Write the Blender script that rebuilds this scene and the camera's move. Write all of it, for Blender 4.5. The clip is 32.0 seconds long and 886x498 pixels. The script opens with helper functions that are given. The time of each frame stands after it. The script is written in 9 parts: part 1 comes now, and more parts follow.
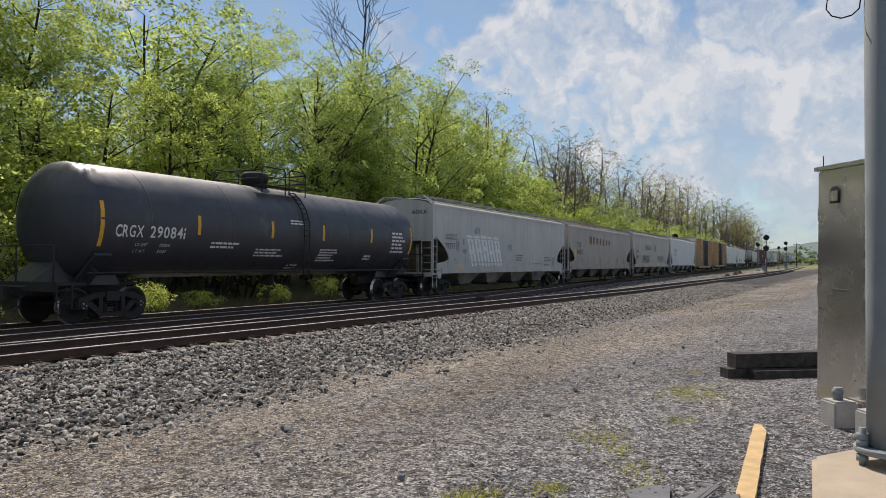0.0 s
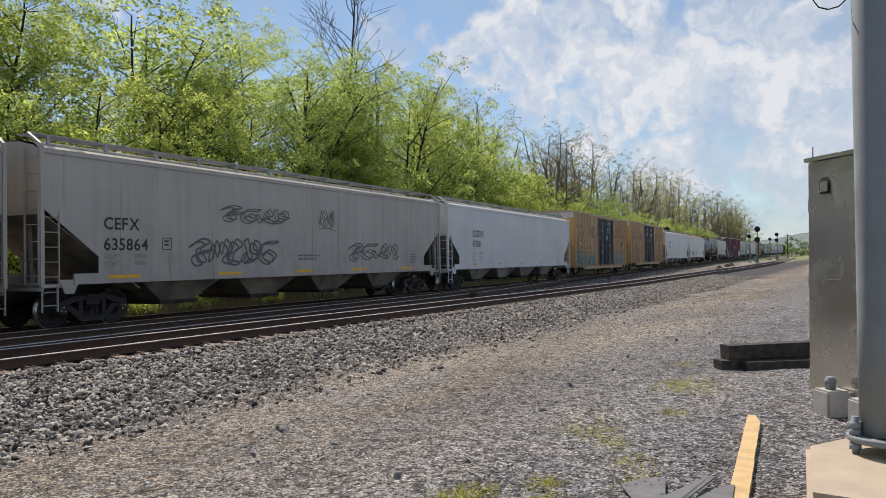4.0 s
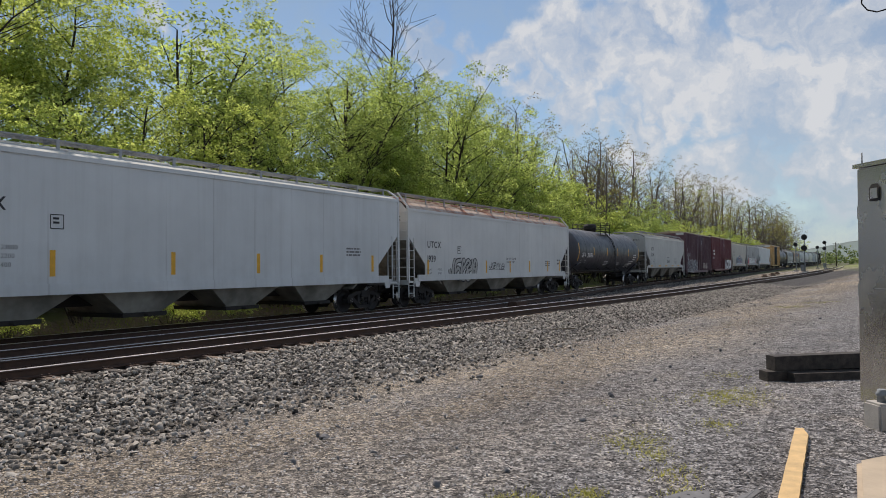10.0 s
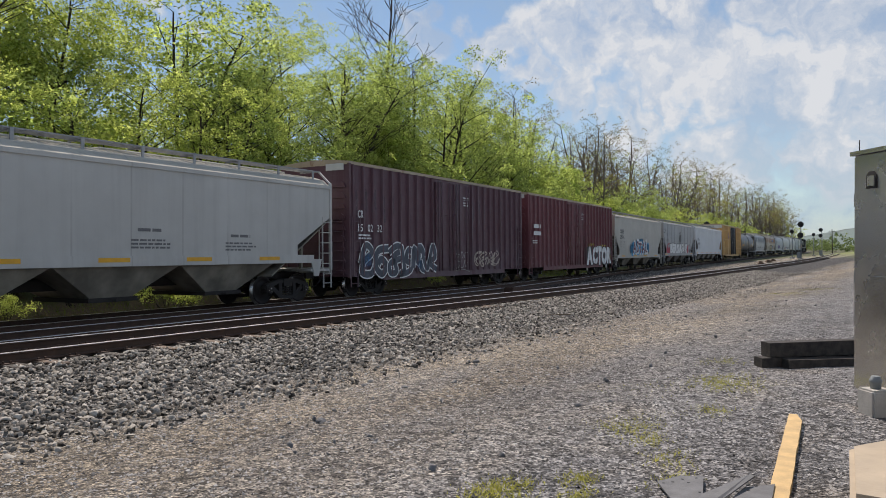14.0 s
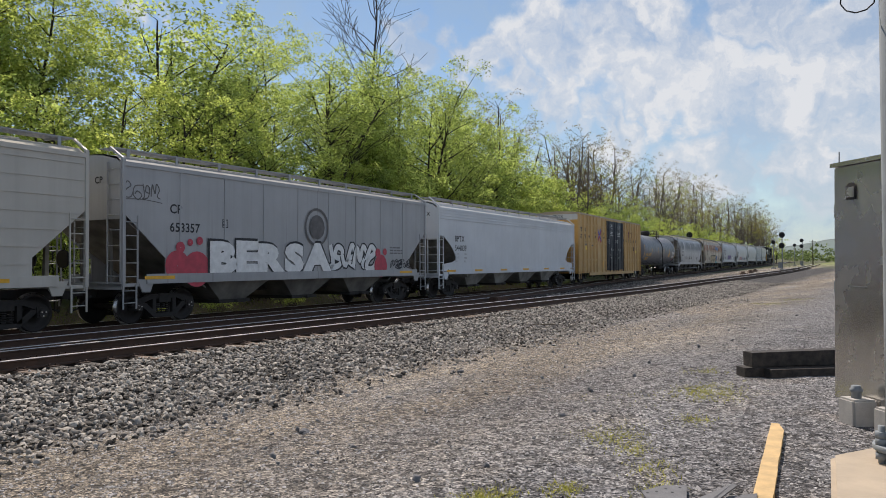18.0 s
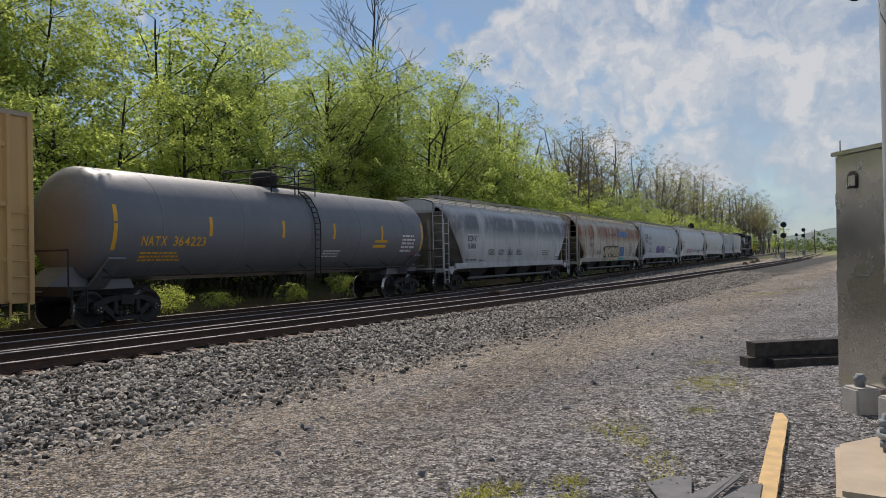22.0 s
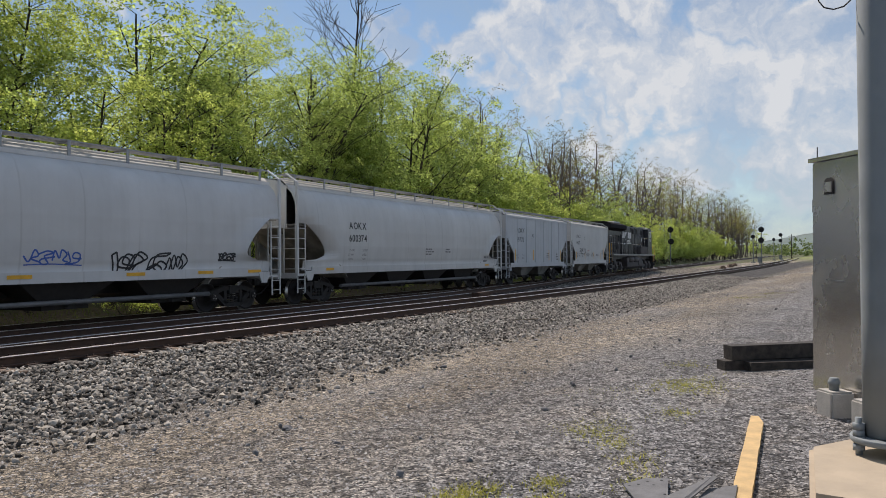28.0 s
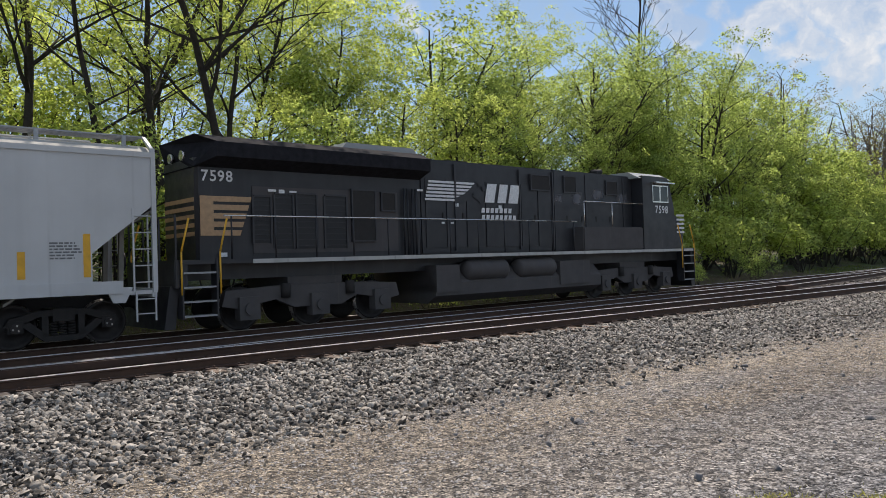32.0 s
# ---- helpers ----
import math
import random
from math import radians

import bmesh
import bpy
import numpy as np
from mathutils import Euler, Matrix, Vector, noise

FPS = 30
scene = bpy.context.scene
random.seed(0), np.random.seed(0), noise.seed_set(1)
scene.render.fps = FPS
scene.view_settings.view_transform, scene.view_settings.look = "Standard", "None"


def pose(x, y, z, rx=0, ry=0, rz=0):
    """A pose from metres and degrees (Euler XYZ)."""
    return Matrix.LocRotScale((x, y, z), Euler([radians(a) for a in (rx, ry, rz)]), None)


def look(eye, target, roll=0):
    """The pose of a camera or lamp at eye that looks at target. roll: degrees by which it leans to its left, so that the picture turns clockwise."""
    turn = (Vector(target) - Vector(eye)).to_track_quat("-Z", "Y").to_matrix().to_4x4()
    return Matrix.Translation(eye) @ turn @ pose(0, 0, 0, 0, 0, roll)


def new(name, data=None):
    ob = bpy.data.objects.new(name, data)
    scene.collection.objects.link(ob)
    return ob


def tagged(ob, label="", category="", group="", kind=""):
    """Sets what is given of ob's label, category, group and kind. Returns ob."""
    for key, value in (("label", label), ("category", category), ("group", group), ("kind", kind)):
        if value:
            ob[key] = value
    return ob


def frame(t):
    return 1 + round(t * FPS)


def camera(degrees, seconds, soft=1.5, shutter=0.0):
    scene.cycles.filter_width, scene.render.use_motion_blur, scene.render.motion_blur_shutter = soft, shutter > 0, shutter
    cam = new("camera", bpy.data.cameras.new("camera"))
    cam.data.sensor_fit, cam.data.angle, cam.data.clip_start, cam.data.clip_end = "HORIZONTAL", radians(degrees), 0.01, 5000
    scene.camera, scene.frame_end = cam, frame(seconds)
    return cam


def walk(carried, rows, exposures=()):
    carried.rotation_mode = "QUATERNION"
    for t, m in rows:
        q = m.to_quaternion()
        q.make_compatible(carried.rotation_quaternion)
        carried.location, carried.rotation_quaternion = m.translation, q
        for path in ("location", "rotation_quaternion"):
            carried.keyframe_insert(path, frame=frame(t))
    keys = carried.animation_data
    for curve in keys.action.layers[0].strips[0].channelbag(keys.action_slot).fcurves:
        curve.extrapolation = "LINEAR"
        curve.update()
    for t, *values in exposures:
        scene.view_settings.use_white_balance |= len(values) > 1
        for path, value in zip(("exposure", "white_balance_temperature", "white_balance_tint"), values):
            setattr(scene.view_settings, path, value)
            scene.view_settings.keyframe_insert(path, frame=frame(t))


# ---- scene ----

# ---------------------------------------------------------------- camera
EYE = 1.545  # metres above the rail heads; x runs along the near track, y towards the train
# the film camera meters on the train: darker when pale cars or bright sky fill the view
EXPOSURE = (
    (0.0, -0.07), (1.0, 0.03), (2.0, 0.08), (3.0, 0.07), (4.0, 0.08), (5.5, -0.05), (7.0, -0.17), (8.0, -0.03), (9.0, 0.03), (10.0, -0.15),
    (11.0, -0.07), (12.0, -0.15), (13.0, -0.15), (14.0, -0.03), (15.5, 0.00), (17.0, 0.03), (18.0, 0.03), (19.0, 0.00), (20.0, 0.11),
    (20.6, -0.10), (21.0, -0.27), (22.0, -0.25), (23.0, -0.03), (24.0, -0.12), (25.0, -0.05), (26.5, -0.07), (28.0, -0.08), (30.0, -0.04), (32.0, 0.14))
cam = camera(61.0, 32.0, soft=0.9)
walk(cam, [(t, pose(0, 0, EYE, rx, ry, rz)) for t, rx, ry, rz in (
    (0.0, 91.112, -0.195, -59.873),
    (0.5, 90.571, -0.092, -59.910),
    (1.0, 90.237, 0.101, -60.276),
    (1.5, 90.251, 0.330, -60.442),
    (2.0, 90.272, 0.649, -60.550),
    (2.5, 90.013, 0.778, -60.724),
    (3.0, 89.965, 0.777, -60.768),
    (3.5, 90.237, 0.729, -60.770),
    (4.0, 90.866, 0.761, -60.423),
    (4.5, 91.265, 0.762, -59.829),
    (6.5, 91.036, 0.849, -58.783),
    (7.0, 91.005, 0.991, -58.860),
    (7.5, 90.915, 1.134, -58.659),
    (8.0, 90.721, 1.031, -58.349),
    (8.5, 90.696, 1.090, -58.181),
    (9.0, 91.018, 1.096, -58.124),
    (9.5, 91.385, 0.947, -57.756),
    (10.0, 91.561, 0.737, -57.452),
    (10.5, 91.483, 0.576, -57.256),
    (11.0, 91.417, 0.575, -57.050),
    (11.5, 91.418, 0.521, -56.897),
    (12.0, 91.458, 0.498, -56.796),
    (12.5, 91.379, 0.418, -56.704),
    (13.0, 90.858, 0.437, -56.708),
    (13.5, 90.462, 0.365, -57.111),
    (14.0, 90.431, 0.431, -57.690),
    (14.5, 90.395, 0.615, -58.322),
    (16.5, 90.624, 0.544, -60.296),
    (17.0, 90.941, 0.457, -59.866),
    (17.5, 91.028, 0.392, -59.282),
    (18.0, 91.166, 0.340, -58.865),
    (18.5, 91.089, 0.256, -58.593),
    (19.0, 90.830, 0.219, -58.670),
    (19.5, 90.522, 0.230, -58.939),
    (20.0, 90.456, 0.433, -59.101),
    (20.5, 90.588, 0.959, -59.054),
    (21.0, 90.538, 1.234, -58.728),
    (21.5, 90.636, 1.231, -58.636),
    (22.0, 90.781, 1.206, -58.729),
    (22.5, 90.869, 1.346, -58.956),
    (23.0, 91.104, 1.442, -59.250),
    (23.5, 91.572, 1.282, -59.244),
    (24.0, 91.850, 1.088, -58.956),
    (24.5, 91.916, 0.936, -58.744),
    (25.0, 91.795, 0.654, -58.614),
    (25.5, 91.439, 0.426, -58.725),
    (27.5, 90.805, 0.661, -60.190),
    (28.0, 90.811, 0.553, -60.181),
    (28.5, 90.807, 0.841, -60.307),
    (29.0, 90.851, 1.013, -60.234),
    (29.5, 90.951, 1.023, -59.687),
    (30.0, 90.661, 0.887, -58.326),
    (30.5, 90.231, 0.797, -57.147),
    (31.0, 90.311, 1.069, -55.375),
    (31.5, 90.442, 1.170, -50.160),
    (32.0, 90.845, 1.777, -38.559),
)], exposures=EXPOSURE)

# ---------------------------------------------------------------- world, sun, exposure
SUN_TO = Vector((0.430, 0.479, 0.766)).normalized()


def build_world():
    world = bpy.data.worlds.new("sky")
    scene.world = world
    world.use_nodes = True
    nt = world.node_tree
    nt.nodes.clear()
    out = nt.nodes.new("ShaderNodeOutputWorld")
    bg = nt.nodes.new("ShaderNodeBackground")
    nt.links.new(bg.outputs[0], out.inputs[0])
    sky = nt.nodes.new("ShaderNodeTexSky")
    sky.sky_type = "NISHITA"
    sky.sun_disc = False
    sky.sun_elevation = math.asin(SUN_TO.z)
    sky.sun_rotation = math.atan2(SUN_TO.x, SUN_TO.y)
    sky.dust_density, sky.air_density, sky.ozone_density = 0.12, 1.0, 1.3
    tc = nt.nodes.new("ShaderNodeTexCoord")
    # one broken cumulus bank low over the valley, drawn as soft balls with ragged edges
    puff = nt.nodes.new("ShaderNodeTexNoise")
    puff.inputs["Scale"].default_value, puff.inputs["Detail"].default_value = 15.0, 6
    puff.inputs["Roughness"].default_value = 0.52
    nt.links.new(tc.outputs["Generated"], puff.inputs["Vector"])
    off = vector_node(nt, "SUBTRACT", puff.outputs["Color"], (0.5, 0.5, 0.5))
    off = vector_node(nt, "MULTIPLY", off, (0.19, 0.19, 0.15))
    where = vector_node(nt, "ADD", tc.outputs["Generated"], off)
    bank = None
    for az, el, r in CLOUD_BANK:
        a, e = radians(az), radians(el)
        c = (math.sin(a) * math.cos(e), math.cos(a) * math.cos(e), math.sin(e))
        d = nt.nodes.new("ShaderNodeVectorMath")
        d.operation = "DISTANCE"
        nt.links.new(where, d.inputs[0])
        d.inputs[1].default_value = c
        f = math_node(nt, "SUBTRACT", 1.0, math_node(nt, "DIVIDE", d.outputs["Value"], r * 1.12))
        bank = f if bank is None else math_node(nt, "MAXIMUM", bank, f)
    # fair-weather clouds over the rest of the sky, on a plane overhead
    sep = nt.nodes.new("ShaderNodeSeparateXYZ")
    nt.links.new(tc.outputs["Generated"], sep.inputs[0])
    up = math_node(nt, "MAXIMUM", math_node(nt, "ADD", sep.outputs[2], 0.5), 0.05)
    sc = nt.nodes.new("ShaderNodeVectorMath")
    sc.operation = "SCALE"
    nt.links.new(tc.outputs["Generated"], sc.inputs[0])
    nt.links.new(math_node(nt, "DIVIDE", 1.0, up), sc.inputs["Scale"])
    n1 = nt.nodes.new("ShaderNodeTexNoise")
    n1.inputs["Scale"].default_value, n1.inputs["Detail"].default_value = 2.7, 10
    nt.links.new(sc.outputs[0], n1.inputs["Vector"])
    rest = math_node(nt, "MULTIPLY", math_node(nt, "SUBTRACT", n1.outputs["Fac"], 0.5), 3.0)
    aim = nt.nodes.new("ShaderNodeVectorMath")
    aim.operation = "DOT_PRODUCT"
    nt.links.new(tc.outputs["Generated"], aim.inputs[0])
    aim.inputs[1].default_value = (0.86, 0.51, 0.0)
    away = nt.nodes.new("ShaderNodeMapRange")
    for k, x in zip(("From Min", "From Max", "To Min", "To Max"), (0.55, 0.8, 0.0, 1.2)):
        away.inputs[k].default_value = x
    nt.links.new(aim.outputs["Value"], away.inputs["Value"])
    cov = math_node(nt, "MAXIMUM", bank, math_node(nt, "SUBTRACT", rest, away.outputs[0]))
    ramp = nt.nodes.new("ShaderNodeMapRange")
    ramp.interpolation_type = "SMOOTHSTEP"
    ramp.inputs["From Min"].default_value, ramp.inputs["From Max"].default_value = CLOUD_EDGE
    nt.links.new(cov, ramp.inputs["Value"])
    # billows: bright tops, blue-grey hollows
    n2 = nt.nodes.new("ShaderNodeTexNoise")
    n2.inputs["Scale"].default_value, n2.inputs["Detail"].default_value = 11.0, 7
    n2.inputs["Roughness"].default_value = 0.56
    nt.links.new(where, n2.inputs["Vector"])
    shade = nt.nodes.new("ShaderNodeMapRange")
    for k, x in zip(("From Min", "From Max", "To Min", "To Max"), (0.38, 0.63, 0.0, 1.0)):
        shade.inputs[k].default_value = x
    nt.links.new(n2.outputs["Fac"], shade.inputs["Value"])
    white = nt.nodes.new("ShaderNodeMix")
    white.data_type = "RGBA"
    nt.links.new(shade.outputs[0], white.inputs["Factor"])
    white.inputs["A"].default_value, white.inputs["B"].default_value = CLOUD_GREY, CLOUD_WHITE
    # thin haze pales the blue, most of all near the horizon
    low = nt.nodes.new("ShaderNodeMapRange")
    for k, x in zip(("From Min", "From Max", "To Min", "To Max"), (0.0, 0.22, HAZE[0], HAZE[1])):
        low.inputs[k].default_value = x
    nt.links.new(sep.outputs[2], low.inputs["Value"])
    thin = math_node(nt, "ADD", low.outputs[0], math_node(nt, "MULTIPLY", math_node(nt, "SUBTRACT", n2.outputs["Fac"], 0.47), 1.6), True)
    pale = nt.nodes.new("ShaderNodeMix")
    pale.data_type = "RGBA"
    nt.links.new(thin, pale.inputs["Factor"])
    nt.links.new(sky.outputs[0], pale.inputs["A"])
    pale.inputs["B"].default_value = HAZE_COLOUR
    mix = nt.nodes.new("ShaderNodeMix")
    mix.data_type = "RGBA"
    nt.links.new(math_node(nt, "MULTIPLY", ramp.outputs[0], math_node(nt, "ADD", math_node(nt, "MULTIPLY", shade.outputs[0], 0.42), 0.50)), mix.inputs["Factor"])
    nt.links.new(pale.outputs["Result"], mix.inputs["A"])
    nt.links.new(white.outputs["Result"], mix.inputs["B"])
    nt.links.new(mix.outputs["Result"], bg.inputs["Color"])
    bg.inputs["Strength"].default_value = 0.1


def vector_node(nt, op, a, b):
    n = nt.nodes.new("ShaderNodeVectorMath")
    n.operation = op
    nt.links.new(a, n.inputs[0])
    if isinstance(b, tuple):
        n.inputs[1].default_value = b
    else:
        nt.links.new(b, n.inputs[1])
    return n.outputs[0]


def math_node(nt, op, a, b, clamp=False):
    n = nt.nodes.new("ShaderNodeMath")
    n.operation, n.use_clamp = op, clamp
    for i, v in enumerate((a, b)):
        if isinstance(v, (int, float)):
            n.inputs[i].default_value = v
        else:
            nt.links.new(v, n.inputs[i])
    return n.outputs[0]


# azimuth from +y, elevation, radius
CLOUD_BANK = (
    (60.9, 15.4, 0.032), (63.7, 16.7, 0.047), (67.4, 17.0, 0.054), (70.9, 15.8, 0.054), (74.2, 14.0, 0.053), (77.1, 14.2, 0.047),
    (80.0, 12.2, 0.060), (83.1, 11.4, 0.056), (86.0, 10.9, 0.054), (88.9, 10.4, 0.060), (85.1, 14.9, 0.034), (88.1, 15.5, 0.047),
    (91.0, 14.2, 0.068), (76.0, 10.8, 0.034), (80.0, 9.3, 0.036), (63.9, 14.1, 0.030), (80.3, 5.9, 0.030), (76.0, 6.0, 0.022),
    (56.6, 16.2, 0.030), (35.9, 16.9, 0.030), (40.4, 16.6, 0.018), (73.0, 19.8, 0.027), (98.0, 12.0, 0.070), (105.0, 15.0, 0.060),
    (72.0, 9.0, 0.045), (79.0, 7.2, 0.055), (85.5, 6.6, 0.055), (91.5, 7.6, 0.060), (68.0, 12.5, 0.045), (75.0, 17.5, 0.050), (83.0, 17.0, 0.050))
CLOUD_EDGE = (-0.22, 0.34)
CLOUD_WHITE, CLOUD_GREY = (7.6, 7.65, 7.9, 1.0), (4.4, 5.0, 6.1, 1.0)
HAZE, HAZE_COLOUR = (0.62, 0.15), (3.6, 4.75, 6.2, 1.0)
build_world()
sun = new("sun", bpy.data.lights.new("sun", "SUN"))
sun.data.energy, sun.data.angle, sun.data.color = 5.0, radians(0.6), (1.0, 0.89, 0.80)
sun.matrix_world = look(SUN_TO * 200, (0, 0, 0))
scene.view_settings.exposure = 0.0

# ---------------------------------------------------------------- materials


class Nodes:
    """A node material under construction, with short calls for noise, ramps and mixes."""

    def __init__(self, name, rough=0.6, metal=0.0):
        self.m = bpy.data.materials.new(name)
        self.m.use_nodes = True
        self.t = self.m.node_tree
        self.b = self.t.nodes["Principled BSDF"]
        self.b.inputs["Roughness"].default_value = rough
        self.b.inputs["Metallic"].default_value = metal
        self.co = self.t.nodes.new("ShaderNodeTexCoord").outputs["Object"]

    def put(self, a, socket):
        if hasattr(a, "is_linked"):
            self.t.links.new(a, socket)
        elif isinstance(a, (tuple, list)):
            socket.default_value = (*a, 1.0) if len(a) == 3 and len(socket.default_value) == 4 else a
        else:
            socket.default_value = a

    def at(self, stretch):
        mp = self.t.nodes.new("ShaderNodeMapping")
        mp.inputs["Scale"].default_value = stretch
        self.t.links.new(self.co, mp.inputs[0])
        return mp.outputs[0]

    def noise(self, scale, detail=4, stretch=None, rough=0.55):
        n = self.t.nodes.new("ShaderNodeTexNoise")
        n.inputs["Scale"].default_value, n.inputs["Detail"].default_value = scale, detail
        n.inputs["Roughness"].default_value = rough
        self.t.links.new(self.at(stretch) if stretch else self.co, n.inputs["Vector"])
        return n.outputs["Fac"]

    def cells(self, scale, what="Distance", stretch=None, feature="F1"):
        n = self.t.nodes.new("ShaderNodeTexVoronoi")
        n.feature = feature
        n.inputs["Scale"].default_value = scale
        self.t.links.new(self.at(stretch) if stretch else self.co, n.inputs["Vector"])
        return n.outputs[what]

    def ramp(self, v, a, b, lo=0.0, hi=1.0):
        n = self.t.nodes.new("ShaderNodeMapRange")
        for k, x in zip(("From Min", "From Max", "To Min", "To Max"), (a, b, lo, hi)):
            n.inputs[k].default_value = x
        self.t.links.new(v, n.inputs["Value"])
        return n.outputs[0]

    def mix(self, f, a, b, how="MIX"):
        n = self.t.nodes.new("ShaderNodeMix")
        n.data_type, n.blend_type = "RGBA", how
        self.put(f, n.inputs["Factor"])
        self.put(a, n.inputs["A"])
        self.put(b, n.inputs["B"])
        return n.outputs["Result"]

    def calc(self, op, a, b=0.0):
        return math_node(self.t, op, a, b)

    def part_of(self, k):
        s = self.t.nodes.new("ShaderNodeSeparateXYZ")
        self.t.links.new(self.co, s.inputs[0])
        return s.outputs[k]

    def chance(self, island=False):
        if island:
            return self.t.nodes.new("ShaderNodeNewGeometry").outputs["Random Per Island"]
        return self.t.nodes.new("ShaderNodeObjectInfo").outputs["Random"]

    def bump(self, h, strength=0.4, dist=0.02):
        n = self.t.nodes.new("ShaderNodeBump")
        n.inputs["Strength"].default_value, n.inputs["Distance"].default_value = strength, dist
        self.t.links.new(h, n.inputs["Height"])
        self.t.links.new(n.outputs[0], self.b.inputs["Normal"])

    def done(self, colour, rough=None):
        self.put(colour, self.b.inputs["Base Color"])
        if rough is not None:
            self.put(rough, self.b.inputs["Roughness"])
        return self.m


def paint(name, colour, grime=0.5, rust=0.0, rough=0.5, dirt=(0.10, 0.085, 0.07), wear_or_lit_colour=(0.26, 0.09, 0.035), low=1.2, zone=None):
    """Car paint: cloudy fading, streaks that run down, road dirt thrown up from below, rust or a sunlit tone in
    patches.
    """
    n = Nodes(name, rough)
    c = n.mix(n.ramp(n.noise(0.5, 5), 0.3, 0.75), [v * 0.86 for v in colour], [min(1, v * 1.06) for v in colour])
    streak = n.ramp(n.noise(0.8, 6, (4.0, 4.0, 0.16), 0.65), 0.47, 0.80)
    c = n.mix(n.calc("MULTIPLY", streak, grime * 0.42), c, dirt)
    splash = n.calc("MULTIPLY", n.ramp(n.part_of(2), low + 1.3, low - 0.5), n.ramp(n.noise(1.6, 5), 0.3, 0.7))
    c = n.mix(n.calc("MULTIPLY", splash, grime * 0.6), c, dirt)
    # weld seams between the sheets, darkened here and there
    u = n.calc("FRACT", n.calc("ADD", n.calc("MULTIPLY", n.part_of(0), 0.61), 0.37))
    seam = n.calc("MULTIPLY", n.ramp(n.calc("ABSOLUTE", n.calc("SUBTRACT", u, 0.5)), 0.022, 0.004), n.ramp(n.noise(0.8, 5, (1, 1, 0.5)), 0.42, 0.62))
    c = n.mix(n.calc("MULTIPLY", seam, grime * 0.7), c, dirt)
    if rust > 0:
        spots = n.ramp(n.noise(1.1, 9, (1, 1, 0.55), 0.65), 0.66 - 0.25 * rust, 0.74 - 0.2 * rust)
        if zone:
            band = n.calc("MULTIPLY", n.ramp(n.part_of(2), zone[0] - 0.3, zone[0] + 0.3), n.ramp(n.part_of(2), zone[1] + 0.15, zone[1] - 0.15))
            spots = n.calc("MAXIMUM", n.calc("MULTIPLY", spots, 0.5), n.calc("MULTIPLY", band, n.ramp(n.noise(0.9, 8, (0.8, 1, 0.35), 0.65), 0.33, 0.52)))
        c = n.mix(spots, c, n.mix(n.noise(7, 4), wear_or_lit_colour, [v * 0.5 for v in wear_or_lit_colour]))
    n.bump(n.noise(14, 3), 0.05, 0.01)
    n.b.inputs["Specular IOR Level"].default_value = 0.5
    return n.done(c, n.ramp(n.noise(3, 4), 0.3, 0.7, rough - 0.08, rough + 0.14))


def plain(name, colour, rough=0.6, metal=0.0, vary=0.25, scale=6.0, bump=0.1):
    n = Nodes(name, rough, metal)
    v = n.ramp(n.noise(scale, 5), 0.3, 0.7)
    n.bump(n.noise(scale * 8, 3), bump, 0.01)
    return n.done(n.mix(v, [x * (1 - vary) for x in colour], [min(1, x * (1 + vary)) for x in colour]), n.ramp(v, 0, 1, max(0.05, rough - 0.1), min(1, rough + 0.1)))


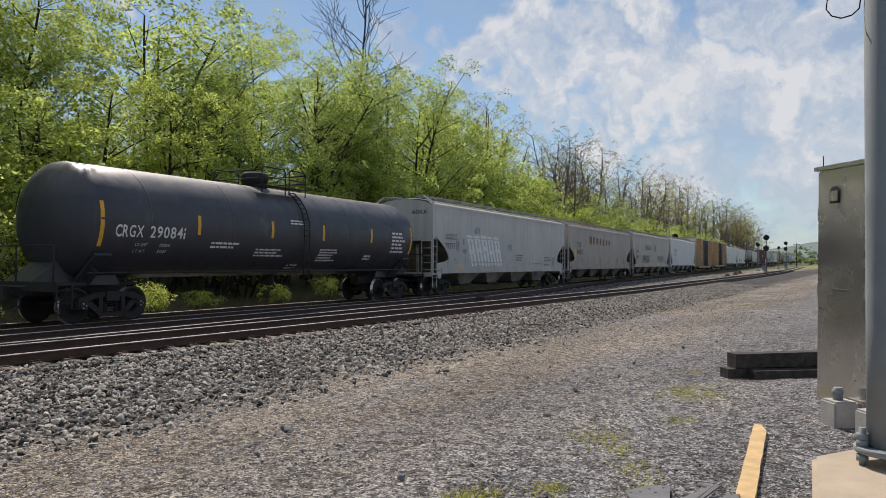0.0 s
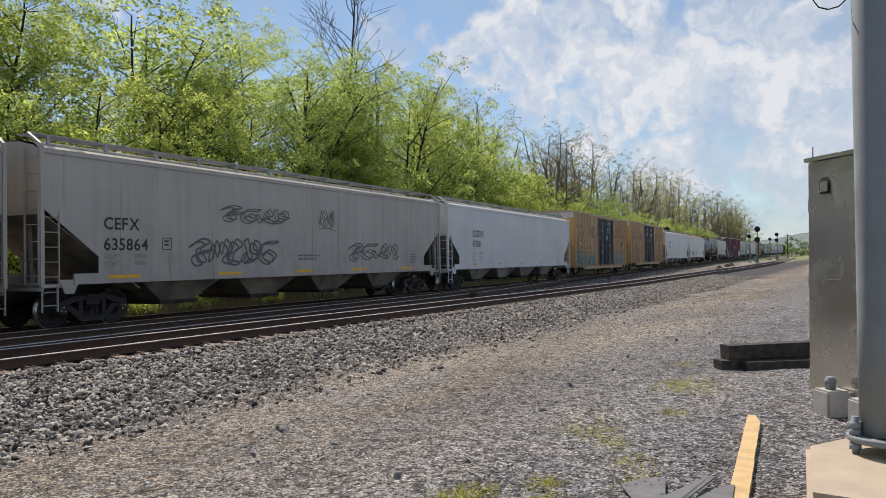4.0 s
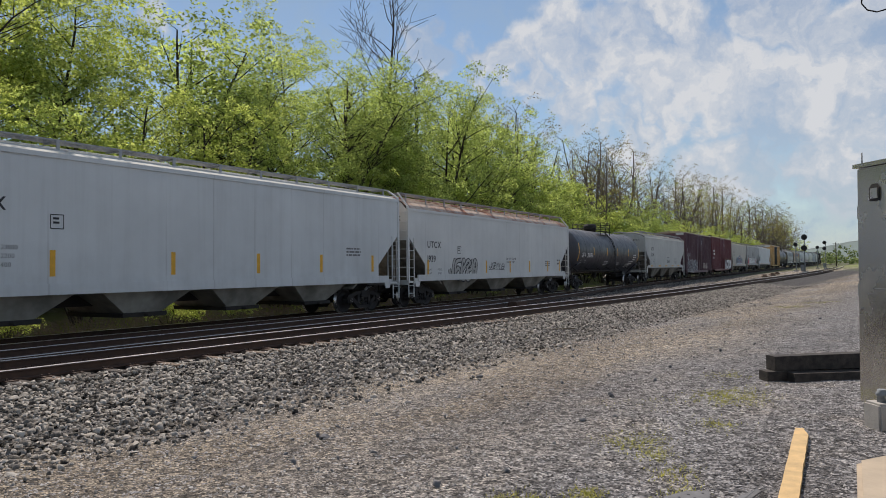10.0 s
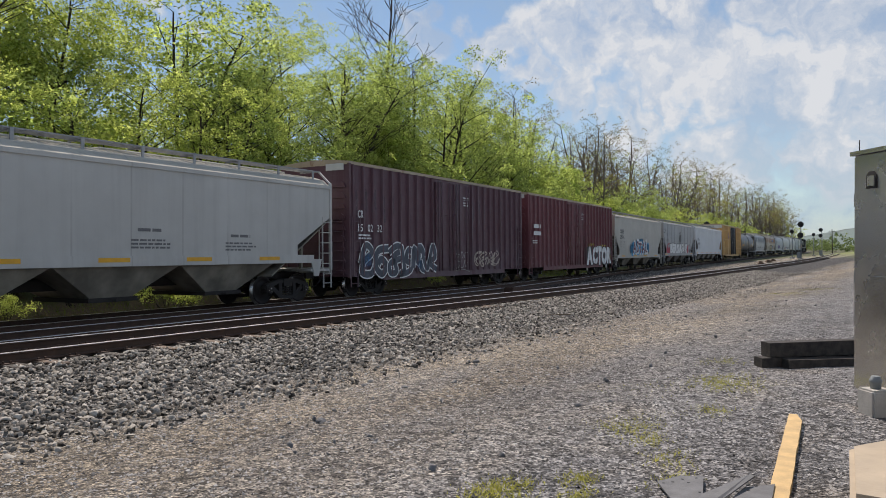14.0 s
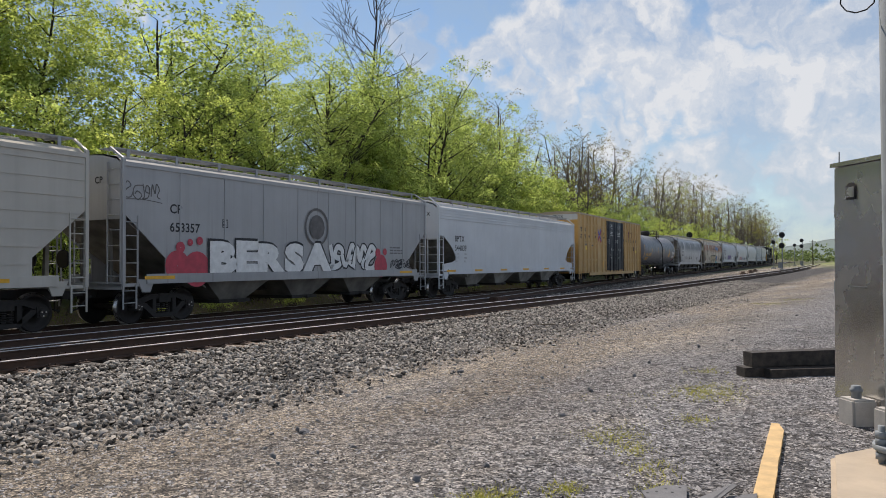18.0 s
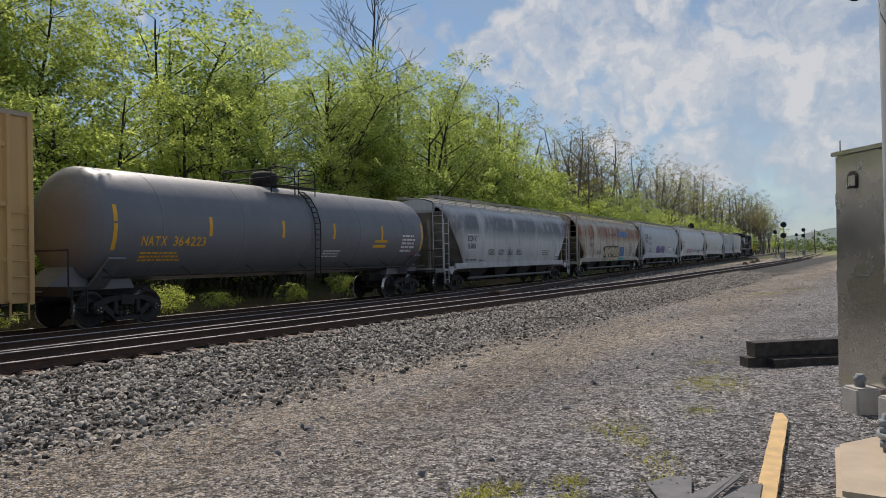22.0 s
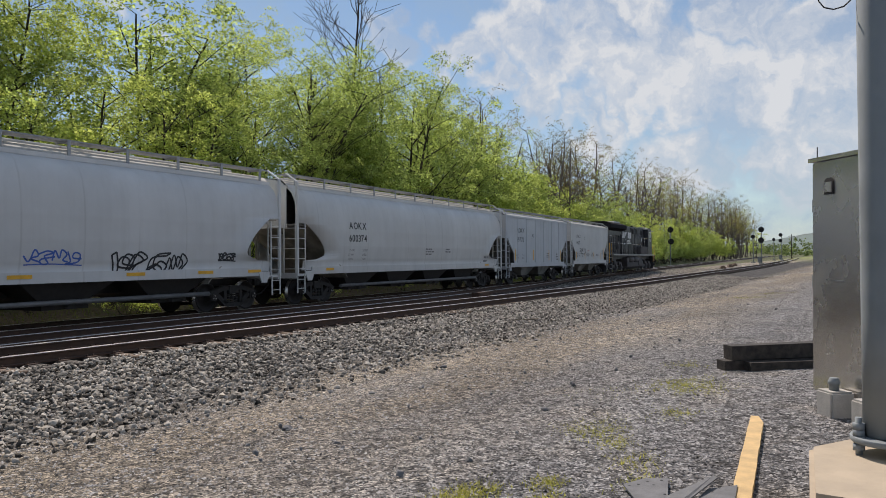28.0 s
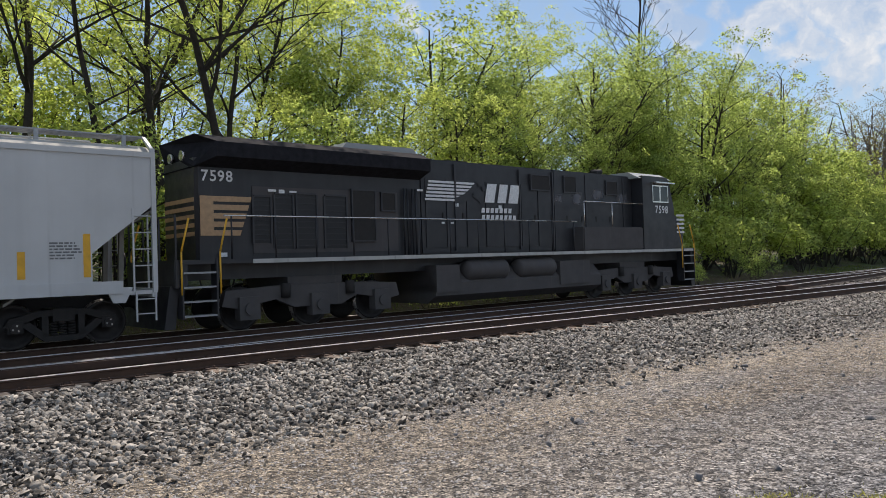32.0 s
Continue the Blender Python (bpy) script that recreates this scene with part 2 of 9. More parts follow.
def lot_material():
    n = Nodes("gravel_lot", 0.95)
    grey, tan, pale = (0.180, 0.182, 0.191), (0.224, 0.196, 0.156), (0.275, 0.253, 0.223)
    y = n.part_of(1)
    track = n.calc("MULTIPLY", n.ramp(y, 2.4, 5.0), n.ramp(n.noise(0.42, 5, (0.22, 1.0, 1)), 0.30, 0.50))
    c = n.mix(track, grey, tan)
    c = n.mix(n.ramp(n.noise(0.9, 6), 0.53, 0.72, 0, 0.6), c, pale)
    c = n.mix(1.0, c, n.mix(n.ramp(n.noise(0.33, 6, (0.35, 1.0, 1)), 0.35, 0.65), (0.72, 0.70, 0.70), (1.25, 1.22, 1.18)), "MULTIPLY")
    coarse = n.t.nodes.new("ShaderNodeRGBToBW")
    n.t.links.new(n.cells(26, "Color"), coarse.inputs[0])
    c = n.mix(1.0, c, n.mix(n.ramp(coarse.outputs[0], 0.2, 0.8), (0.40, 0.395, 0.395), (1.62, 1.60, 1.57)), "MULTIPLY")
    stones = n.cells(58, "Color")
    hue = n.t.nodes.new("ShaderNodeRGBToBW")
    n.t.links.new(stones, hue.inputs[0])
    c = n.mix(1.0, c, n.mix(n.ramp(hue.outputs[0], 0.15, 0.85), (0.18, 0.18, 0.19), (1.95, 1.93, 1.88)), "MULTIPLY")
    lumps = n.t.nodes.new("ShaderNodeRGBToBW")
    n.t.links.new(n.cells(12, "Color"), lumps.inputs[0])
    c = n.mix(1.0, c, n.mix(n.ramp(lumps.outputs[0], 0.22, 0.42), (0.42, 0.41, 0.41), (1.06, 1.06, 1.06)), "MULTIPLY")
    # sheet darkened below the ballast: shade in the stones' gaps painted on
    c = n.mix(n.calc("MULTIPLY", n.ramp(y, 7.6, 9.2), n.ramp(y, 13.5, 12.5)), c, (0.06, 0.055, 0.052))
    # far from the lot the sheet is meadow
    far = n.ramp(n.part_of(0), 150, 260)
    c = n.mix(far, c, n.mix(n.noise(0.02, 4), (0.16, 0.20, 0.05), (0.24, 0.25, 0.09)))
    wood = n.calc("MULTIPLY", n.ramp(y, 20.6, 22.2), n.ramp(n.noise(0.8, 4), 0.2, 0.45))
    c = n.mix(wood, c, n.mix(n.ramp(n.noise(0.7, 6), 0.4, 0.62), (0.085, 0.11, 0.03), (0.085, 0.065, 0.042)))
    n.bump(n.calc("ADD", n.calc("MULTIPLY", n.cells(30), 0.6), n.calc("MULTIPLY", n.noise(60, 3), 0.4)), 1.0, 0.06)
    return n.done(c)


def stone_material(name, lo, hi, warm):
    n = Nodes(name, 0.9)
    c = n.mix(n.ramp(n.chance(True), 0.12, 1.0), lo, hi)
    c = n.mix(n.ramp(n.noise(25, 3), 0.45, 0.7, 0, 0.35), c, warm)
    n.bump(n.noise(60, 4), 0.5, 0.01)
    return n.done(c)


def leaf_material(name, a, b):
    n = Nodes(name, 0.5)
    c = n.mix(n.chance(True), a, b)
    big = n.ramp(n.noise(0.35, 3), 0.35, 0.65)
    c = n.mix(n.calc("MULTIPLY", big, 0.35), c, [v * 0.55 for v in a])
    n.t.nodes.remove(n.b)
    d, tr, mx = (n.t.nodes.new("ShaderNode" + k) for k in ("BsdfDiffuse", "BsdfTranslucent", "MixShader"))
    mx.inputs[0].default_value = 0.70
    n.t.links.new(c, d.inputs[0])
    n.t.links.new(n.mix(1.0, c, (1.4, 1.42, 0.95), "MULTIPLY"), tr.inputs[0])
    n.t.links.new(d.outputs[0], mx.inputs[1])
    n.t.links.new(tr.outputs[0], mx.inputs[2])
    n.t.links.new(mx.outputs[0], n.t.nodes["Material Output"].inputs[0])
    return n.m


M = {
    "lot": lot_material(),
    "ballast": stone_material("ballast_stone", (0.016, 0.015, 0.014), (0.50, 0.462, 0.41), (0.30, 0.25, 0.195)),
    "pebble": stone_material("lot_pebble", (0.016, 0.016, 0.017), (0.43, 0.42, 0.415), (0.27, 0.235, 0.205)),
    "bed": plain("fouled_track_bed", (0.075, 0.06, 0.052), 0.95, 0, 0.4, 3.0, 0.8),
    "rail_side": plain("rusty_rail_web", (0.085, 0.05, 0.035), 0.85, 0.2),
    "rail_head": plain("polished_rail_head", (0.62, 0.56, 0.52), 0.32, 0.35, 0.12),
    "sleeper": plain("creosoted_sleeper", (0.050, 0.040, 0.034), 0.9, 0, 0.4, 5, 0.6),
    "sleeper_new": plain("pale_sleeper_end", (0.15, 0.105, 0.075), 0.9, 0, 0.45, 5, 0.6),
    "timber": plain("tarred_timber", (0.040, 0.033, 0.028), 0.85, 0, 0.75, 9, 0.9),
    "bark": plain("bark", (0.038, 0.031, 0.026), 0.95, 0, 0.4, 9, 0.9),
    "bark_grey": plain("grey_bark", (0.135, 0.112, 0.094), 0.95, 0, 0.3, 9, 0.9),
    "leaf_lime": leaf_material("leaf_lime", (0.26, 0.32, 0.09), (0.64, 0.685, 0.28)),
    "leaf_green": leaf_material("leaf_green", (0.18, 0.235, 0.08), (0.56, 0.64, 0.275)),
    "leaf_olive": leaf_material("leaf_olive", (0.25, 0.31, 0.085), (0.52, 0.56, 0.22)),
    "leaf_bud": leaf_material("leaf_bud", (0.15, 0.12, 0.07), (0.24, 0.21, 0.11)),
    "grass": leaf_material("grass_blade", (0.24, 0.24, 0.07), (0.40, 0.38, 0.15)),
    "verge": leaf_material("verge_blade", (0.085, 0.12, 0.03), (0.24, 0.28, 0.07)),
    "brush": plain("dead_brush", (0.15, 0.115, 0.078), 0.9),
    "galvanised": plain("galvanised_steel", (0.26, 0.285, 0.30), 0.78, 0.35, 0.15, 3.0, 0.05),
    "aluminium": plain("mill_aluminium", (0.66, 0.64, 0.61), 0.25, 0.9, 0.14, 1.6, 0.03),
    "concrete": plain("pale_concrete", (0.44, 0.36, 0.265), 0.9, 0, 0.12, 4, 0.4),
    "concrete_grey": plain("grey_concrete", (0.42, 0.40, 0.37), 0.9, 0, 0.15, 6, 0.4),
    "stripe": plain("yellow_painted_board", (0.58, 0.40, 0.19), 0.85, 0, 0.2, 8, 0.4),
    "slate": plain("dull_grey_plate", (0.145, 0.145, 0.15), 0.85, 0, 0.3, 8, 0.4),
    "rust": plain("rusty_steel", (0.30, 0.13, 0.075), 0.9, 0, 0.3, 12, 0.4),
    "black": plain("black_steel", (0.018, 0.018, 0.02), 0.6, 0, 0.3),
    "truck": plain("grimy_truck_steel", (0.026, 0.023, 0.022), 0.8, 0, 0.45, 7, 0.4),
    "wheel": plain("dark_wheel_steel", (0.036, 0.031, 0.030), 0.65, 0.3, 0.4),
    "tread": plain("bright_wheel_tread", (0.45, 0.44, 0.43), 0.3, 1.0, 0.1),
    "yellow": plain("reflective_yellow", (0.75, 0.40, 0.03), 0.5, 0, 0.12),
    "yellow_sign": plain("yellow_placard", (0.80, 0.62, 0.10), 0.5, 0, 0.1),
    "white": plain("white_stencil", (0.72, 0.72, 0.72), 0.6, 0, 0.15, 20),
    "stencil": plain("faded_stencil", (0.16, 0.16, 0.165), 0.7, 0, 0.2, 20),
    "ink": plain("black_stencil", (0.022, 0.024, 0.03), 0.6, 0, 0.2, 20),
    "red": plain("red_stencil", (0.42, 0.06, 0.06), 0.6, 0, 0.2, 10),
    "blue": plain("blue_stencil", (0.05, 0.12, 0.45), 0.6, 0, 0.2, 10),
    "gold": plain("imitation_gold_stripe", (0.45, 0.29, 0.16), 0.6, 0, 0.15, 10),
    "glass": plain("dark_window_glass", (0.03, 0.035, 0.04), 0.08, 0, 0.1),
    "pipe": plain("dull_steel_pipe", (0.15, 0.15, 0.155), 0.6, 0.2, 0.3),
    "grating": plain("galvanised_grating", (0.33, 0.34, 0.35), 0.5, 0.6, 0.2),
    "hill": plain("wooded_ridge", (0.13, 0.17, 0.155), 1.0, 0, 0.35, 0.02, 0.0),
    # near-black steel, lack of light put into its colour: vent frame, intake screens
    "dark": plain("unlit_dark_steel", (0.03, 0.028, 0.027), 0.9, 0, 0.3),
}

# ---------------------------------------------------------------- mesh helpers


def finish(name, bm, material, parent=None, label="", smooth=False):
    me = bpy.data.meshes.new(name)
    bm.to_mesh(me)
    bm.free()
    for m in material if isinstance(material, (list, tuple)) else [material]:
        me.materials.append(M[m] if isinstance(m, str) else m)
    if smooth:
        me.polygons.foreach_set("use_smooth", [True] * len(me.polygons))
    ob = new(name, me)
    ob.parent = parent
    if label:
        ob["label"] = label
    return ob


def part(name, bm, material, parent, label="", smooth=False):
    return finish(name, bm, material, parent, label, smooth)


def shared(name, me, parent, m=None):
    ob = new(name, me)
    ob.parent = parent
    if m is not None:
        ob.matrix_basis = m
    return ob


def box(bm, x0, x1, y0, y1, z0, z1, mi=0):
    v = [bm.verts.new((x, y, z)) for x in (x0, x1) for y in (y0, y1) for z in (z0, z1)]
    for f in ((0, 1, 3, 2), (4, 6, 7, 5), (0, 4, 5, 1), (2, 3, 7, 6), (0, 2, 6, 4), (1, 5, 7, 3)):
        bm.faces.new([v[i] for i in f]).material_index = mi
    return v


def beam(bm, a, b, w, h=None, mi=0):
    """A square bar from a to b."""
    a, b = Vector(a), Vector(b)
    h = h or w
    d = (b - a).normalized()
    s = d.cross(Vector((0, 0, 1)))
    s = s.normalized() if s.length > 1e-3 else Vector((1, 0, 0))
    u = s.cross(d).normalized()
    ring = [[bm.verts.new(p + s * i * w / 2 + u * j * h / 2) for i, j in ((-1, -1), (1, -1), (1, 1), (-1, 1))] for p in (a, b)]
    for k in range(4):
        bm.faces.new((ring[0][k], ring[0][(k + 1) % 4], ring[1][(k + 1) % 4], ring[1][k])).material_index = mi
    bm.faces.new(ring[0][::-1]).material_index = mi
    bm.faces.new(ring[1]).material_index = mi


def tube(bm, a, b, r0, r1=None, n=8, caps=True, mi=0):
    a, b = Vector(a), Vector(b)
    r1 = r0 if r1 is None else r1
    d = (b - a).normalized()
    s = d.orthogonal().normalized()
    u = d.cross(s)
    ring = [[bm.verts.new(p + (s * math.cos(k * math.tau / n) + u * math.sin(k * math.tau / n)) * r) for k in range(n)] for p, r in ((a, r0), (b, r1))]
    for k in range(n):
        f = bm.faces.new((ring[0][k], ring[0][(k + 1) % n], ring[1][(k + 1) % n], ring[1][k]))
        f.material_index, f.smooth = mi, n > 5
    if caps:
        bm.faces.new(ring[0][::-1]).material_index = mi
        bm.faces.new(ring[1]).material_index = mi


def prism(bm, outline, axis, a, b, mi=0):
    """An outline (list of 2D points) pushed along an axis from a to b."""
    put = {"y": lambda p, q: (p[0], q, p[1]), "x": lambda p, q: (q, p[0], p[1]), "z": lambda p, q: (p[0], p[1], q)}[axis]
    r = [[bm.verts.new(put(p, q)) for p in outline] for q in (a, b)]
    k = len(outline)
    for i in range(k):
        bm.faces.new((r[0][i], r[0][(i + 1) % k], r[1][(i + 1) % k], r[1][i])).material_index = mi
    bm.faces.new(r[0][::-1]).material_index = mi
    bm.faces.new(r[1]).material_index = mi


def lathe(bm, profile, n=24, axis="x", mi=0):
    """Turn (along, radius) pairs round an axis."""
    rings = []
    for t, r in profile:
        ring = []
        for k in range(n):
            c, s = math.cos(k * math.tau / n) * r, math.sin(k * math.tau / n) * r
            ring.append(bm.verts.new({"x": (t, c, s), "y": (c, t, s), "z": (c, s, t)}[axis]))
        rings.append(ring)
    for a, b in zip(rings, rings[1:]):
        for k in range(n):
            f = bm.faces.new((a[k], a[(k + 1) % n], b[(k + 1) % n], b[k]))
            f.smooth, f.material_index = True, mi
    bm.faces.new(rings[0][::-1]).material_index = mi
    bm.faces.new(rings[-1]).material_index = mi


def thing(name, label, category, group="", m=None):
    ob = new(name)
    ob.empty_display_size = 0.2
    if m is not None:
        ob.matrix_basis = m
    return tagged(ob, label, category, group)


def mesh_from(name, verts, faces, material):
    me = bpy.data.meshes.new(name)
    me.from_pydata(verts, [], faces)
    me.materials.append(M[material] if isinstance(material, str) else material)
    return me


# ---------------------------------------------------------------- lines of the place
NEAR_Y = 13.35  # centre of the near track
CROSS_A, CROSS_B = (2.1, 14.85), 0.067  # a point of the crossover and its slope


def train_y(x):
    """Centre line of the train's track."""
    return 17.739 + 0.04412 * x + 0.00020578 * x * x - 0.00025535 * max(0.0, x - 62.7) ** 2 if x > -100 else 17.739 + 0.04412 * x + 0.00020578 * x * x


def near_y(x):
    return NEAR_Y + 0.00055 * max(0.0, x - 95.0) ** 2 / (1 + 0.006 * max(0.0, x - 95.0))


def cross_y(x):
    line = CROSS_A[1] + CROSS_B * (x - CROSS_A[0])
    t = min(1.0, max(0.0, (x - 26.0) / 36.0))
    return line + (train_y(x) - line) * t * t * (3 - 2 * t)


def grade(x):
    return 0.006 * max(0.0, x - 46.0)


S_GRID = np.linspace(-620.0, 900.0, 3041)
S_Y = np.array([train_y(max(-100.0, x)) + (train_y(-100.0) - train_y(-99.0)) * max(0.0, -100.0 - x) for x in S_GRID])
S_ARC = np.concatenate([[0.0], np.cumsum(np.hypot(np.diff(S_GRID), np.diff(S_Y)))])
S_ARC -= np.interp(0.0, S_GRID, S_ARC)


def on_track(s):
    """Pose on the train's track at the length s from x = 0."""
    x, y = float(np.interp(s, S_ARC, S_GRID)), float(np.interp(s, S_ARC, S_Y))
    x2, y2 = float(np.interp(s + 2, S_ARC, S_GRID)), float(np.interp(s + 2, S_ARC, S_Y))
    return pose(x, y, grade(x), 0, 0, math.degrees(math.atan2(y2 - y, x2 - x)))


def ground_z(x, y):
    """Height of the one ground sheet; 0 is the rail head."""
    yt = train_y(max(-100.0, min(x, 520.0)))
    toe, crest = 8.2 + 0.02 * max(0, min(x, 60)), 11.75
    lot = -0.13 - 0.30 * min(1.0, max(0.0, (y - 2.5) / 5.7))
    if y < toe:
        z = lot
    elif y < crest:
        t = (y - toe) / (crest - toe)
        z = lot + (-0.27 - lot) * t
    elif y < yt + 2.3:
        z = -0.27
    elif y < yt + 3.6:
        z = -0.27 - 0.28 * (y - yt - 2.3) / 1.3
    else:
        d = y - yt - 3.6
        z = -0.55 + 0.9 * min(1, d / 3.0) * 0.35 + 4.5 * (1 - math.exp(-max(0, d - 3.5) / 22.0))
    return z + grade(min(x, 330.0))

# ---------------------------------------------------------------- ground


def axis_steps(parts):
    out = []
    for a, b, n in parts:
        out += list(np.linspace(a, b, n, endpoint=False))
    return out + [parts[-1][1]]


def build_ground():
    xs = axis_steps([(-2600, -140, 10), (-140, -6, 30), (-6, 45, 150), (45, 140, 90), (140, 400, 50), (400, 2600, 12)])
    ys = axis_steps([(-2600, -60, 8), (-60, -3, 16), (-3, 14, 90), (14, 32, 50), (32, 90, 22), (90, 2600, 10)])
    verts = []
    for x in xs:
        for y in ys:
            z = ground_z(x, y)
            if -10 < x < 80 and -4 < y < 11:
                z += 0.035 * noise.noise((x * 0.55, y * 0.8, 0)) + 0.018 * noise.noise((x * 2.1, y * 2.1, 3))
            verts.append((x, y, z))
    k = len(ys)
    faces = [(i * k + j, (i + 1) * k + j, (i + 1) * k + j + 1, i * k + j + 1) for i in range(len(xs) - 1) for j in range(k - 1)]
    g = new("ground", mesh_from("ground", verts, faces, "lot"))
    tagged(g, "grey and tan gravel lot that runs into grass and woods", "ground", kind="structure")
    g.data.polygons.foreach_set("use_smooth", [True] * len(faces))
    # dark fouled bed under the three tracks, a raised slab on the ground sheet
    bm = bmesh.new()
    xs = axis_steps([(-140, 0, 30), (0, 120, 90), (120, 420, 60)])
    rows = []
    for x in xs:
        lo, hi = min(near_y(x), train_y(x)) - 1.45, train_y(x) + 1.9
        if x > 75:
            lo = train_y(x) - 1.7
        z = -0.235 + grade(min(x, 330.0))
        rows.append([bm.verts.new(p) for p in ((x, lo, z - 0.2), (x, lo + 0.1, z), (x, hi - 0.2, z), (x, hi, z - 0.2))])
    for a, b in zip(rows, rows[1:]):
        for i in range(3):
            bm.faces.new((a[i], b[i], b[i + 1], a[i + 1]))
    tagged(finish("track_bed", bm, "bed"), "dark oily ballast bed under the tracks", "track bed", kind="structure")


def stones(name, label, count, where, size, material, seed, flat=False):
    """Many small broken stones in one object."""
    r = np.random.RandomState(seed)
    base = np.array([(1, 0, -0.2), (-0.5, 0.87, -0.15), (-0.5, -0.87, -0.25), (0.45, 0.4, 0.75), (-0.55, -0.1, 0.8), (0.3, -0.6, 0.55)], float)
    tri = np.array([(0, 1, 3), (1, 4, 3), (1, 2, 4), (2, 5, 4), (2, 0, 5), (0, 3, 5), (3, 4, 5)])
    if flat:
        base = np.array([(1, 0, -0.2), (0.0, 0.9, -0.2), (-0.9, -0.1, -0.2), (0.1, -0.9, -0.2), (0.3, 0.15, 0.5)], float)
        tri = np.array([(0, 1, 4), (1, 2, 4), (2, 3, 4), (3, 0, 4)])
    nv, nf = len(base), len(tri)
    pos = where(r, count)
    n = len(pos)
    s = r.uniform(*size, n)[:, None, None] * r.uniform(0.45, 1.45, (n, 1, 3))
    s[..., 2] *= 1.0 if flat else 0.78
    v = (base[None] + r.uniform(-0.28, 0.28, (n, nv, 3))) * s
    a = r.uniform(0, math.tau, n)
    tip = r.uniform(-0.9, 0.9, n) * (0.35 if flat else 1.0)
    ct, st = np.cos(tip)[:, None], np.sin(tip)[:, None]
    v = np.stack([v[..., 0], ct * v[..., 1] - st * v[..., 2], st * v[..., 1] + ct * v[..., 2]], -1)
    c, si = np.cos(a)[:, None], np.sin(a)[:, None]
    v = np.stack([c * v[..., 0] - si * v[..., 1], si * v[..., 0] + c * v[..., 1], v[..., 2]], -1) + pos[:, None, :]
    f = (tri[None] + (np.arange(n) * nv)[:, None, None]).reshape(-1)
    me = bpy.data.meshes.new(name)
    me.vertices.add(n * nv)
    me.vertices.foreach_set("co", v.reshape(-1))
    k = n * nf
    me.loops.add(k * 3)
    me.loops.foreach_set("vertex_index", f.astype(np.int32))
    me.polygons.add(k)
    me.polygons.foreach_set("loop_start", np.arange(0, k * 3, 3, dtype=np.int32))
    me.update(calc_edges=True)
    me.materials.append(M[material])
    return tagged(new(name, me), label, "gravel", kind="stuff")


def shoulder(r, n):
    x = -1.5 + 72 * r.uniform(0, 1, n) ** 1.75
    y = 6.7 + 0.02 * np.minimum(x, 60) + r.beta(2.0, 1.05, n) * (5.55 - 0.02 * np.minimum(x, 60))
    return np.array([(a, b, ground_z(a, b) + r.uniform(-0.018, 0.045) + (0.04 if b > 11.7 else 0.0)) for a, b in zip(x, y)])


def between(r, n):
    x = 14 + 90 * r.uniform(0, 1, n) ** 1.3
    lo = np.array([near_y(a) + 0.9 for a in x])
    hi = np.array([train_y(a) - 1.0 for a in x])
    y = lo + (hi - lo) * r.uniform(0, 1, n)
    return np.array([(a, b, -0.225 + grade(a) + r.uniform(-0.01, 0.02)) for a, b in zip(x, y)])


def lot_spread(r, n):
    x = 0.2 + 56 * r.uniform(0, 1, n) ** 2.1
    y = -0.8 + 10.0 * r.uniform(0, 1, n)
    keep = (y < x * 7 + 2.5) & (x * 0.6 + y > 1.6)
    return np.array([(a, b, ground_z(a, b) + 0.035 * noise.noise((a * 0.55, b * 0.8, 0)) + 0.018 * noise.noise((a * 2.1, b * 2.1, 3)) + 0.002) for a, b in zip(x[keep], y[keep])])


def clods(r, n):
    x = 5 + 42 * r.uniform(0, 1, n) ** 1.3
    y = 2.6 + 6.2 * r.uniform(0, 1, n)
    return np.array([(a, b, ground_z(a, b) + 0.02) for a, b in zip(x, y)])


def rail_mesh(name, line, side, x0, x1, step, parent):
    """One rail: head, web and foot swept along a line at half a gauge to the side."""
    prof = [(-0.075, -0.17), (0.075, -0.17), (0.075, -0.15), (0.012, -0.135), (0.012, -0.045), (0.036, -0.035), (0.036, -0.010), (0.026, 0.0), (-0.026, 0.0), (-0.036, -0.010), (-0.036, -0.035), (-0.012, -0.045), (-0.012, -0.135), (-0.075, -0.15)]
    bm = bmesh.new()
    rows = []
    x = x0
    while x <= x1 + 1e-6:
        k = (line(x + 0.5) - line(x - 0.5))
        nx, ny = -k / math.hypot(1, k), 1 / math.hypot(1, k)
        o = side * 0.7525
        rows.append([bm.verts.new((x + nx * (o + p), line(x) + ny * (o + p), grade(min(x, 330)) + q)) for p, q in prof])
        x += step
    for a, b in zip(rows, rows[1:]):
        for i in range(len(prof)):
            f = bm.faces.new((a[i], b[i], b[(i + 1) % len(prof)], a[(i + 1) % len(prof)]))
            f.material_index = 1 if i in (6, 7, 8) else 0
    return part(name, bm, ["rail_side", "rail_head"], parent)


def sleeper_mesh(length=2.5):
    bm = bmesh.new()
    box(bm, -0.115, 0.115, -length / 2, length / 2, -0.17, 0.0)
    bmesh.ops.bevel(bm, geom=bm.edges[:], offset=0.012, segments=1, affect="EDGES")
    me = bpy.data.meshes.new("sleeper")
    bm.to_mesh(me)
    bm.free()
    me.materials.append(M["sleeper"])
    return me


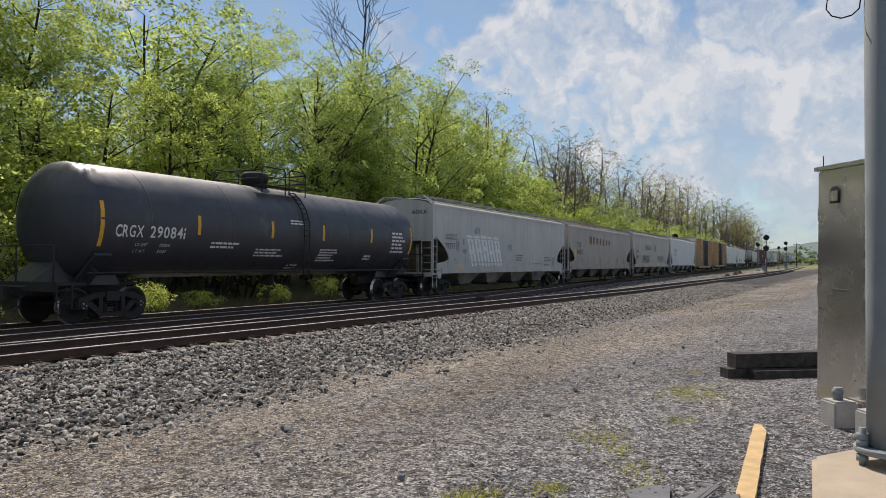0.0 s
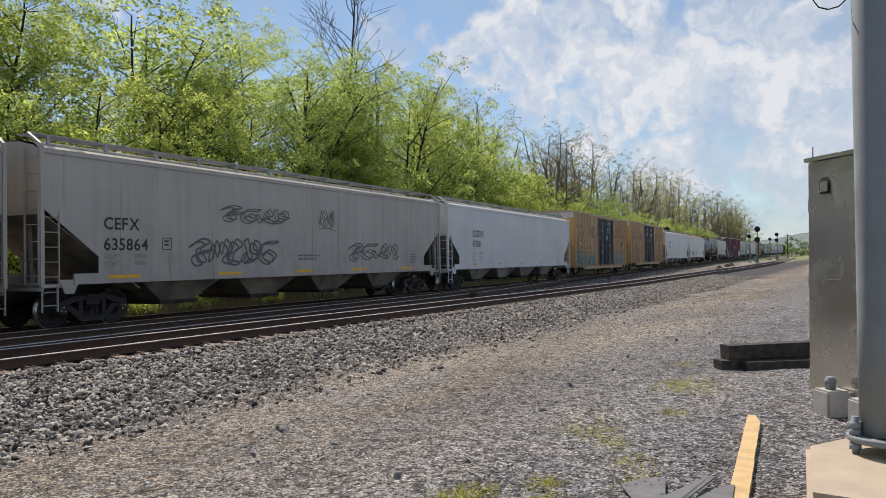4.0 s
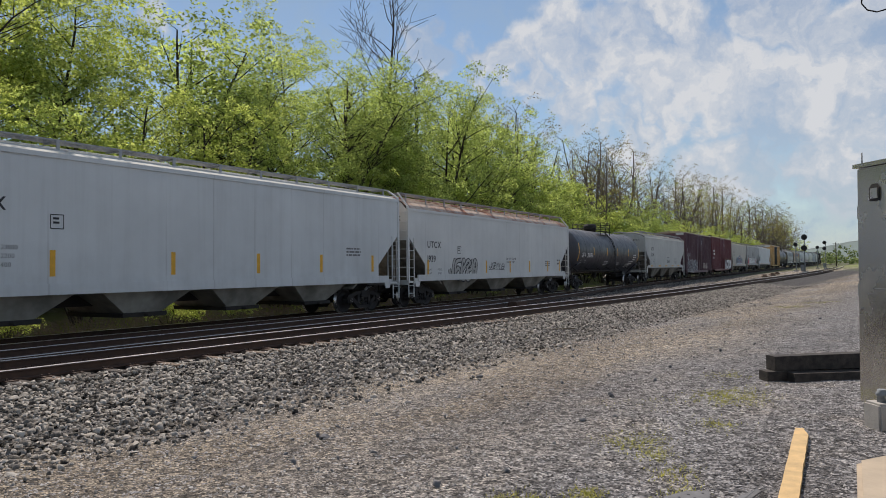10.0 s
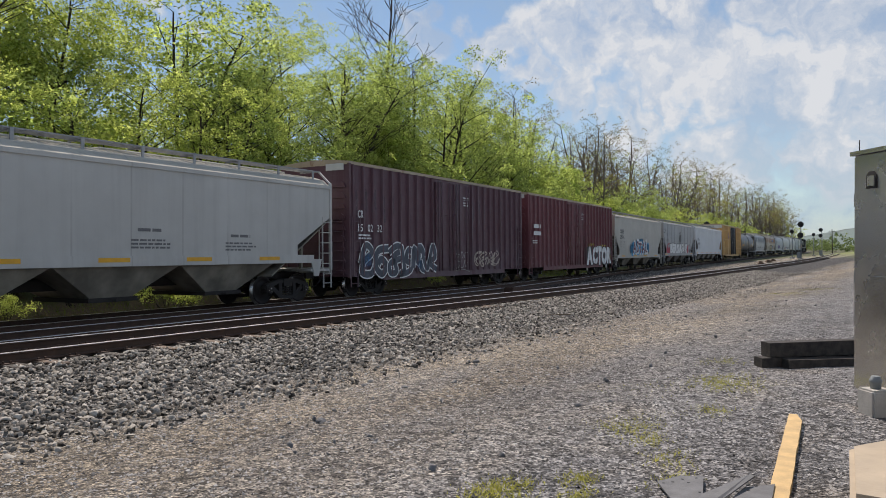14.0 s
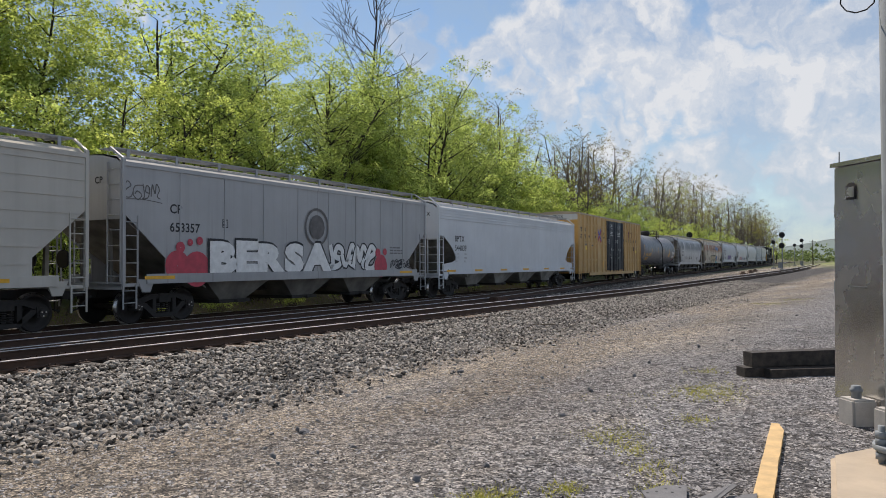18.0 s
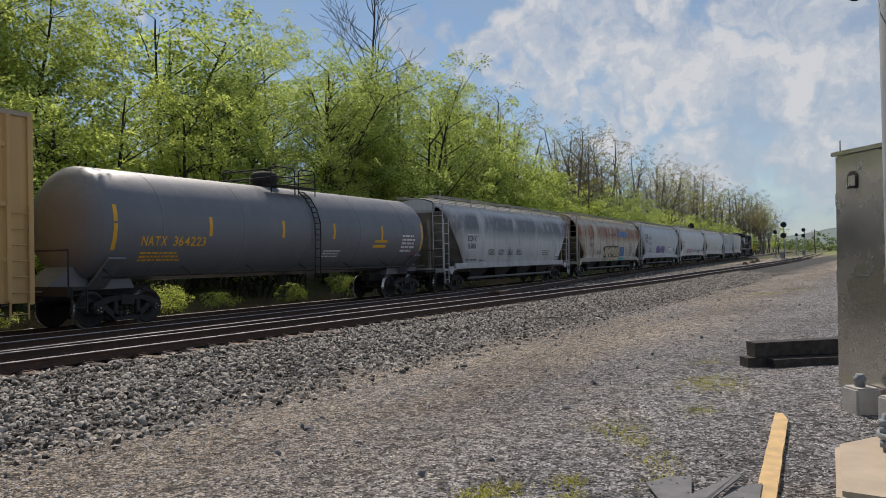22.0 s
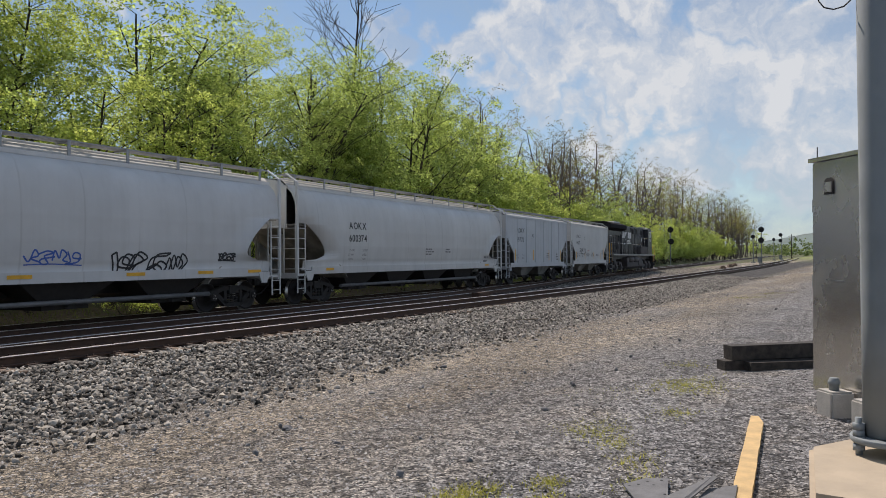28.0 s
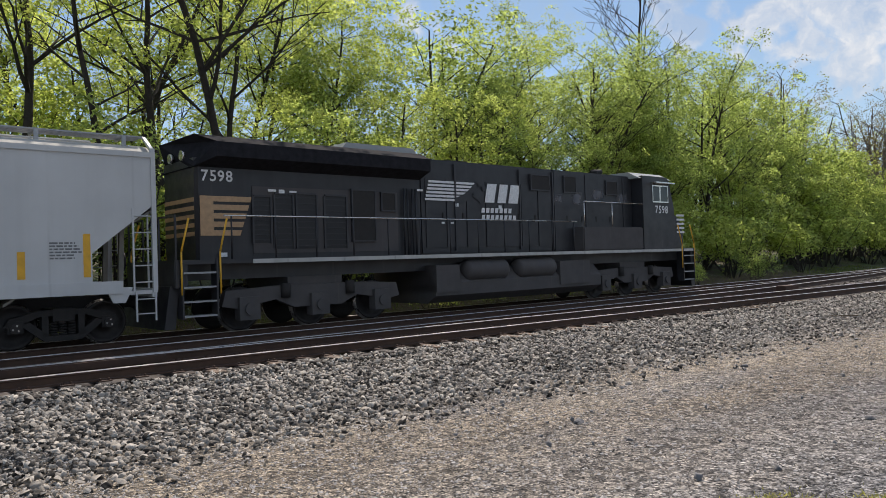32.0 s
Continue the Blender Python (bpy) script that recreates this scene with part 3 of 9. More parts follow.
def build_tracks():
    plate = bmesh.new()
    box(plate, -0.1, 0.1, -0.19, 0.19, 0, 0.018)
    for dx in (-0.06, 0.06):
        for dy in (-0.12, 0.12):
            box(plate, dx - 0.014, dx + 0.014, dy - 0.014, dy + 0.014, 0.018, 0.05)
    plate_me = bpy.data.meshes.new("tie_plate")
    plate.to_mesh(plate_me)
    plate.free()
    plate_me.materials.append(M["rail_side"])
    r = random.Random(5)
    plans = (("near_track", near_y, -140, 235, "near single track on dark sleepers"), ("train_track", train_y, -140, 520, "far running track under the freight train"), ("crossover_track", cross_y, 1.5, 62, "crossover that joins the two tracks"))
    for name, line, x0, x1, label in plans:
        t = thing(name, label, "railway track")
        t["kind"] = "structure"
        for side in (-1, 1):
            rail_mesh("rail", line, side, x0, x1, 1.0 if name != "crossover_track" else 0.5, t)
        me, pale = sleeper_mesh(), None
        if name == "near_track":
            pale = me.copy()
            pale.materials.clear()
            pale.materials.append(M["sleeper_new"])
        x = max(x0, -3.0)
        count = 0
        far = bmesh.new()
        while x < min(x1, 150):
            k = line(x + 0.5) - line(x - 0.5)
            z = -0.175 + grade(x)
            turn = math.degrees(math.atan(k)) + r.uniform(-1, 1)
            if count < 110:
                slip = r.uniform(-0.10, 0.10) if r.random() < 0.75 else r.uniform(0.2, 0.42)
                use = pale if pale and r.random() < (0.6 if slip > 0.2 else 0.06) else me
                sl = shared("sleeper", use, t, pose(x, line(x) - slip, z, 0, 0, turn))
                if name == "near_track" and count < 50:
                    for side in (-1, 1):
                        shared("tie_plate", plate_me, sl, pose(0, side * 0.7525 + slip, 0.0))
            else:
                c, s = math.cos(math.radians(turn)), math.sin(math.radians(turn))
                box(far, x - 0.115, x + 0.115, line(x) - 1.3, line(x) + 1.3, z - 0.17, z)
            count += 1
            x += 0.56
        if count > 110:
            p = part("sleepers", far, "sleeper", t)
            p["kind"] = "stuff"
        else:
            far.free()
    # guard rail and points hardware of the crossover
    t = thing("turnout_frog", "worn steel frog and guard rails in the crossover", "turnout")
    for x0, x1, o in ((0.5, 4.6, 0.62), (9.5, 13.5, -0.60)):
        bm = bmesh.new()
        beam(bm, (x0, NEAR_Y + o, -0.08), (x1, NEAR_Y + o, -0.08), 0.05, 0.12)
        part("guard_rail", bm, "rail_side", t)
    bm = bmesh.new()
    beam(bm, (1.2, NEAR_Y + 0.78, -0.01), (6.0, NEAR_Y + 1.02, -0.01), 0.05, 0.02)
    part("frog_point", bm, "rail_head", t)
    t = thing("point_machine", "grey steel point machine beside the sleepers", "point machine", m=pose(30.5, NEAR_Y + 2.15, -0.2))
    bm = bmesh.new()
    box(bm, -0.55, 0.55, -0.22, 0.22, 0, 0.26)
    bmesh.ops.bevel(bm, geom=bm.edges[:], offset=0.03, segments=2, affect="EDGES")
    part("housing", bm, "rail_side", t)
    bm = bmesh.new()
    tube(bm, (-0.3, -1.5, 0.06), (-0.3, -0.2, 0.06), 0.02)
    part("throw_rod", bm, "rail_side", t)


build_ground()
build_tracks()
stones("ballast_shoulder", "coarse grey ballast stones on the track shoulder", 60000, shoulder, (0.026, 0.056), "ballast", 3)
stones("ballast_between", "grey ballast between the diverging tracks", 9000, between, (0.03, 0.055), "ballast", 4)
stones("lot_pebbles", "loose grey pebbles over the gravel lot", 105000, lot_spread, (0.008, 0.022), "pebble", 6, True)

stones("lot_clods", "dark lumps and chips scattered over the gravel lot", 420, clods, (0.018, 0.045), "slate", 8)

# ---------------------------------------------------------------- trees


def limb(rows, tips, r, p, d, length, radius, depth, droop, wild, bush=0):
    """One limb that bends as it goes, with side shoots; adds to rows of (a, b, ra, rb)."""
    n = max(2, int(length / 0.7))
    step = length / n
    for i in range(n):
        d = (d + Vector((r.uniform(-1, 1), r.uniform(-1, 1), r.uniform(-0.6, 0.9))) * wild - Vector((0, 0, droop))).normalized()
        q = p + d * step
        ra, rb = radius * (1 - 0.75 * i / n), radius * (1 - 0.75 * (i + 1) / n)
        rows.append((p.copy(), q.copy(), ra, rb))
        if depth > 0 and i > 0 and (i > n * 0.25 or depth < 3):
            for _ in range((1 if r.random() < 0.75 else 2) + bush):
                side = Vector((r.uniform(-1, 1), r.uniform(-1, 1), r.uniform(0.0, 0.7))).normalized()
                limb(rows, tips, r, q, (d * 0.55 + side * 0.75).normalized(), length * r.uniform(0.35, 0.6), rb * 0.62, depth - 1, droop * 0.6, wild, bush)
        p = q
        if depth <= 1:
            tips.append((q.copy(), depth))
    tips.append((p.copy(), 0))


def leaves_mesh(name, centres, per, spread, size, material, seed):
    r = np.random.RandomState(seed)
    c = np.repeat(np.array(centres, float), per, 0)
    n = len(c)
    c = c + r.normal(0, 1, (n, 3)) * np.array(spread) * r.uniform(0.25, 1.0, (n, 1))
    a = r.normal(0, 1, (n, 3))
    a[:, 2] *= 0.6
    a /= np.linalg.norm(a, axis=1)[:, None]
    b = np.cross(a, r.normal(0, 1, (n, 3)))
    b /= np.linalg.norm(b, axis=1)[:, None] + 1e-9
    s = r.uniform(*size, n)[:, None]
    v = np.stack([c - a * s, c + a * s * 0.6 + b * s * 0.55, c + a * s * 0.6 - b * s * 0.55], 1).reshape(-1, 3)
    me = bpy.data.meshes.new(name)
    me.vertices.add(n * 3)
    me.vertices.foreach_set("co", v.reshape(-1))
    me.loops.add(n * 3)
    me.loops.foreach_set("vertex_index", np.arange(n * 3, dtype=np.int32))
    me.polygons.add(n)
    me.polygons.foreach_set("loop_start", np.arange(0, n * 3, 3, dtype=np.int32))
    me.update(calc_edges=True)
    me.materials.append(M[material])
    return me


def sprays_mesh(name, tips, spacing, per, radius, size, material, seed, keep=1.0):
    """Leaves in flat domed sprays at the ends of the twigs, dense on top and open between."""
    r = np.random.RandomState(seed)
    pts = np.array(tips, float)
    r.shuffle(pts)
    seen, centres = set(), []
    for p in pts:
        key = tuple(np.floor(p / spacing).astype(int))
        if key not in seen and p[2] > 0.3:
            seen.add(key)
            if r.uniform() < keep:
                centres.append(p)
    c = np.array(centres)
    out = c - np.array([c[:, 0].mean(), c[:, 1].mean(), 0])
    out[:, 2] = 0
    out /= np.linalg.norm(out, axis=1)[:, None] + 1e-6
    up = np.array([0, 0, 1.0]) + 0.45 * out + r.normal(0, 0.22, (len(c), 3))
    up /= np.linalg.norm(up, axis=1)[:, None]
    e1 = np.cross(up, r.normal(0, 1, (len(c), 3)))
    e1 /= np.linalg.norm(e1, axis=1)[:, None]
    e2 = np.cross(up, e1)
    big = r.uniform(*radius, len(c))
    count = np.maximum(6, (per * (big / np.mean(radius)) ** 2).astype(int))
    k = np.repeat(np.arange(len(c)), count)
    n = len(k)
    rho, th = np.sqrt(r.uniform(0, 1, n)), r.uniform(0, math.tau, n)
    rho *= 1 + 0.35 * np.sin(3 * th + k) * r.uniform(0.4, 1, n)
    lift = -0.40 * rho**2 + r.normal(0, 0.17, n)
    b = big[k][:, None]
    pos = c[k] + b * (e1[k] * (rho * np.cos(th))[:, None] + e2[k] * (rho * np.sin(th))[:, None] + up[k] * lift[:, None])
    nrm = up[k] + 0.55 * r.normal(0, 1, (n, 3))
    nrm /= np.linalg.norm(nrm, axis=1)[:, None]
    a = np.cross(nrm, r.normal(0, 1, (n, 3)))
    a /= np.linalg.norm(a, axis=1)[:, None] + 1e-9
    w = np.cross(nrm, a)
    s = r.uniform(*size, n)[:, None]
    v = np.stack([pos - a * s, pos + a * s * 0.55 + w * s * 0.62, pos + a * s * 0.55 - w * s * 0.62], 1).reshape(-1, 3)
    me = bpy.data.meshes.new(name)
    me.vertices.add(n * 3)
    me.vertices.foreach_set("co", v.reshape(-1))
    me.loops.add(n * 3)
    me.loops.foreach_set("vertex_index", np.arange(n * 3, dtype=np.int32))
    me.polygons.add(n)
    me.polygons.foreach_set("loop_start", np.arange(0, n * 3, 3, dtype=np.int32))
    me.update(calc_edges=True)
    me.materials.append(M[material])
    return me


def wood_mesh(name, rows, material, thin=0.011, least=0.0):
    bm = bmesh.new()
    for a, b, ra, rb in rows:
        if ra < thin:
            continue
        ra, rb = max(ra, least), max(rb, least, 0.005)
        tube(bm, a, b, ra, rb, 7 if ra > 0.07 else 4 if ra > 0.025 else 3, False)
    me = bpy.data.meshes.new(name)
    bm.to_mesh(me)
    bm.free()
    me.materials.append(M[material])
    return me


def make_tree(seed, height, stems, leaf=None, spacing=0.6, per=70, radius=(0.34, 0.55), size=(0.055, 0.10), keep=1.0, depth=3, lean=0.12, bark="bark", girth=0.16, first=0.3, wild=0.18, thin=0.011, least=0.0, bush=0, reach=1.0, rise=0.0):
    """Trunk and crown meshes of one kind of tree, rooted at the origin."""
    r = random.Random(seed)
    rows, tips = [], []
    for s in range(stems):
        p = Vector((r.uniform(-0.3, 0.3), r.uniform(-0.3, 0.3), -0.3)) * (1 if stems > 1 else 0.2)
        p.z = -0.4
        d = Vector((r.uniform(-lean, lean), r.uniform(-lean, lean), 1)).normalized()
        h = height * r.uniform(0.8, 1.0)
        n = int(h / 0.8)
        rad = girth * r.uniform(0.75, 1.1)
        for i in range(n):
            d = (d + Vector((r.uniform(-1, 1), r.uniform(-1, 1), 0.25)) * 0.10).normalized()
            q = p + d * (h + 0.4) / n
            f = i / n
            ra, rb = rad * (1 - 0.85 * f) + 0.012, rad * (1 - 0.85 * (i + 1) / n) + 0.012
            rows.append((p.copy(), q.copy(), ra * (1.35 if i == 0 else 1), rb))
            if f > first:
                for _ in range(2 if r.random() < 0.5 else 1):
                    a = r.uniform(0, math.tau)
                    side = Vector((math.cos(a), math.sin(a), r.uniform(0.25, 0.9) + rise)).normalized()
                    limb(rows, tips, r, q, side, h * (0.42 - 0.26 * f) * reach * r.uniform(0.7, 1.15), rb * 0.6, depth - 1, 0.01 - 0.06 * rise, wild, bush)
            p = q
        tips.append((p.copy(), 0))
    trunk = wood_mesh("trunk", rows, bark, thin, least)
    crown = None
    if leaf:
        crown = sprays_mesh("crown", [tuple(t) for t, _ in tips], spacing, per, radius, size, leaf, seed, keep)
    return trunk, crown


FINE = dict(least=0.018, spacing=0.60, per=60, radius=(0.36, 0.62), size=(0.052, 0.092))
ROUGH = dict(spacing=0.72, per=30, radius=(0.45, 0.78), size=(0.09, 0.155))
THIN = dict(spacing=0.60, per=40, radius=(0.32, 0.58), size=(0.055, 0.10))
TWIGS = dict(bark="bark_grey", spacing=0.72, per=12, radius=(0.25, 0.45), size=(0.05, 0.09))
BUSH = dict(depth=2, lean=0.75, girth=0.035, first=0.0)
TREE_KINDS = {
    "lime_near": [make_tree(11, 9.6, 3, "leaf_lime", first=0.06, **FINE), make_tree(12, 9.0, 4, "leaf_lime", first=0.04, **FINE), make_tree(17, 10.5, 2, "leaf_lime", first=0.06, **FINE)],
    "green_near": [make_tree(13, 12.0, 2, "leaf_green", first=0.10, **FINE), make_tree(14, 11.0, 3, "leaf_green", first=0.08, **FINE)],
    "open_near": [make_tree(18, 13.0, 2, "leaf_green", first=0.18, girth=0.2, keep=0.75, **FINE), make_tree(19, 13.5, 3, "leaf_green", first=0.2, girth=0.17, keep=0.68, **FINE)],
    "shrub_near": [make_tree(31, 3.6, 8, "leaf_lime", **BUSH, **FINE), make_tree(32, 4.6, 7, "leaf_green", **BUSH, **FINE), make_tree(33, 3.2, 9, "leaf_lime", **BUSH, **FINE)],
    "lime": [make_tree(11, 9.6, 3, "leaf_lime", first=0.06, **ROUGH), make_tree(12, 9.0, 4, "leaf_lime", first=0.04, **ROUGH), make_tree(17, 10.5, 2, "leaf_lime", first=0.06, **ROUGH)],
    "green": [make_tree(13, 12.0, 2, "leaf_green", first=0.10, **ROUGH), make_tree(14, 11.0, 3, "leaf_green", first=0.08, **ROUGH)],
    "open": [make_tree(18, 13.0, 2, "leaf_green", first=0.18, girth=0.2, keep=0.75, **ROUGH), make_tree(19, 13.5, 3, "leaf_green", first=0.2, girth=0.17, keep=0.68, **ROUGH)],
    "tall": [make_tree(15, 14.5, 2, "leaf_olive", first=0.38, girth=0.18, **THIN), make_tree(16, 13.5, 1, "leaf_olive", first=0.30, girth=0.14, bush=1, **THIN)],
    "bare": [make_tree(21, 14.5, 1, first=0.3, girth=0.16, wild=0.2, thin=0.004, least=0.013, bark="bark_grey", bush=1, reach=0.8), make_tree(22, 12.5, 2, first=0.3, girth=0.13, wild=0.2, thin=0.005, least=0.013, bark="bark_grey")],
    "fan": [make_tree(28, 19.5, 2, depth=4, first=0.52, girth=0.19, lean=0.08, wild=0.30, thin=0.0030, least=0.014, bush=1, reach=0.78, rise=0.3)],
    "bud": [make_tree(23, 12.0, 2, "leaf_bud", first=0.25, least=0.015, **TWIGS), make_tree(24, 11.0, 3, "leaf_olive", first=0.2, keep=0.8, least=0.015, **TWIGS)],
    "shrub": [make_tree(31, 3.6, 8, "leaf_lime", **BUSH, **ROUGH), make_tree(32, 4.6, 7, "leaf_green", **BUSH, **ROUGH), make_tree(33, 3.2, 9, "leaf_lime", **BUSH, **ROUGH)],
    "trunky": [make_tree(51, 15.0, 1, "leaf_olive", first=0.42, girth=0.2, keep=0.4, **THIN), make_tree(52, 16.0, 2, "leaf_olive", first=0.35, girth=0.17, lean=0.2, keep=0.4, **THIN)],
    "vine": [make_tree(41, 9.5, 1, "leaf_olive", spacing=0.6, per=6, radius=(0.15, 0.3), size=(0.05, 0.09), bush=1, first=0.15, girth=0.10, wild=0.36, thin=0.003, least=0.012, reach=0.42)],
}
TREE_WORDS = {
    "lime": ("tree", "tree in fresh lime-green spring leaf beside the railway", "tree"), "green": ("tree", "dense mid-green leafy tree at the wood's edge", "tree"),
    "tall": ("tree", "tall dark-limbed tree with sparse young olive leaves", "tree"), "fan": ("bare_tree", "tall bare tree with a fan of fine branches", "tree"), "bare": ("bare_tree", "bare leafless tree with fine grey branches", "tree"),
    "bud": ("budding_tree", "thin grey tree with reddish-brown buds", "tree"), "shrub": ("shrub", "low leafy shrub on the bank behind the train", "shrub"),
    "open": ("tree", "open leafy tree with dark limbs and gaps of sky", "tree"),
    "trunky": ("tree", "tall dark-trunked tree with few young leaves", "tree"),
    "vine": ("dead_tree", "dead snag wrapped in vines", "tree"),
}


def plant(kind, i, x, y, scale=1.0, turn=0.0, tall=1.0, fine=False):
    makes = TREE_KINDS[kind + "_near" if fine and kind + "_near" in TREE_KINDS else kind]
    trunk, crown = makes[i % len(makes)]
    name, label, cat = TREE_WORDS[kind]
    t = thing(name, label, cat, "woodland edge" if kind != "shrub" else "bank shrubs")
    t.matrix_basis = pose(x, y, ground_z(x, y), 0, 0, turn)
    for n, me in (("trunk", trunk), ("crown", crown)):
        if me:
            shared(n, me, t, Matrix.Diagonal((scale, scale, scale * tall, 1)))
    return t


def build_woods():
    r = random.Random(77)
    # shrubs along the bank
    x = -12.0
    while x < 200:
        for row in range(3):
            if row == 2 and (x < 14 or r.random() < 0.5):
                continue
            y = train_y(x) + (7.2, 9.6, 13.5)[row] + r.uniform(-0.7, 0.9)
            plant("shrub", r.randrange(3), x + r.uniform(-1, 1), y, r.uniform(0.85, 1.3) * (1, 1.2, 1.5)[row] * (0.75 if x > 95 else 1), r.uniform(0, 360), fine=-4 < x < (40 if row < 2 else 60))
        x += 2.9 + max(0, x) * 0.014 + r.uniform(-0.5, 0.8)
    # the trees of the wood's edge that stand apart as single crowns
    for kind, i, x, y, s, a, tall in (
            ("lime", 0, 17.3, 28.6, 0.98, 40, 0.86), ("lime", 1, 14.2, 29.6, 0.86, 150, 0.95), ("lime", 1, 25.2, 29.8, 1.0, 210, 1.0), ("lime", 2, 21.6, 30.6, 0.86, 300, 1.0),
            ("green", 1, 28.0, 31.6, 1.0, 20, 1.0), ("open", 0, 31.0, 30.6, 1.02, 250, 1.0), ("open", 1, 36.3, 31.0, 1.05, 100, 1.0), ("green", 0, 40.5, 31.4, 1.18, 70, 1.05),
            ("green", 1, 45.0, 31.6, 1.3, 170, 1.05), ("lime", 2, 34.2, 29.0, 0.72, 15, 1.0), ("lime", 0, 41.5, 29.6, 0.8, 120, 1.0), ("green", 0, 50.5, 32.0, 1.28, 200, 1.05),
            ("open", 0, 55.0, 32.4, 1.2, 310, 1.05), ("green", 1, 60.0, 33.2, 1.3, 45, 1.0), ("lime", 1, 52.5, 29.9, 0.85, 60, 1.0), ("lime", 2, 64.5, 31.4, 0.92, 170, 1.0), ("open", 1, 65.5, 33.4, 1.15, 200, 1.0), ("green", 0, 70.5, 34.0, 1.1, 320, 1.0), ("green", 1, 77.0, 36.0, 0.95, 220, 1.0),
            ("lime", 0, 70.0, 32.0, 1.0, 280, 1.0), ("green", 1, 75.5, 32.6, 0.95, 10, 1.0), ("lime", 1, 80.5, 33.0, 1.05, 95, 1.0), ("lime", 2, 87.0, 33.8, 1.0, 190, 1.0),
            ("lime", 2, 0.5, 30.2, 0.9, 35, 1.0), ("lime", 0, 4.8, 31.6, 0.95, 135, 0.9), ("lime", 1, 9.6, 30.8, 0.95, 235, 0.9), ("green", 0, -4.5, 30.0, 0.95, 80, 1.0), ("lime", 1, -9.0, 30.5, 1.0, 10, 1.0)):
        plant(kind, i, x, y, s, a, tall, fine=-6 < x < 62)
    def closing(x):
        """The wood's edge comes nearer to the track towards the valley."""
        return 1.0 - 0.5 * min(1.0, max(0.0, (x - 110) / 140))

    x = 92.0
    while x < 340:
        pick = r.random()
        kind = "bud" if pick < 0.5 else "bare" if pick < 0.85 else "lime"
        k = closing(x)
        if x < 240:
            plant("lime" if pick > 0.4 else "green", int(x), x + 2.0, train_y(x) + 10.0 * k + r.uniform(-0.8, 0.8), r.uniform(0.62, 0.95) * (1.0 if x < 190 else 0.75), r.uniform(0, 360))
        plant(kind, r.randrange(3), x, train_y(x) + 12.8 * k + r.uniform(-1.2, 1.5), r.uniform(1.25, 1.65) if kind == "bud" else r.uniform(0.8, 1.1), r.uniform(0, 360))
        x += 5.8 + r.uniform(-0.7, 1.2) + 0.02 * (x - 92)
    # taller trees behind, thin enough to let the sun through
    for kind, i, x, y, s, a in (
            ("tall", 0, 16.0, 36.5, 1.06, 20), ("tall", 1, 20.5, 37.0, 1.12, 110), ("tall", 1, 11.8, 35.5, 1.08, 250), ("open", 1, 28.6, 37.0, 1.16, 80), ("tall", 0, 24.6, 38.5, 1.1, 170), ("tall", 1, 34.5, 39.0, 1.02, 10),
            ("tall", 0, 41.0, 38.5, 1.08, 200), ("open", 0, 48.0, 38.0, 1.2, 140), ("tall", 1, 6.5, 36.0, 1.1, 300), ("tall", 0, 0.0, 36.0, 1.1, 45), ("tall", 1, -6.0, 35.0, 1.1, 150), ("open", 1, 57.0, 40.0, 1.2, 260), ("tall", 0, 66.0, 40.0, 1.1, 30),
            ("green", 1, 21.5, 35.0, 0.95, 160), ("lime", 2, 33.5, 35.0, 1.0, 240), ("lime", 1, 47.5, 35.5, 1.1, 260),
            ("lime", 2, 7.0, 34.0, 1.0, 190), ("lime", 0, 1.8, 33.6, 1.0, 310), ("tall", 1, 3.0, 39.0, 1.15, 20)):
        plant(kind, i, x, y, s, a)
    for back in (17.0, 22.5):
        x = 84.0
        while x < 345:
            pick = r.random()
            kind = "bud" if pick < 0.45 else "bare"
            plant(kind, r.randrange(3), x, train_y(x) + back * closing(x) + r.uniform(-2, 2), r.uniform(1.18, 1.42) * 1.24 * (0.84 if kind == "bare" else 1.0), r.uniform(0, 360))
            x += 7.2 + r.uniform(-1, 1.5) + 0.03 * (x - 84)
    # single trees that stand out
    plant("fan", 0, 44.6, 34.0, 1.2, 200)
    plant("vine", 0, 73.0, 36.5, 1.95, 70)
    plant("vine", 0, 78.5, 37.5, 1.6, 160)
    plant("vine", 0, 97.0, 38.5, 2.05, 10)
    plant("bare", 1, 66.5, 37.0, 1.2, 40)
    plant("bare", 0, 81.5, 37.0, 1.0, 310)
    plant("bare", 1, 86.0, 32.0, 1.22, 100)
    plant("bare", 0, 95.0, 33.0, 1.12, 200)
    # low bushes in the sun close behind the train's track
    for x, d, s in ((17.0, 4.0, 0.27), (17.9, 4.3, 0.22), (24.5, 4.1, 0.20), (29.0, 4.4, 0.26), (11.5, 4.2, 0.20), (36.5, 4.3, 0.24), (43.0, 4.2, 0.28), (20.8, 4.6, 0.18)):
        plant("shrub", int(x) % 3, x, train_y(x) + d - 0.4, s * 1.6, x * 40, fine=True)
    for i, (x, y, s, a) in enumerate(((4.4, 27.2, 1.15, 30), (7.6, 27.0, 1.1, 110), (9.2, 27.8, 1.1, 200), (10.6, 26.4, 1.15, 300), (1.5, 28.5, 1.1, 70))):
        plant("trunky", i, x, y, s, a)


build_woods()

# ---------------------------------------------------------------- lettering


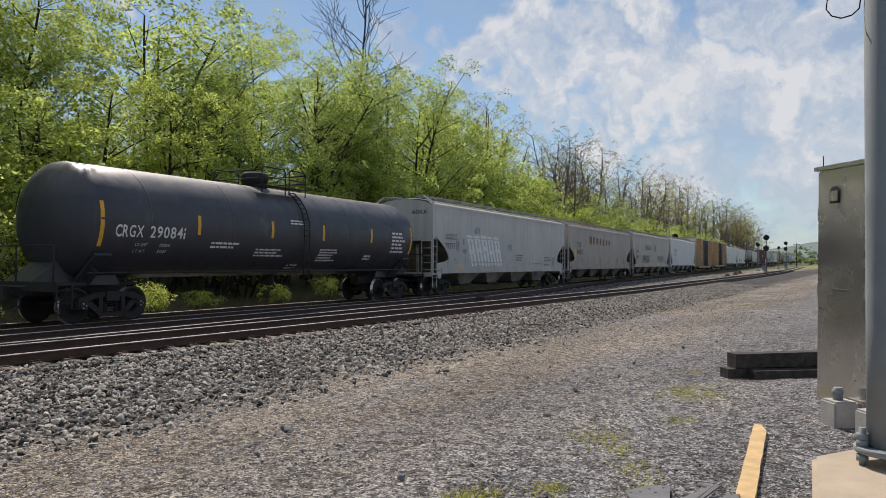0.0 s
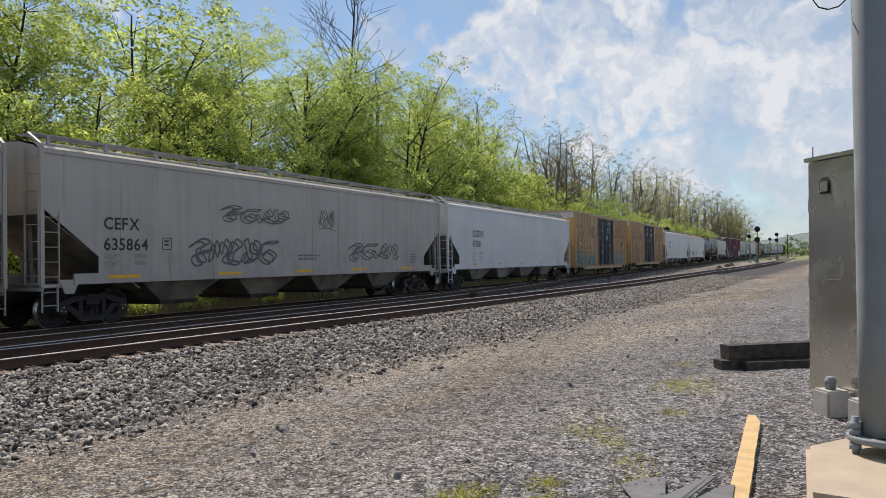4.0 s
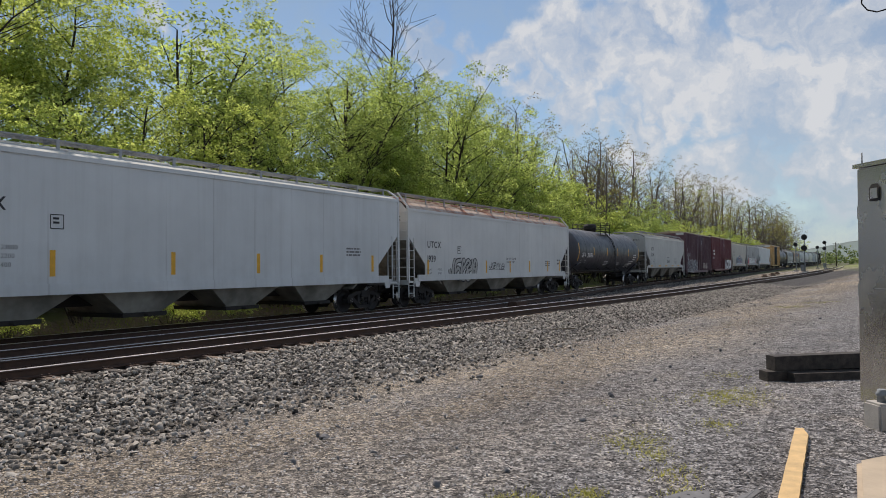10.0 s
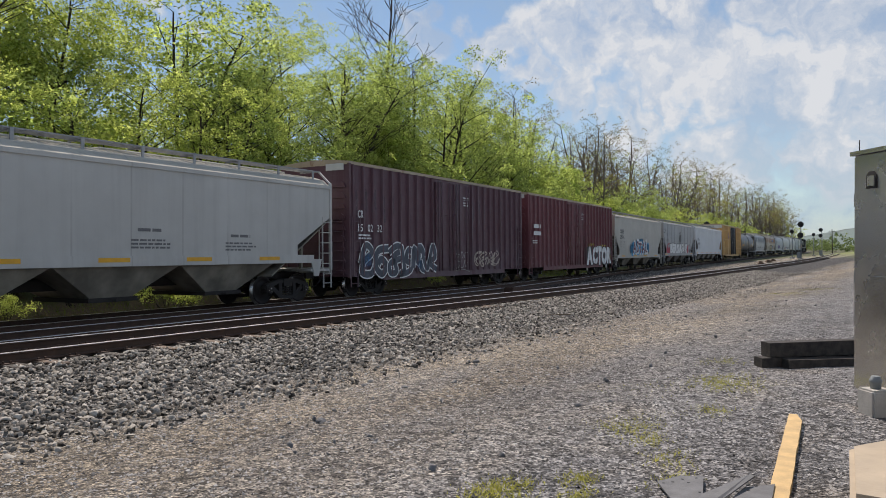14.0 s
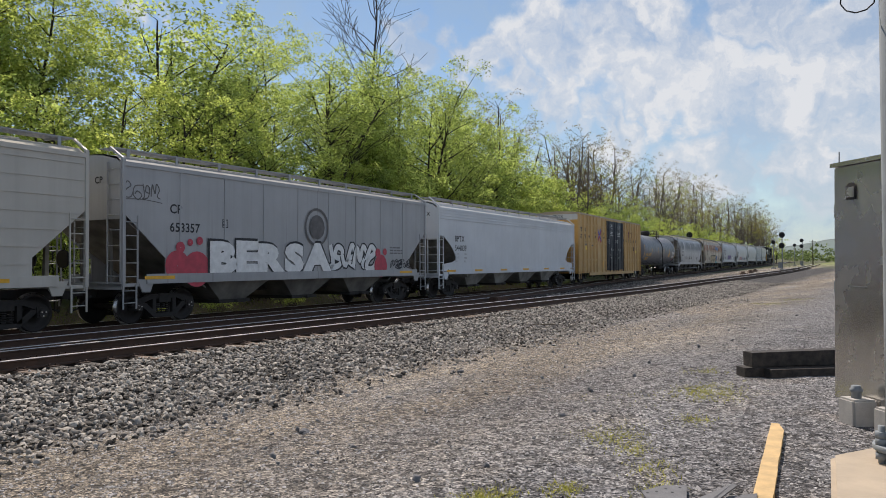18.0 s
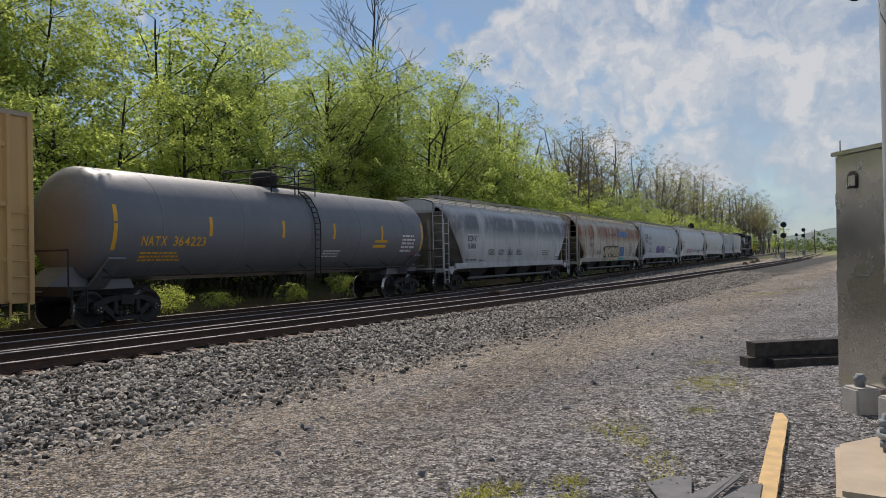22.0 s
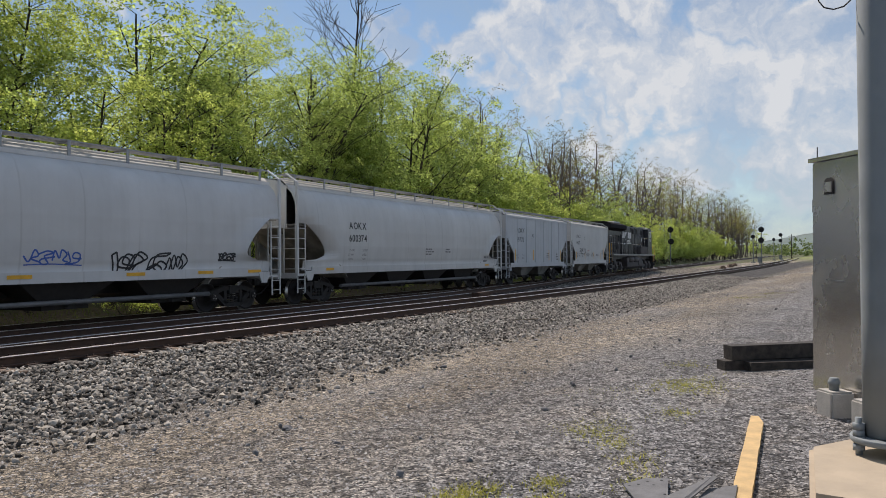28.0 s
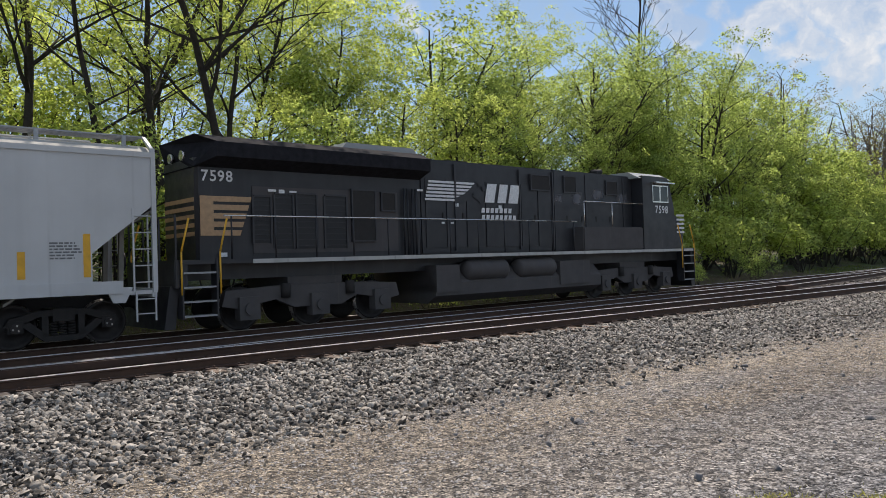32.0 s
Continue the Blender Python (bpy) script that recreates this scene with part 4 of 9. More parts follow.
def build_glyphs():
    """Outlines of the built-in font as small meshes: normal, bold and swollen."""
    made = []
    for weight, off in (("", 0.0), ("b", 0.018), ("f", 0.075)):
        for ch in "ABCDEFGHIKLMNOPRSTUVWXYabcdefgilnorstvxy0123456789":
            cu = bpy.data.curves.new("glyph", "FONT")
            cu.body, cu.offset, cu.resolution_u = ch, off, 3
            made.append((weight + ch, new("glyph", cu)))
    bpy.context.view_layer.update()
    dg = bpy.context.evaluated_depsgraph_get()
    out = {}
    for key, ob in made:
        me = ob.evaluated_get(dg).to_mesh()
        v = [(p.co.x, p.co.y) for p in me.vertices]
        out[key] = (v, [tuple(f.vertices) for f in me.polygons])
        ob.evaluated_get(dg).to_mesh_clear()
    for _, ob in made:
        cu = ob.data
        bpy.data.objects.remove(ob)
        bpy.data.curves.remove(cu)
    return out


GLYPH = build_glyphs()
LETTER_H = 0.69  # height of a capital in font units


def flat_side(y):
    return lambda z: y


def write(bm, text, x, z, h, side, weight="", lift=0.006, width=None, squeeze=1.0, wob=None, mi=0):
    """Letters on a car's near side, from x onwards, standing on z."""
    k = h / LETTER_H
    place = []
    cx = 0.0
    for ch in text:
        if ch == " ":
            cx += 0.33
            continue
        v, f = GLYPH[weight + ch]
        lo, hi = min(p[0] for p in v), max(p[0] for p in v)
        place.append((v, f, cx - lo))
        cx += hi - lo + (0.10 if weight != "f" else -0.03)
    sx = k * squeeze if width is None else width / max(cx, 0.01)
    for i, (v, f, dx) in enumerate(place):
        oz, sc = (wob[i % len(wob)] if wob else (0.0, 1.0))
        vs = [bm.verts.new((x + (p[0] + dx) * sx, side(z + oz * h + p[1] * k * sc) - lift, z + oz * h + p[1] * k * sc)) for p in v]
        for q in f:
            bm.faces.new([vs[a] for a in q]).material_index = mi


def lettering(parent, rows, material, name="lettering", label=""):
    bm = bmesh.new()
    for row in rows:
        write(bm, *row[:5], **(row[5] if len(row) > 5 else {}))
    return part(name, bm, material, parent, label)


def patch(bm, x0, x1, z0, z1, side, lift=0.005, mi=0, slant=0.0):
    vs = [bm.verts.new((x, side(z) - lift, z)) for x, z in ((x0, z0), (x1, z0), (x1 + slant, z1), (x0 + slant, z1))]
    bm.faces.new(vs).material_index = mi


def bars(bm, x, z, w, rows, h, side, seed=1, mi=0):
    """Writing too small to read: short bars in rows."""
    r = random.Random(seed)
    for i in range(rows):
        u = x
        end = x + w * r.uniform(0.7, 1.0)
        while u < end:
            d = r.uniform(1.5, 5) * h
            patch(bm, u, min(u + d, end), z - i * h * 1.9, z - i * h * 1.9 + h, side, mi=mi)
            u += d + h * 0.7


def stroke(bm, pts, w, side, lift=0.008, mi=0):
    """A painted line through points (x, z)."""
    fine = []
    for i in range(len(pts) - 1):
        p0, p1, p2, p3 = pts[max(i - 1, 0)], pts[i], pts[i + 1], pts[min(i + 2, len(pts) - 1)]
        for k in range(5):
            t = k / 5
            fine.append([0.5 * (2 * p1[j] + (p2[j] - p0[j]) * t + (2 * p0[j] - 5 * p1[j] + 4 * p2[j] - p3[j]) * t * t + (3 * p1[j] - p0[j] - 3 * p2[j] + p3[j]) * t**3) for j in (0, 1)])
    fine.append(list(pts[-1]))
    prev = None
    for i, (x, z) in enumerate(fine):
        a, b = fine[max(i - 1, 0)], fine[min(i + 1, len(fine) - 1)]
        d = math.hypot(b[0] - a[0], b[1] - a[1]) or 1
        nx, nz = -(b[1] - a[1]) / d * w / 2, (b[0] - a[0]) / d * w / 2
        cur = [bm.verts.new((x + s * nx, side(z + s * nz) - lift, z + s * nz)) for s in (-1, 1)]
        if prev:
            bm.faces.new((prev[0], cur[0], cur[1], prev[1])).material_index = mi
        prev = cur


STROKES = (
    ((0.0, 0.35), (0.35, 1.0), (0.75, 0.75), (0.25, 0.45), (0.1, 0.05), (0.7, 0.0), (1.0, 0.4)),
    ((0.0, 0.1), (0.15, 0.9), (0.45, 0.3), (0.6, 0.95), (0.95, 0.6), (0.7, 0.15), (1.05, 0.0)),
    ((1.0, 0.95), (0.2, 0.85), (0.05, 0.3), (0.5, 0.0), (0.85, 0.3), (0.45, 0.55), (0.2, 0.35)),
    ((-0.05, 0.55), (0.3, 0.1), (0.65, 1.0), (0.9, 0.55), (0.4, 0.35), (1.05, 0.05)),
    ((0.1, 1.0), (0.3, 0.2), (0.0, 0.0), (0.75, 0.15), (0.9, 0.75), (0.55, 0.9), (0.45, 0.5), (1.0, 0.4)),
    ((0.0, 0.75), (0.5, 1.0), (0.9, 0.85), (0.35, 0.6), (0.6, 0.05), (0.2, 0.0), (0.15, 0.35), (1.0, 0.55)))


def bubbles(parent, x0, x1, z0, z1, n, line, side, seed, fill=None, w=0.05, name="graffiti", label=""):
    """Unreadable sprayed lettering: n fat linked strokes with an outline, or a double line where it is not filled."""
    r = random.Random(seed)
    step, tall = (x1 - x0) / n, z1 - z0
    order = list(range(len(STROKES)))
    r.shuffle(order)
    for i in range(n):
        bm = bmesh.new()
        lean, dz, grow = r.uniform(-0.08, 0.14) * tall, r.uniform(-0.05, 0.05) * tall, r.uniform(1.15, 1.5)
        fat = min(step, tall) * r.uniform(0.24, 0.32)
        pts = [(x0 + i * step + (0.5 + (u - 0.5) * grow) * (step - fat * 0.6) + fat * 0.3 + lean * v, z0 + fat / 2 + dz + v * (tall - fat)) for u, v in STROKES[order[i % len(order)]]]
        if fill:
            stroke(bm, pts, fat + w * 2, side, 0.006 + 0.0012 * i)
            stroke(bm, pts, fat, side, 0.0066 + 0.0012 * i, 1)
        else:
            for d in (-1, 1):
                stroke(bm, [(u + d * fat * 0.42, v + d * fat * 0.2) for u, v in pts], w, side, 0.010 + 0.0006 * i)
            stroke(bm, [(pts[0][0] - fat * 0.42, pts[0][1] - fat * 0.2), (pts[0][0] + fat * 0.42, pts[0][1] + fat * 0.2)], w, side, 0.012)
            stroke(bm, [(pts[-1][0] - fat * 0.42, pts[-1][1] - fat * 0.2), (pts[-1][0] + fat * 0.42, pts[-1][1] + fat * 0.2)], w, side, 0.012)
        part(name, bm, [line, fill] if fill else [line], parent, label)


def worn(name, colour, cover=0.5, scale=2.0, soft=False):
    """Thin sprayed or worn paint: the car shows through in patches."""
    n = Nodes(name, 0.75)
    c = n.mix(n.noise(3, 4), [v * 0.8 for v in colour], colour)
    n.done(c)
    clear, mx = n.t.nodes.new("ShaderNodeBsdfTransparent"), n.t.nodes.new("ShaderNodeMixShader")
    f = n.ramp(n.noise(scale, 7, (1, 1, 0.45), 0.6), 0.62 - 0.3 * cover, 0.72 - 0.3 * cover)
    if soft:  # spray thins out towards its rim
        at = n.t.nodes.new("ShaderNodeAttribute")
        at.attribute_name = "fade"
        f = n.calc("MULTIPLY", n.ramp(n.calc("ADD", n.noise(scale, 7, (1, 1, 0.45), 0.6), at.outputs["Fac"]), 1.42 - 0.3 * cover, 1.86 - 0.3 * cover), 0.9)
    n.t.links.new(f, mx.inputs[0])
    n.t.links.new(clear.outputs[0], mx.inputs[1])
    n.t.links.new(n.b.outputs[0], mx.inputs[2])
    n.t.links.new(mx.outputs[0], n.t.nodes["Material Output"].inputs[0])
    M[name] = n.m
    return name


def smears(parent, spots, material, side, name="sprayed_patch", label="", lift=0.006):
    """Rounded patches of sprayed colour: (x0, x1, z0, z1)."""
    for i, (x0, x1, z0, z1) in enumerate(spots):
        bm = bmesh.new()
        cx, cz, rx, rz = (x0 + x1) / 2, (z0 + z1) / 2, (x1 - x0) / 2, (z1 - z0) / 2
        rim = []
        for k in range(28):
            a = k * math.tau / 28
            ca, sa = math.cos(a), math.sin(a)
            q = 1.0 / max(abs(ca) ** 5 + abs(sa) ** 5, 1e-6) ** 0.2
            q *= 1 + 0.10 * noise.noise((ca * 1.7 + i * 3.1, sa * 1.7, x0))
            rim.append((cx + rx * ca * q, cz + rz * sa * q))
        fade = bm.verts.layers.float.new("fade")
        rows = [[bm.verts.new((cx + (p[0] - cx) * f, side(cz + (p[1] - cz) * f) - lift, cz + (p[1] - cz) * f)) for p in rim] for f in (0.35, 0.7, 1.0)]
        for row, amount in zip(rows, (1.0, 0.6, 0.0)):
            for v in row:
                v[fade] = amount
        bm.faces.new(rows[0])
        for ra, rb in zip(rows, rows[1:]):
            for k in range(28):
                bm.faces.new((ra[k], ra[(k + 1) % 28], rb[(k + 1) % 28], rb[k]))
        part(name, bm, material, parent, label)


def tag(parent, x0, x1, z0, z1, line, side, seed, w=0.035, n=9, name="graffiti_tag", label=""):
    """A quick thin signature: small linked strokes and a flourish under them."""
    r = random.Random(seed)
    bm = bmesh.new()
    k = max(3, n // 2)
    step = (x1 - x0) / k
    for i in range(k):
        a, b = r.uniform(0.9, 1.25), r.uniform(-0.12, 0.12)
        stroke(bm, [(x0 + (i + u * a) * step, z0 + (v + b) * (z1 - z0)) for u, v in STROKES[(seed + i * 2 + i // 3) % len(STROKES)]], w, side, 0.008 + 0.0008 * i)
    stroke(bm, [(x0, z0 - 0.12 * (z1 - z0)), ((x0 + x1) / 2, z0 - 0.02), (x1 + step * 0.3, z0 - 0.2 * (z1 - z0))], w * 0.7, side, 0.008)
    return part(name, bm, line, parent, label)


# ---------------------------------------------------------------- running gear
WHEEL_R = 0.457
SPINNING = []  # wheelsets to turn: object, place on the truck, offset along the train


def make_gear():
    bm = bmesh.new()
    for s in (-1, 1):
        y = s * 0.7525
        o = s * 1.0
        prof = [(y - o * 0.07, 0.40), (y - o * 0.07, 0.485), (y - o * 0.035, 0.487), (y - o * 0.028, WHEEL_R), (y + o * 0.055, WHEEL_R - 0.004), (y + o * 0.06, 0.39), (y + o * 0.02, 0.37), (y - o * 0.01, 0.19), (y + o * 0.055, 0.15), (y + o * 0.06, 0.085)]
        lathe(bm, prof, 28, "y")
        for f in bm.faces:
            if f.material_index == 0 and all(abs(math.hypot(v.co.x, v.co.z) - WHEEL_R) < 0.034 for v in f.verts):
                f.material_index = 1
        tube(bm, (0, s * 0.8, 0), (0, s * 1.12, 0), 0.085, n=12)
        tube(bm, (0, s * 1.12, 0), (0, s * 1.155, 0), 0.105, n=12)
        for k in range(3):
            a = k * math.tau / 3
            tube(bm, (0.06 * math.cos(a), s * 1.155, 0.06 * math.sin(a)), (0.06 * math.cos(a), s * 1.175, 0.06 * math.sin(a)), 0.018, n=6, mi=1)
    tube(bm, (0, -0.8, 0), (0, 0.8, 0), 0.08, n=10)
    ws = bpy.data.meshes.new("wheelset")
    bm.to_mesh(ws)
    bm.free()
    ws.materials.append(M["wheel"])
    ws.materials.append(M["tread"])
    # cast side frame with two windows and a spring nest
    bm = bmesh.new()
    y0, y1 = -0.09, 0.09
    prism(bm, [(-1.08, 0.50), (-0.98, 0.64), (-0.45, 0.78), (0.45, 0.78), (0.98, 0.64), (1.08, 0.50), (0.98, 0.46), (0.80, 0.52), (0.42, 0.66), (-0.42, 0.66), (-0.80, 0.52), (-0.98, 0.46)], "y", y0, y1)
    prism(bm, [(-0.80, 0.52), (-0.62, 0.56), (-0.26, 0.26), (0.26, 0.26), (0.62, 0.56), (0.80, 0.52), (0.34, 0.15), (-0.34, 0.15)], "y", y0, y1)
    for x in (-0.34, 0.34):
        box(bm, x - 0.06, x + 0.06, y0, y1, 0.25, 0.67)
    for x in (-1.0 + 0.125, 0.875):
        box(bm, x - 0.14, x + 0.14, y0 - 0.03, y1 + 0.05, 0.36, 0.60)
    for x in (-0.17, 0.0, 0.17):
        for k in range(5):
            tube(bm, (x, 0.0, 0.27 + 0.055 * k), (x, 0.0, 0.305 + 0.055 * k), 0.075, n=10)
    sf = bpy.data.meshes.new("side_frame")
    bm.to_mesh(sf)
    bm.free()
    sf.materials.append(M["truck"])
    bm = bmesh.new()
    box(bm, -0.2, 0.2, -1.12, 1.12, 0.55, 0.80)
    tube(bm, (0, 0, 0.8), (0, 0, 0.92), 0.2, n=14)
    for s in (-1, 1):
        beam(bm, (s * 0.32, -0.75, 0.42), (s * 0.32, 0.75, 0.42), 0.1, 0.08)
    bo = bpy.data.meshes.new("truck")
    bm.to_mesh(bo)
    bm.free()
    bo.materials.append(M["truck"])
    # knuckle coupler with its draft box, pointing to +x
    bm = bmesh.new()
    box(bm, -0.7, 0.0, -0.16, 0.16, 0.70, 0.98)
    box(bm, 0.0, 0.30, -0.07, 0.07, 0.78, 0.92)
    prism(bm, [(0.26, -0.17), (0.46, -0.19), (0.54, -0.06), (0.44, 0.02), (0.52, 0.12), (0.42, 0.20), (0.28, 0.14)], "z", 0.72, 0.98)
    cp = bpy.data.meshes.new("coupler")
    bm.to_mesh(cp)
    bm.free()
    cp.materials.append(M["truck"])
    # end air hose
    bm = bmesh.new()
    pts = [(0, 0.32, 0.78), (0.16, 0.30, 0.66), (0.30, 0.22, 0.46), (0.46, 0.12, 0.40)]
    for a, b in zip(pts, pts[1:]):
        tube(bm, a, b, 0.022, n=6)
    ho = bpy.data.meshes.new("air_hose")
    bm.to_mesh(ho)
    bm.free()
    ho.materials.append(M["black"])
    return ws, sf, bo, cp, ho


WHEELSET, SIDE_FRAME, BOLSTER, COUPLER, HOSE = make_gear()
MOVING = []


def running_gear(car, half, inset, s0):
    for e in (-1, 1):
        t = shared("truck", BOLSTER, car, pose(e * (half - inset), 0, 0))
        for s in (-1, 1):
            shared("side_frame", SIDE_FRAME, t, pose(0, s * 1.0, 0))
        for x in (-0.875, 0.875):
            w = shared("wheelset", WHEELSET, t, pose(x, 0, WHEEL_R))
            SPINNING.append((w, x, WHEEL_R, s0 + e * (half - inset) + x))
        shared("coupler", COUPLER, car, pose(e * (half + 0.02), 0, 0, 0, 0, 0 if e > 0 else 180))
        shared("air_hose", HOSE, car, pose(e * (half - 0.05), 0, 0, 0, 0, 0 if e > 0 else 180))


def ladder_mesh(w, h, rungs, bar=0.035):
    bm = bmesh.new()
    for x in (0, w):
        box(bm, x - bar / 2, x + bar / 2, -bar / 2, bar / 2, 0, h)
    for k in range(rungs):
        z = h * (k + 0.5) / rungs
        tube(bm, (0, 0, z), (w, 0, z), 0.014, n=6)
    me = bpy.data.meshes.new("ladder")
    bm.to_mesh(me)
    bm.free()
    return me


LADDER_CACHE = {}


def ladder(parent, material, m, w, h, rungs, name="ladder"):
    key = (material if isinstance(material, str) else material.name, w, h, rungs)
    if key not in LADDER_CACHE:
        me = ladder_mesh(w, h, rungs)
        me.materials.append(M[material] if isinstance(material, str) else material)
        LADDER_CACHE[key] = me
    return shared(name, LADDER_CACHE[key], parent, m)


SCALE = 1.045


def start_car(name, label, category, a, b):
    half = (b - a) * SCALE / 2
    s0 = (a + b) / 2 * SCALE
    car = thing(name, label, category, "freight train")
    MOVING.append((car, s0))
    return car, half, s0


# ---------------------------------------------------------------- covered hoppers


def hopper(label, a, b, colour, roof=None, eave=4.15, rise=0.36, sill=1.22, bays=4, inset=1.4, cut=(1.75, 2.9), rounded=0, ribs=0, bands=0, walk="boards", sill_colour=None, end_dark=True, posts=True, scoop=False, top_bands=0, end_colour=None):
    """A covered hopper car; the side sheets are cut away at the ends over the sloping end sheets."""
    car, half, s0 = start_car("covered_hopper_car", label, "rail car", a, b)
    roof = roof or roof_of(colour)
    if rounded:
        table = [(sill, 1.42), (1.6, 1.50), (2.1, 1.55), (2.7, 1.56), (3.2, 1.53), (3.6, 1.45), (3.9, 1.32), (eave, 1.10)]
    else:
        table = [(sill, 1.52), (eave, 1.54)]

    def side(z):
        return -float(np.interp(z, [p[0] for p in table], [p[1] for p in table]))

    def reach(z):
        if scoop:  # a round-nosed window over the end platform, closed below
            if z >= cut[1] or z <= cut[0]:
                return half - (0.06 if z >= cut[1] else 0.45)
            f = (z - cut[0]) / (cut[1] - cut[0])
            return half - 0.5 - (inset - 0.5) * (min(1.0, f / 0.16) ** 0.4 if f < 0.16 else max(0.0, 1 - ((f - 0.16) / 0.84) ** 1.7))
        if z >= cut[1]:
            return half - 0.06
        if z <= cut[0]:
            return half - inset
        return half - inset + (inset - 0.06) * (z - cut[0]) / (cut[1] - cut[0])

    levels = sorted({sill, *([cut[0] + (cut[1] - cut[0]) * k / 14 for k in range(15)] + [cut[0] - 0.01, cut[1] - 0.01] if scoop else []), cut[0], (cut[0] + cut[1]) / 2, cut[1], eave, *[p[0] for p in table]})
    for s in (1, -1):
        bm = bmesh.new()
        n = 14
        grid = [[[bm.verts.new((reach(z) * (2 * i / n - 1), s * (side(z) + t), z)) for i in range(n + 1)] for z in levels] for t in (0.0, 0.035)]
        for t in (0, 1):
            for r0, r1 in zip(grid[t], grid[t][1:]):
                for i in range(n):
                    f = bm.faces.new((r0[i], r0[i + 1], r1[i + 1], r1[i]))
                    f.smooth = bool(rounded)
        for r0, r1 in ((grid[0][0], grid[1][0]), (grid[0][-1], grid[1][-1])):
            for i in range(n):
                bm.faces.new((r0[i], r0[i + 1], r1[i + 1], r1[i]))
        for i in (0, n):
            for k in range(len(levels) - 1):
                bm.faces.new((grid[0][k][i], grid[0][k + 1][i], grid[1][k + 1][i], grid[1][k][i]))
        part("side_sheet", bm, colour, car)
        # sill along the foot of the sheet, eave rail along its head
        bm = bmesh.new()
        y = s * (1.50 if not rounded else 1.44)
        box(bm, -(half - inset * 0.55), half - inset * 0.55, min(y, y + s * 0.06), max(y, y + s * 0.06), sill - 0.14, sill + 0.12)
        part("side_sill", bm, sill_colour or colour, car)
        bm = bmesh.new()
        ye = s * (-side(eave))
        box(bm, -(half - 0.05), half - 0.05, min(ye - s * 0.10, ye + s * 0.035), max(ye - s * 0.10, ye + s * 0.035), eave - 0.02, eave + 0.09)
        part("eave_rail", bm, colour, car)
        for k in range(ribs):
            bm = bmesh.new()
            x = -(half - inset - 0.5) + 2 * (half - inset - 0.5) * k / max(1, ribs - 1)
            for z0, z1 in zip(levels, levels[1:]):
                if z0 >= sill:
                    w = 0.025
                    v = [(x - w, s * (side(z0) - 0.001), z0), (x + w, s * (side(z0) - 0.001), z0), (x + w, s * (side(z1) - 0.001), z1), (x - w, s * (side(z1) - 0.001), z1)]
                    o = [(p[0] * 1.0, p[1] - s * 0.02, p[2]) for p in v]
                    q = [bm.verts.new(p) for p in o]
                    bm.faces.new(q)
                    q0 = [bm.verts.new(p) for p in v]
                    for i in (1, 3):
                        bm.faces.new((q0[i], q0[(i + 1) % 4], q[(i + 1) % 4], q[i]))
            part("side_rib", bm, colour, car)
        for k in range(bands):
            bm = bmesh.new()
            z = sill + 0.4 + (eave - sill - 0.55) * k / max(1, bands - 1)
            e = reach(z - 0.03)
            box(bm, -e + 0.05, e - 0.05, min(s * side(z) * 1.0, s * (side(z) - 0.018)), max(s * side(z), s * (side(z) - 0.018)), z - 0.03, z + 0.03)
            part("side_corrugation", bm, colour, car)
        for k in range(top_bands):
            bm = bmesh.new()
            z = eave - 0.12 - 0.13 * k
            box(bm, -half + 0.1, half - 0.1, min(s * side(z), s * (side(z) - 0.03)), max(s * side(z), s * (side(z) - 0.03)), z - 0.035, z + 0.035)
            part("side_corrugation", bm, colour, car)
    # roof, arched, with a hatch trough along the middle
    bm = bmesh.new()
    ye = -side(eave)
    prof = [(-ye, eave + 0.05), (-ye * 0.82, eave + 0.05 + rise * 0.5), (-ye * 0.5, eave + 0.03 + rise * 0.84), (0, eave + rise), (ye * 0.5, eave + 0.03 + rise * 0.84), (ye * 0.82, eave + 0.05 + rise * 0.5), (ye, eave + 0.05)]
    rings = [[bm.verts.new((x, *p)) for p in prof] for x in (-half + 0.05, half - 0.05)]
    for i in range(6):
        bm.faces.new((rings[0][i], rings[1][i], rings[1][i + 1], rings[0][i + 1])).smooth = True
    part("roof", bm, roof, car)
    for k in range(2):
        bm = bmesh.new()
        x0 = -half + 0.9 + k * (half - 0.7)
        box(bm, x0, x0 + half - 1.1, -0.28, 0.28, eave + rise - 0.03, eave + rise + 0.10)
        bmesh.ops.bevel(bm, geom=bm.edges[:], offset=0.03, segments=1, affect="EDGES")
        part("trough_hatch", bm, roof, car)
    # running boards on brackets
    zb = eave + rise + 0.10
    for s in (1, -1):
        bm = bmesh.new()
        for k in range(5):
            y = s * (0.62 + (min(1.12, ye - 0.05) - 0.62) / 4 * k)
            box(bm, -half + 0.1, half - 0.1, y - 0.035, y + 0.035, zb, zb + 0.03)
        part("running_board", bm, "grating", car)
        n = max(5, int(half * 2 / 1.55))
        for k in range(n):
            x = -half + 0.5 + (2 * half - 1.0) * k / (n - 1)
            bm = bmesh.new()
            beam(bm, (x, s * min(1.15, ye), zb + 0.03), (x, s * min(1.15, ye), eave + 0.08), 0.09, 0.025)
            beam(bm, (x, s * 0.60, zb - 0.03), (x, s * min(1.15, ye), zb - 0.03), 0.05, 0.04)
            part("board_bracket", bm, "grating" if walk == "boards" else roof, car)
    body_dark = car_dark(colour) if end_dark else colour
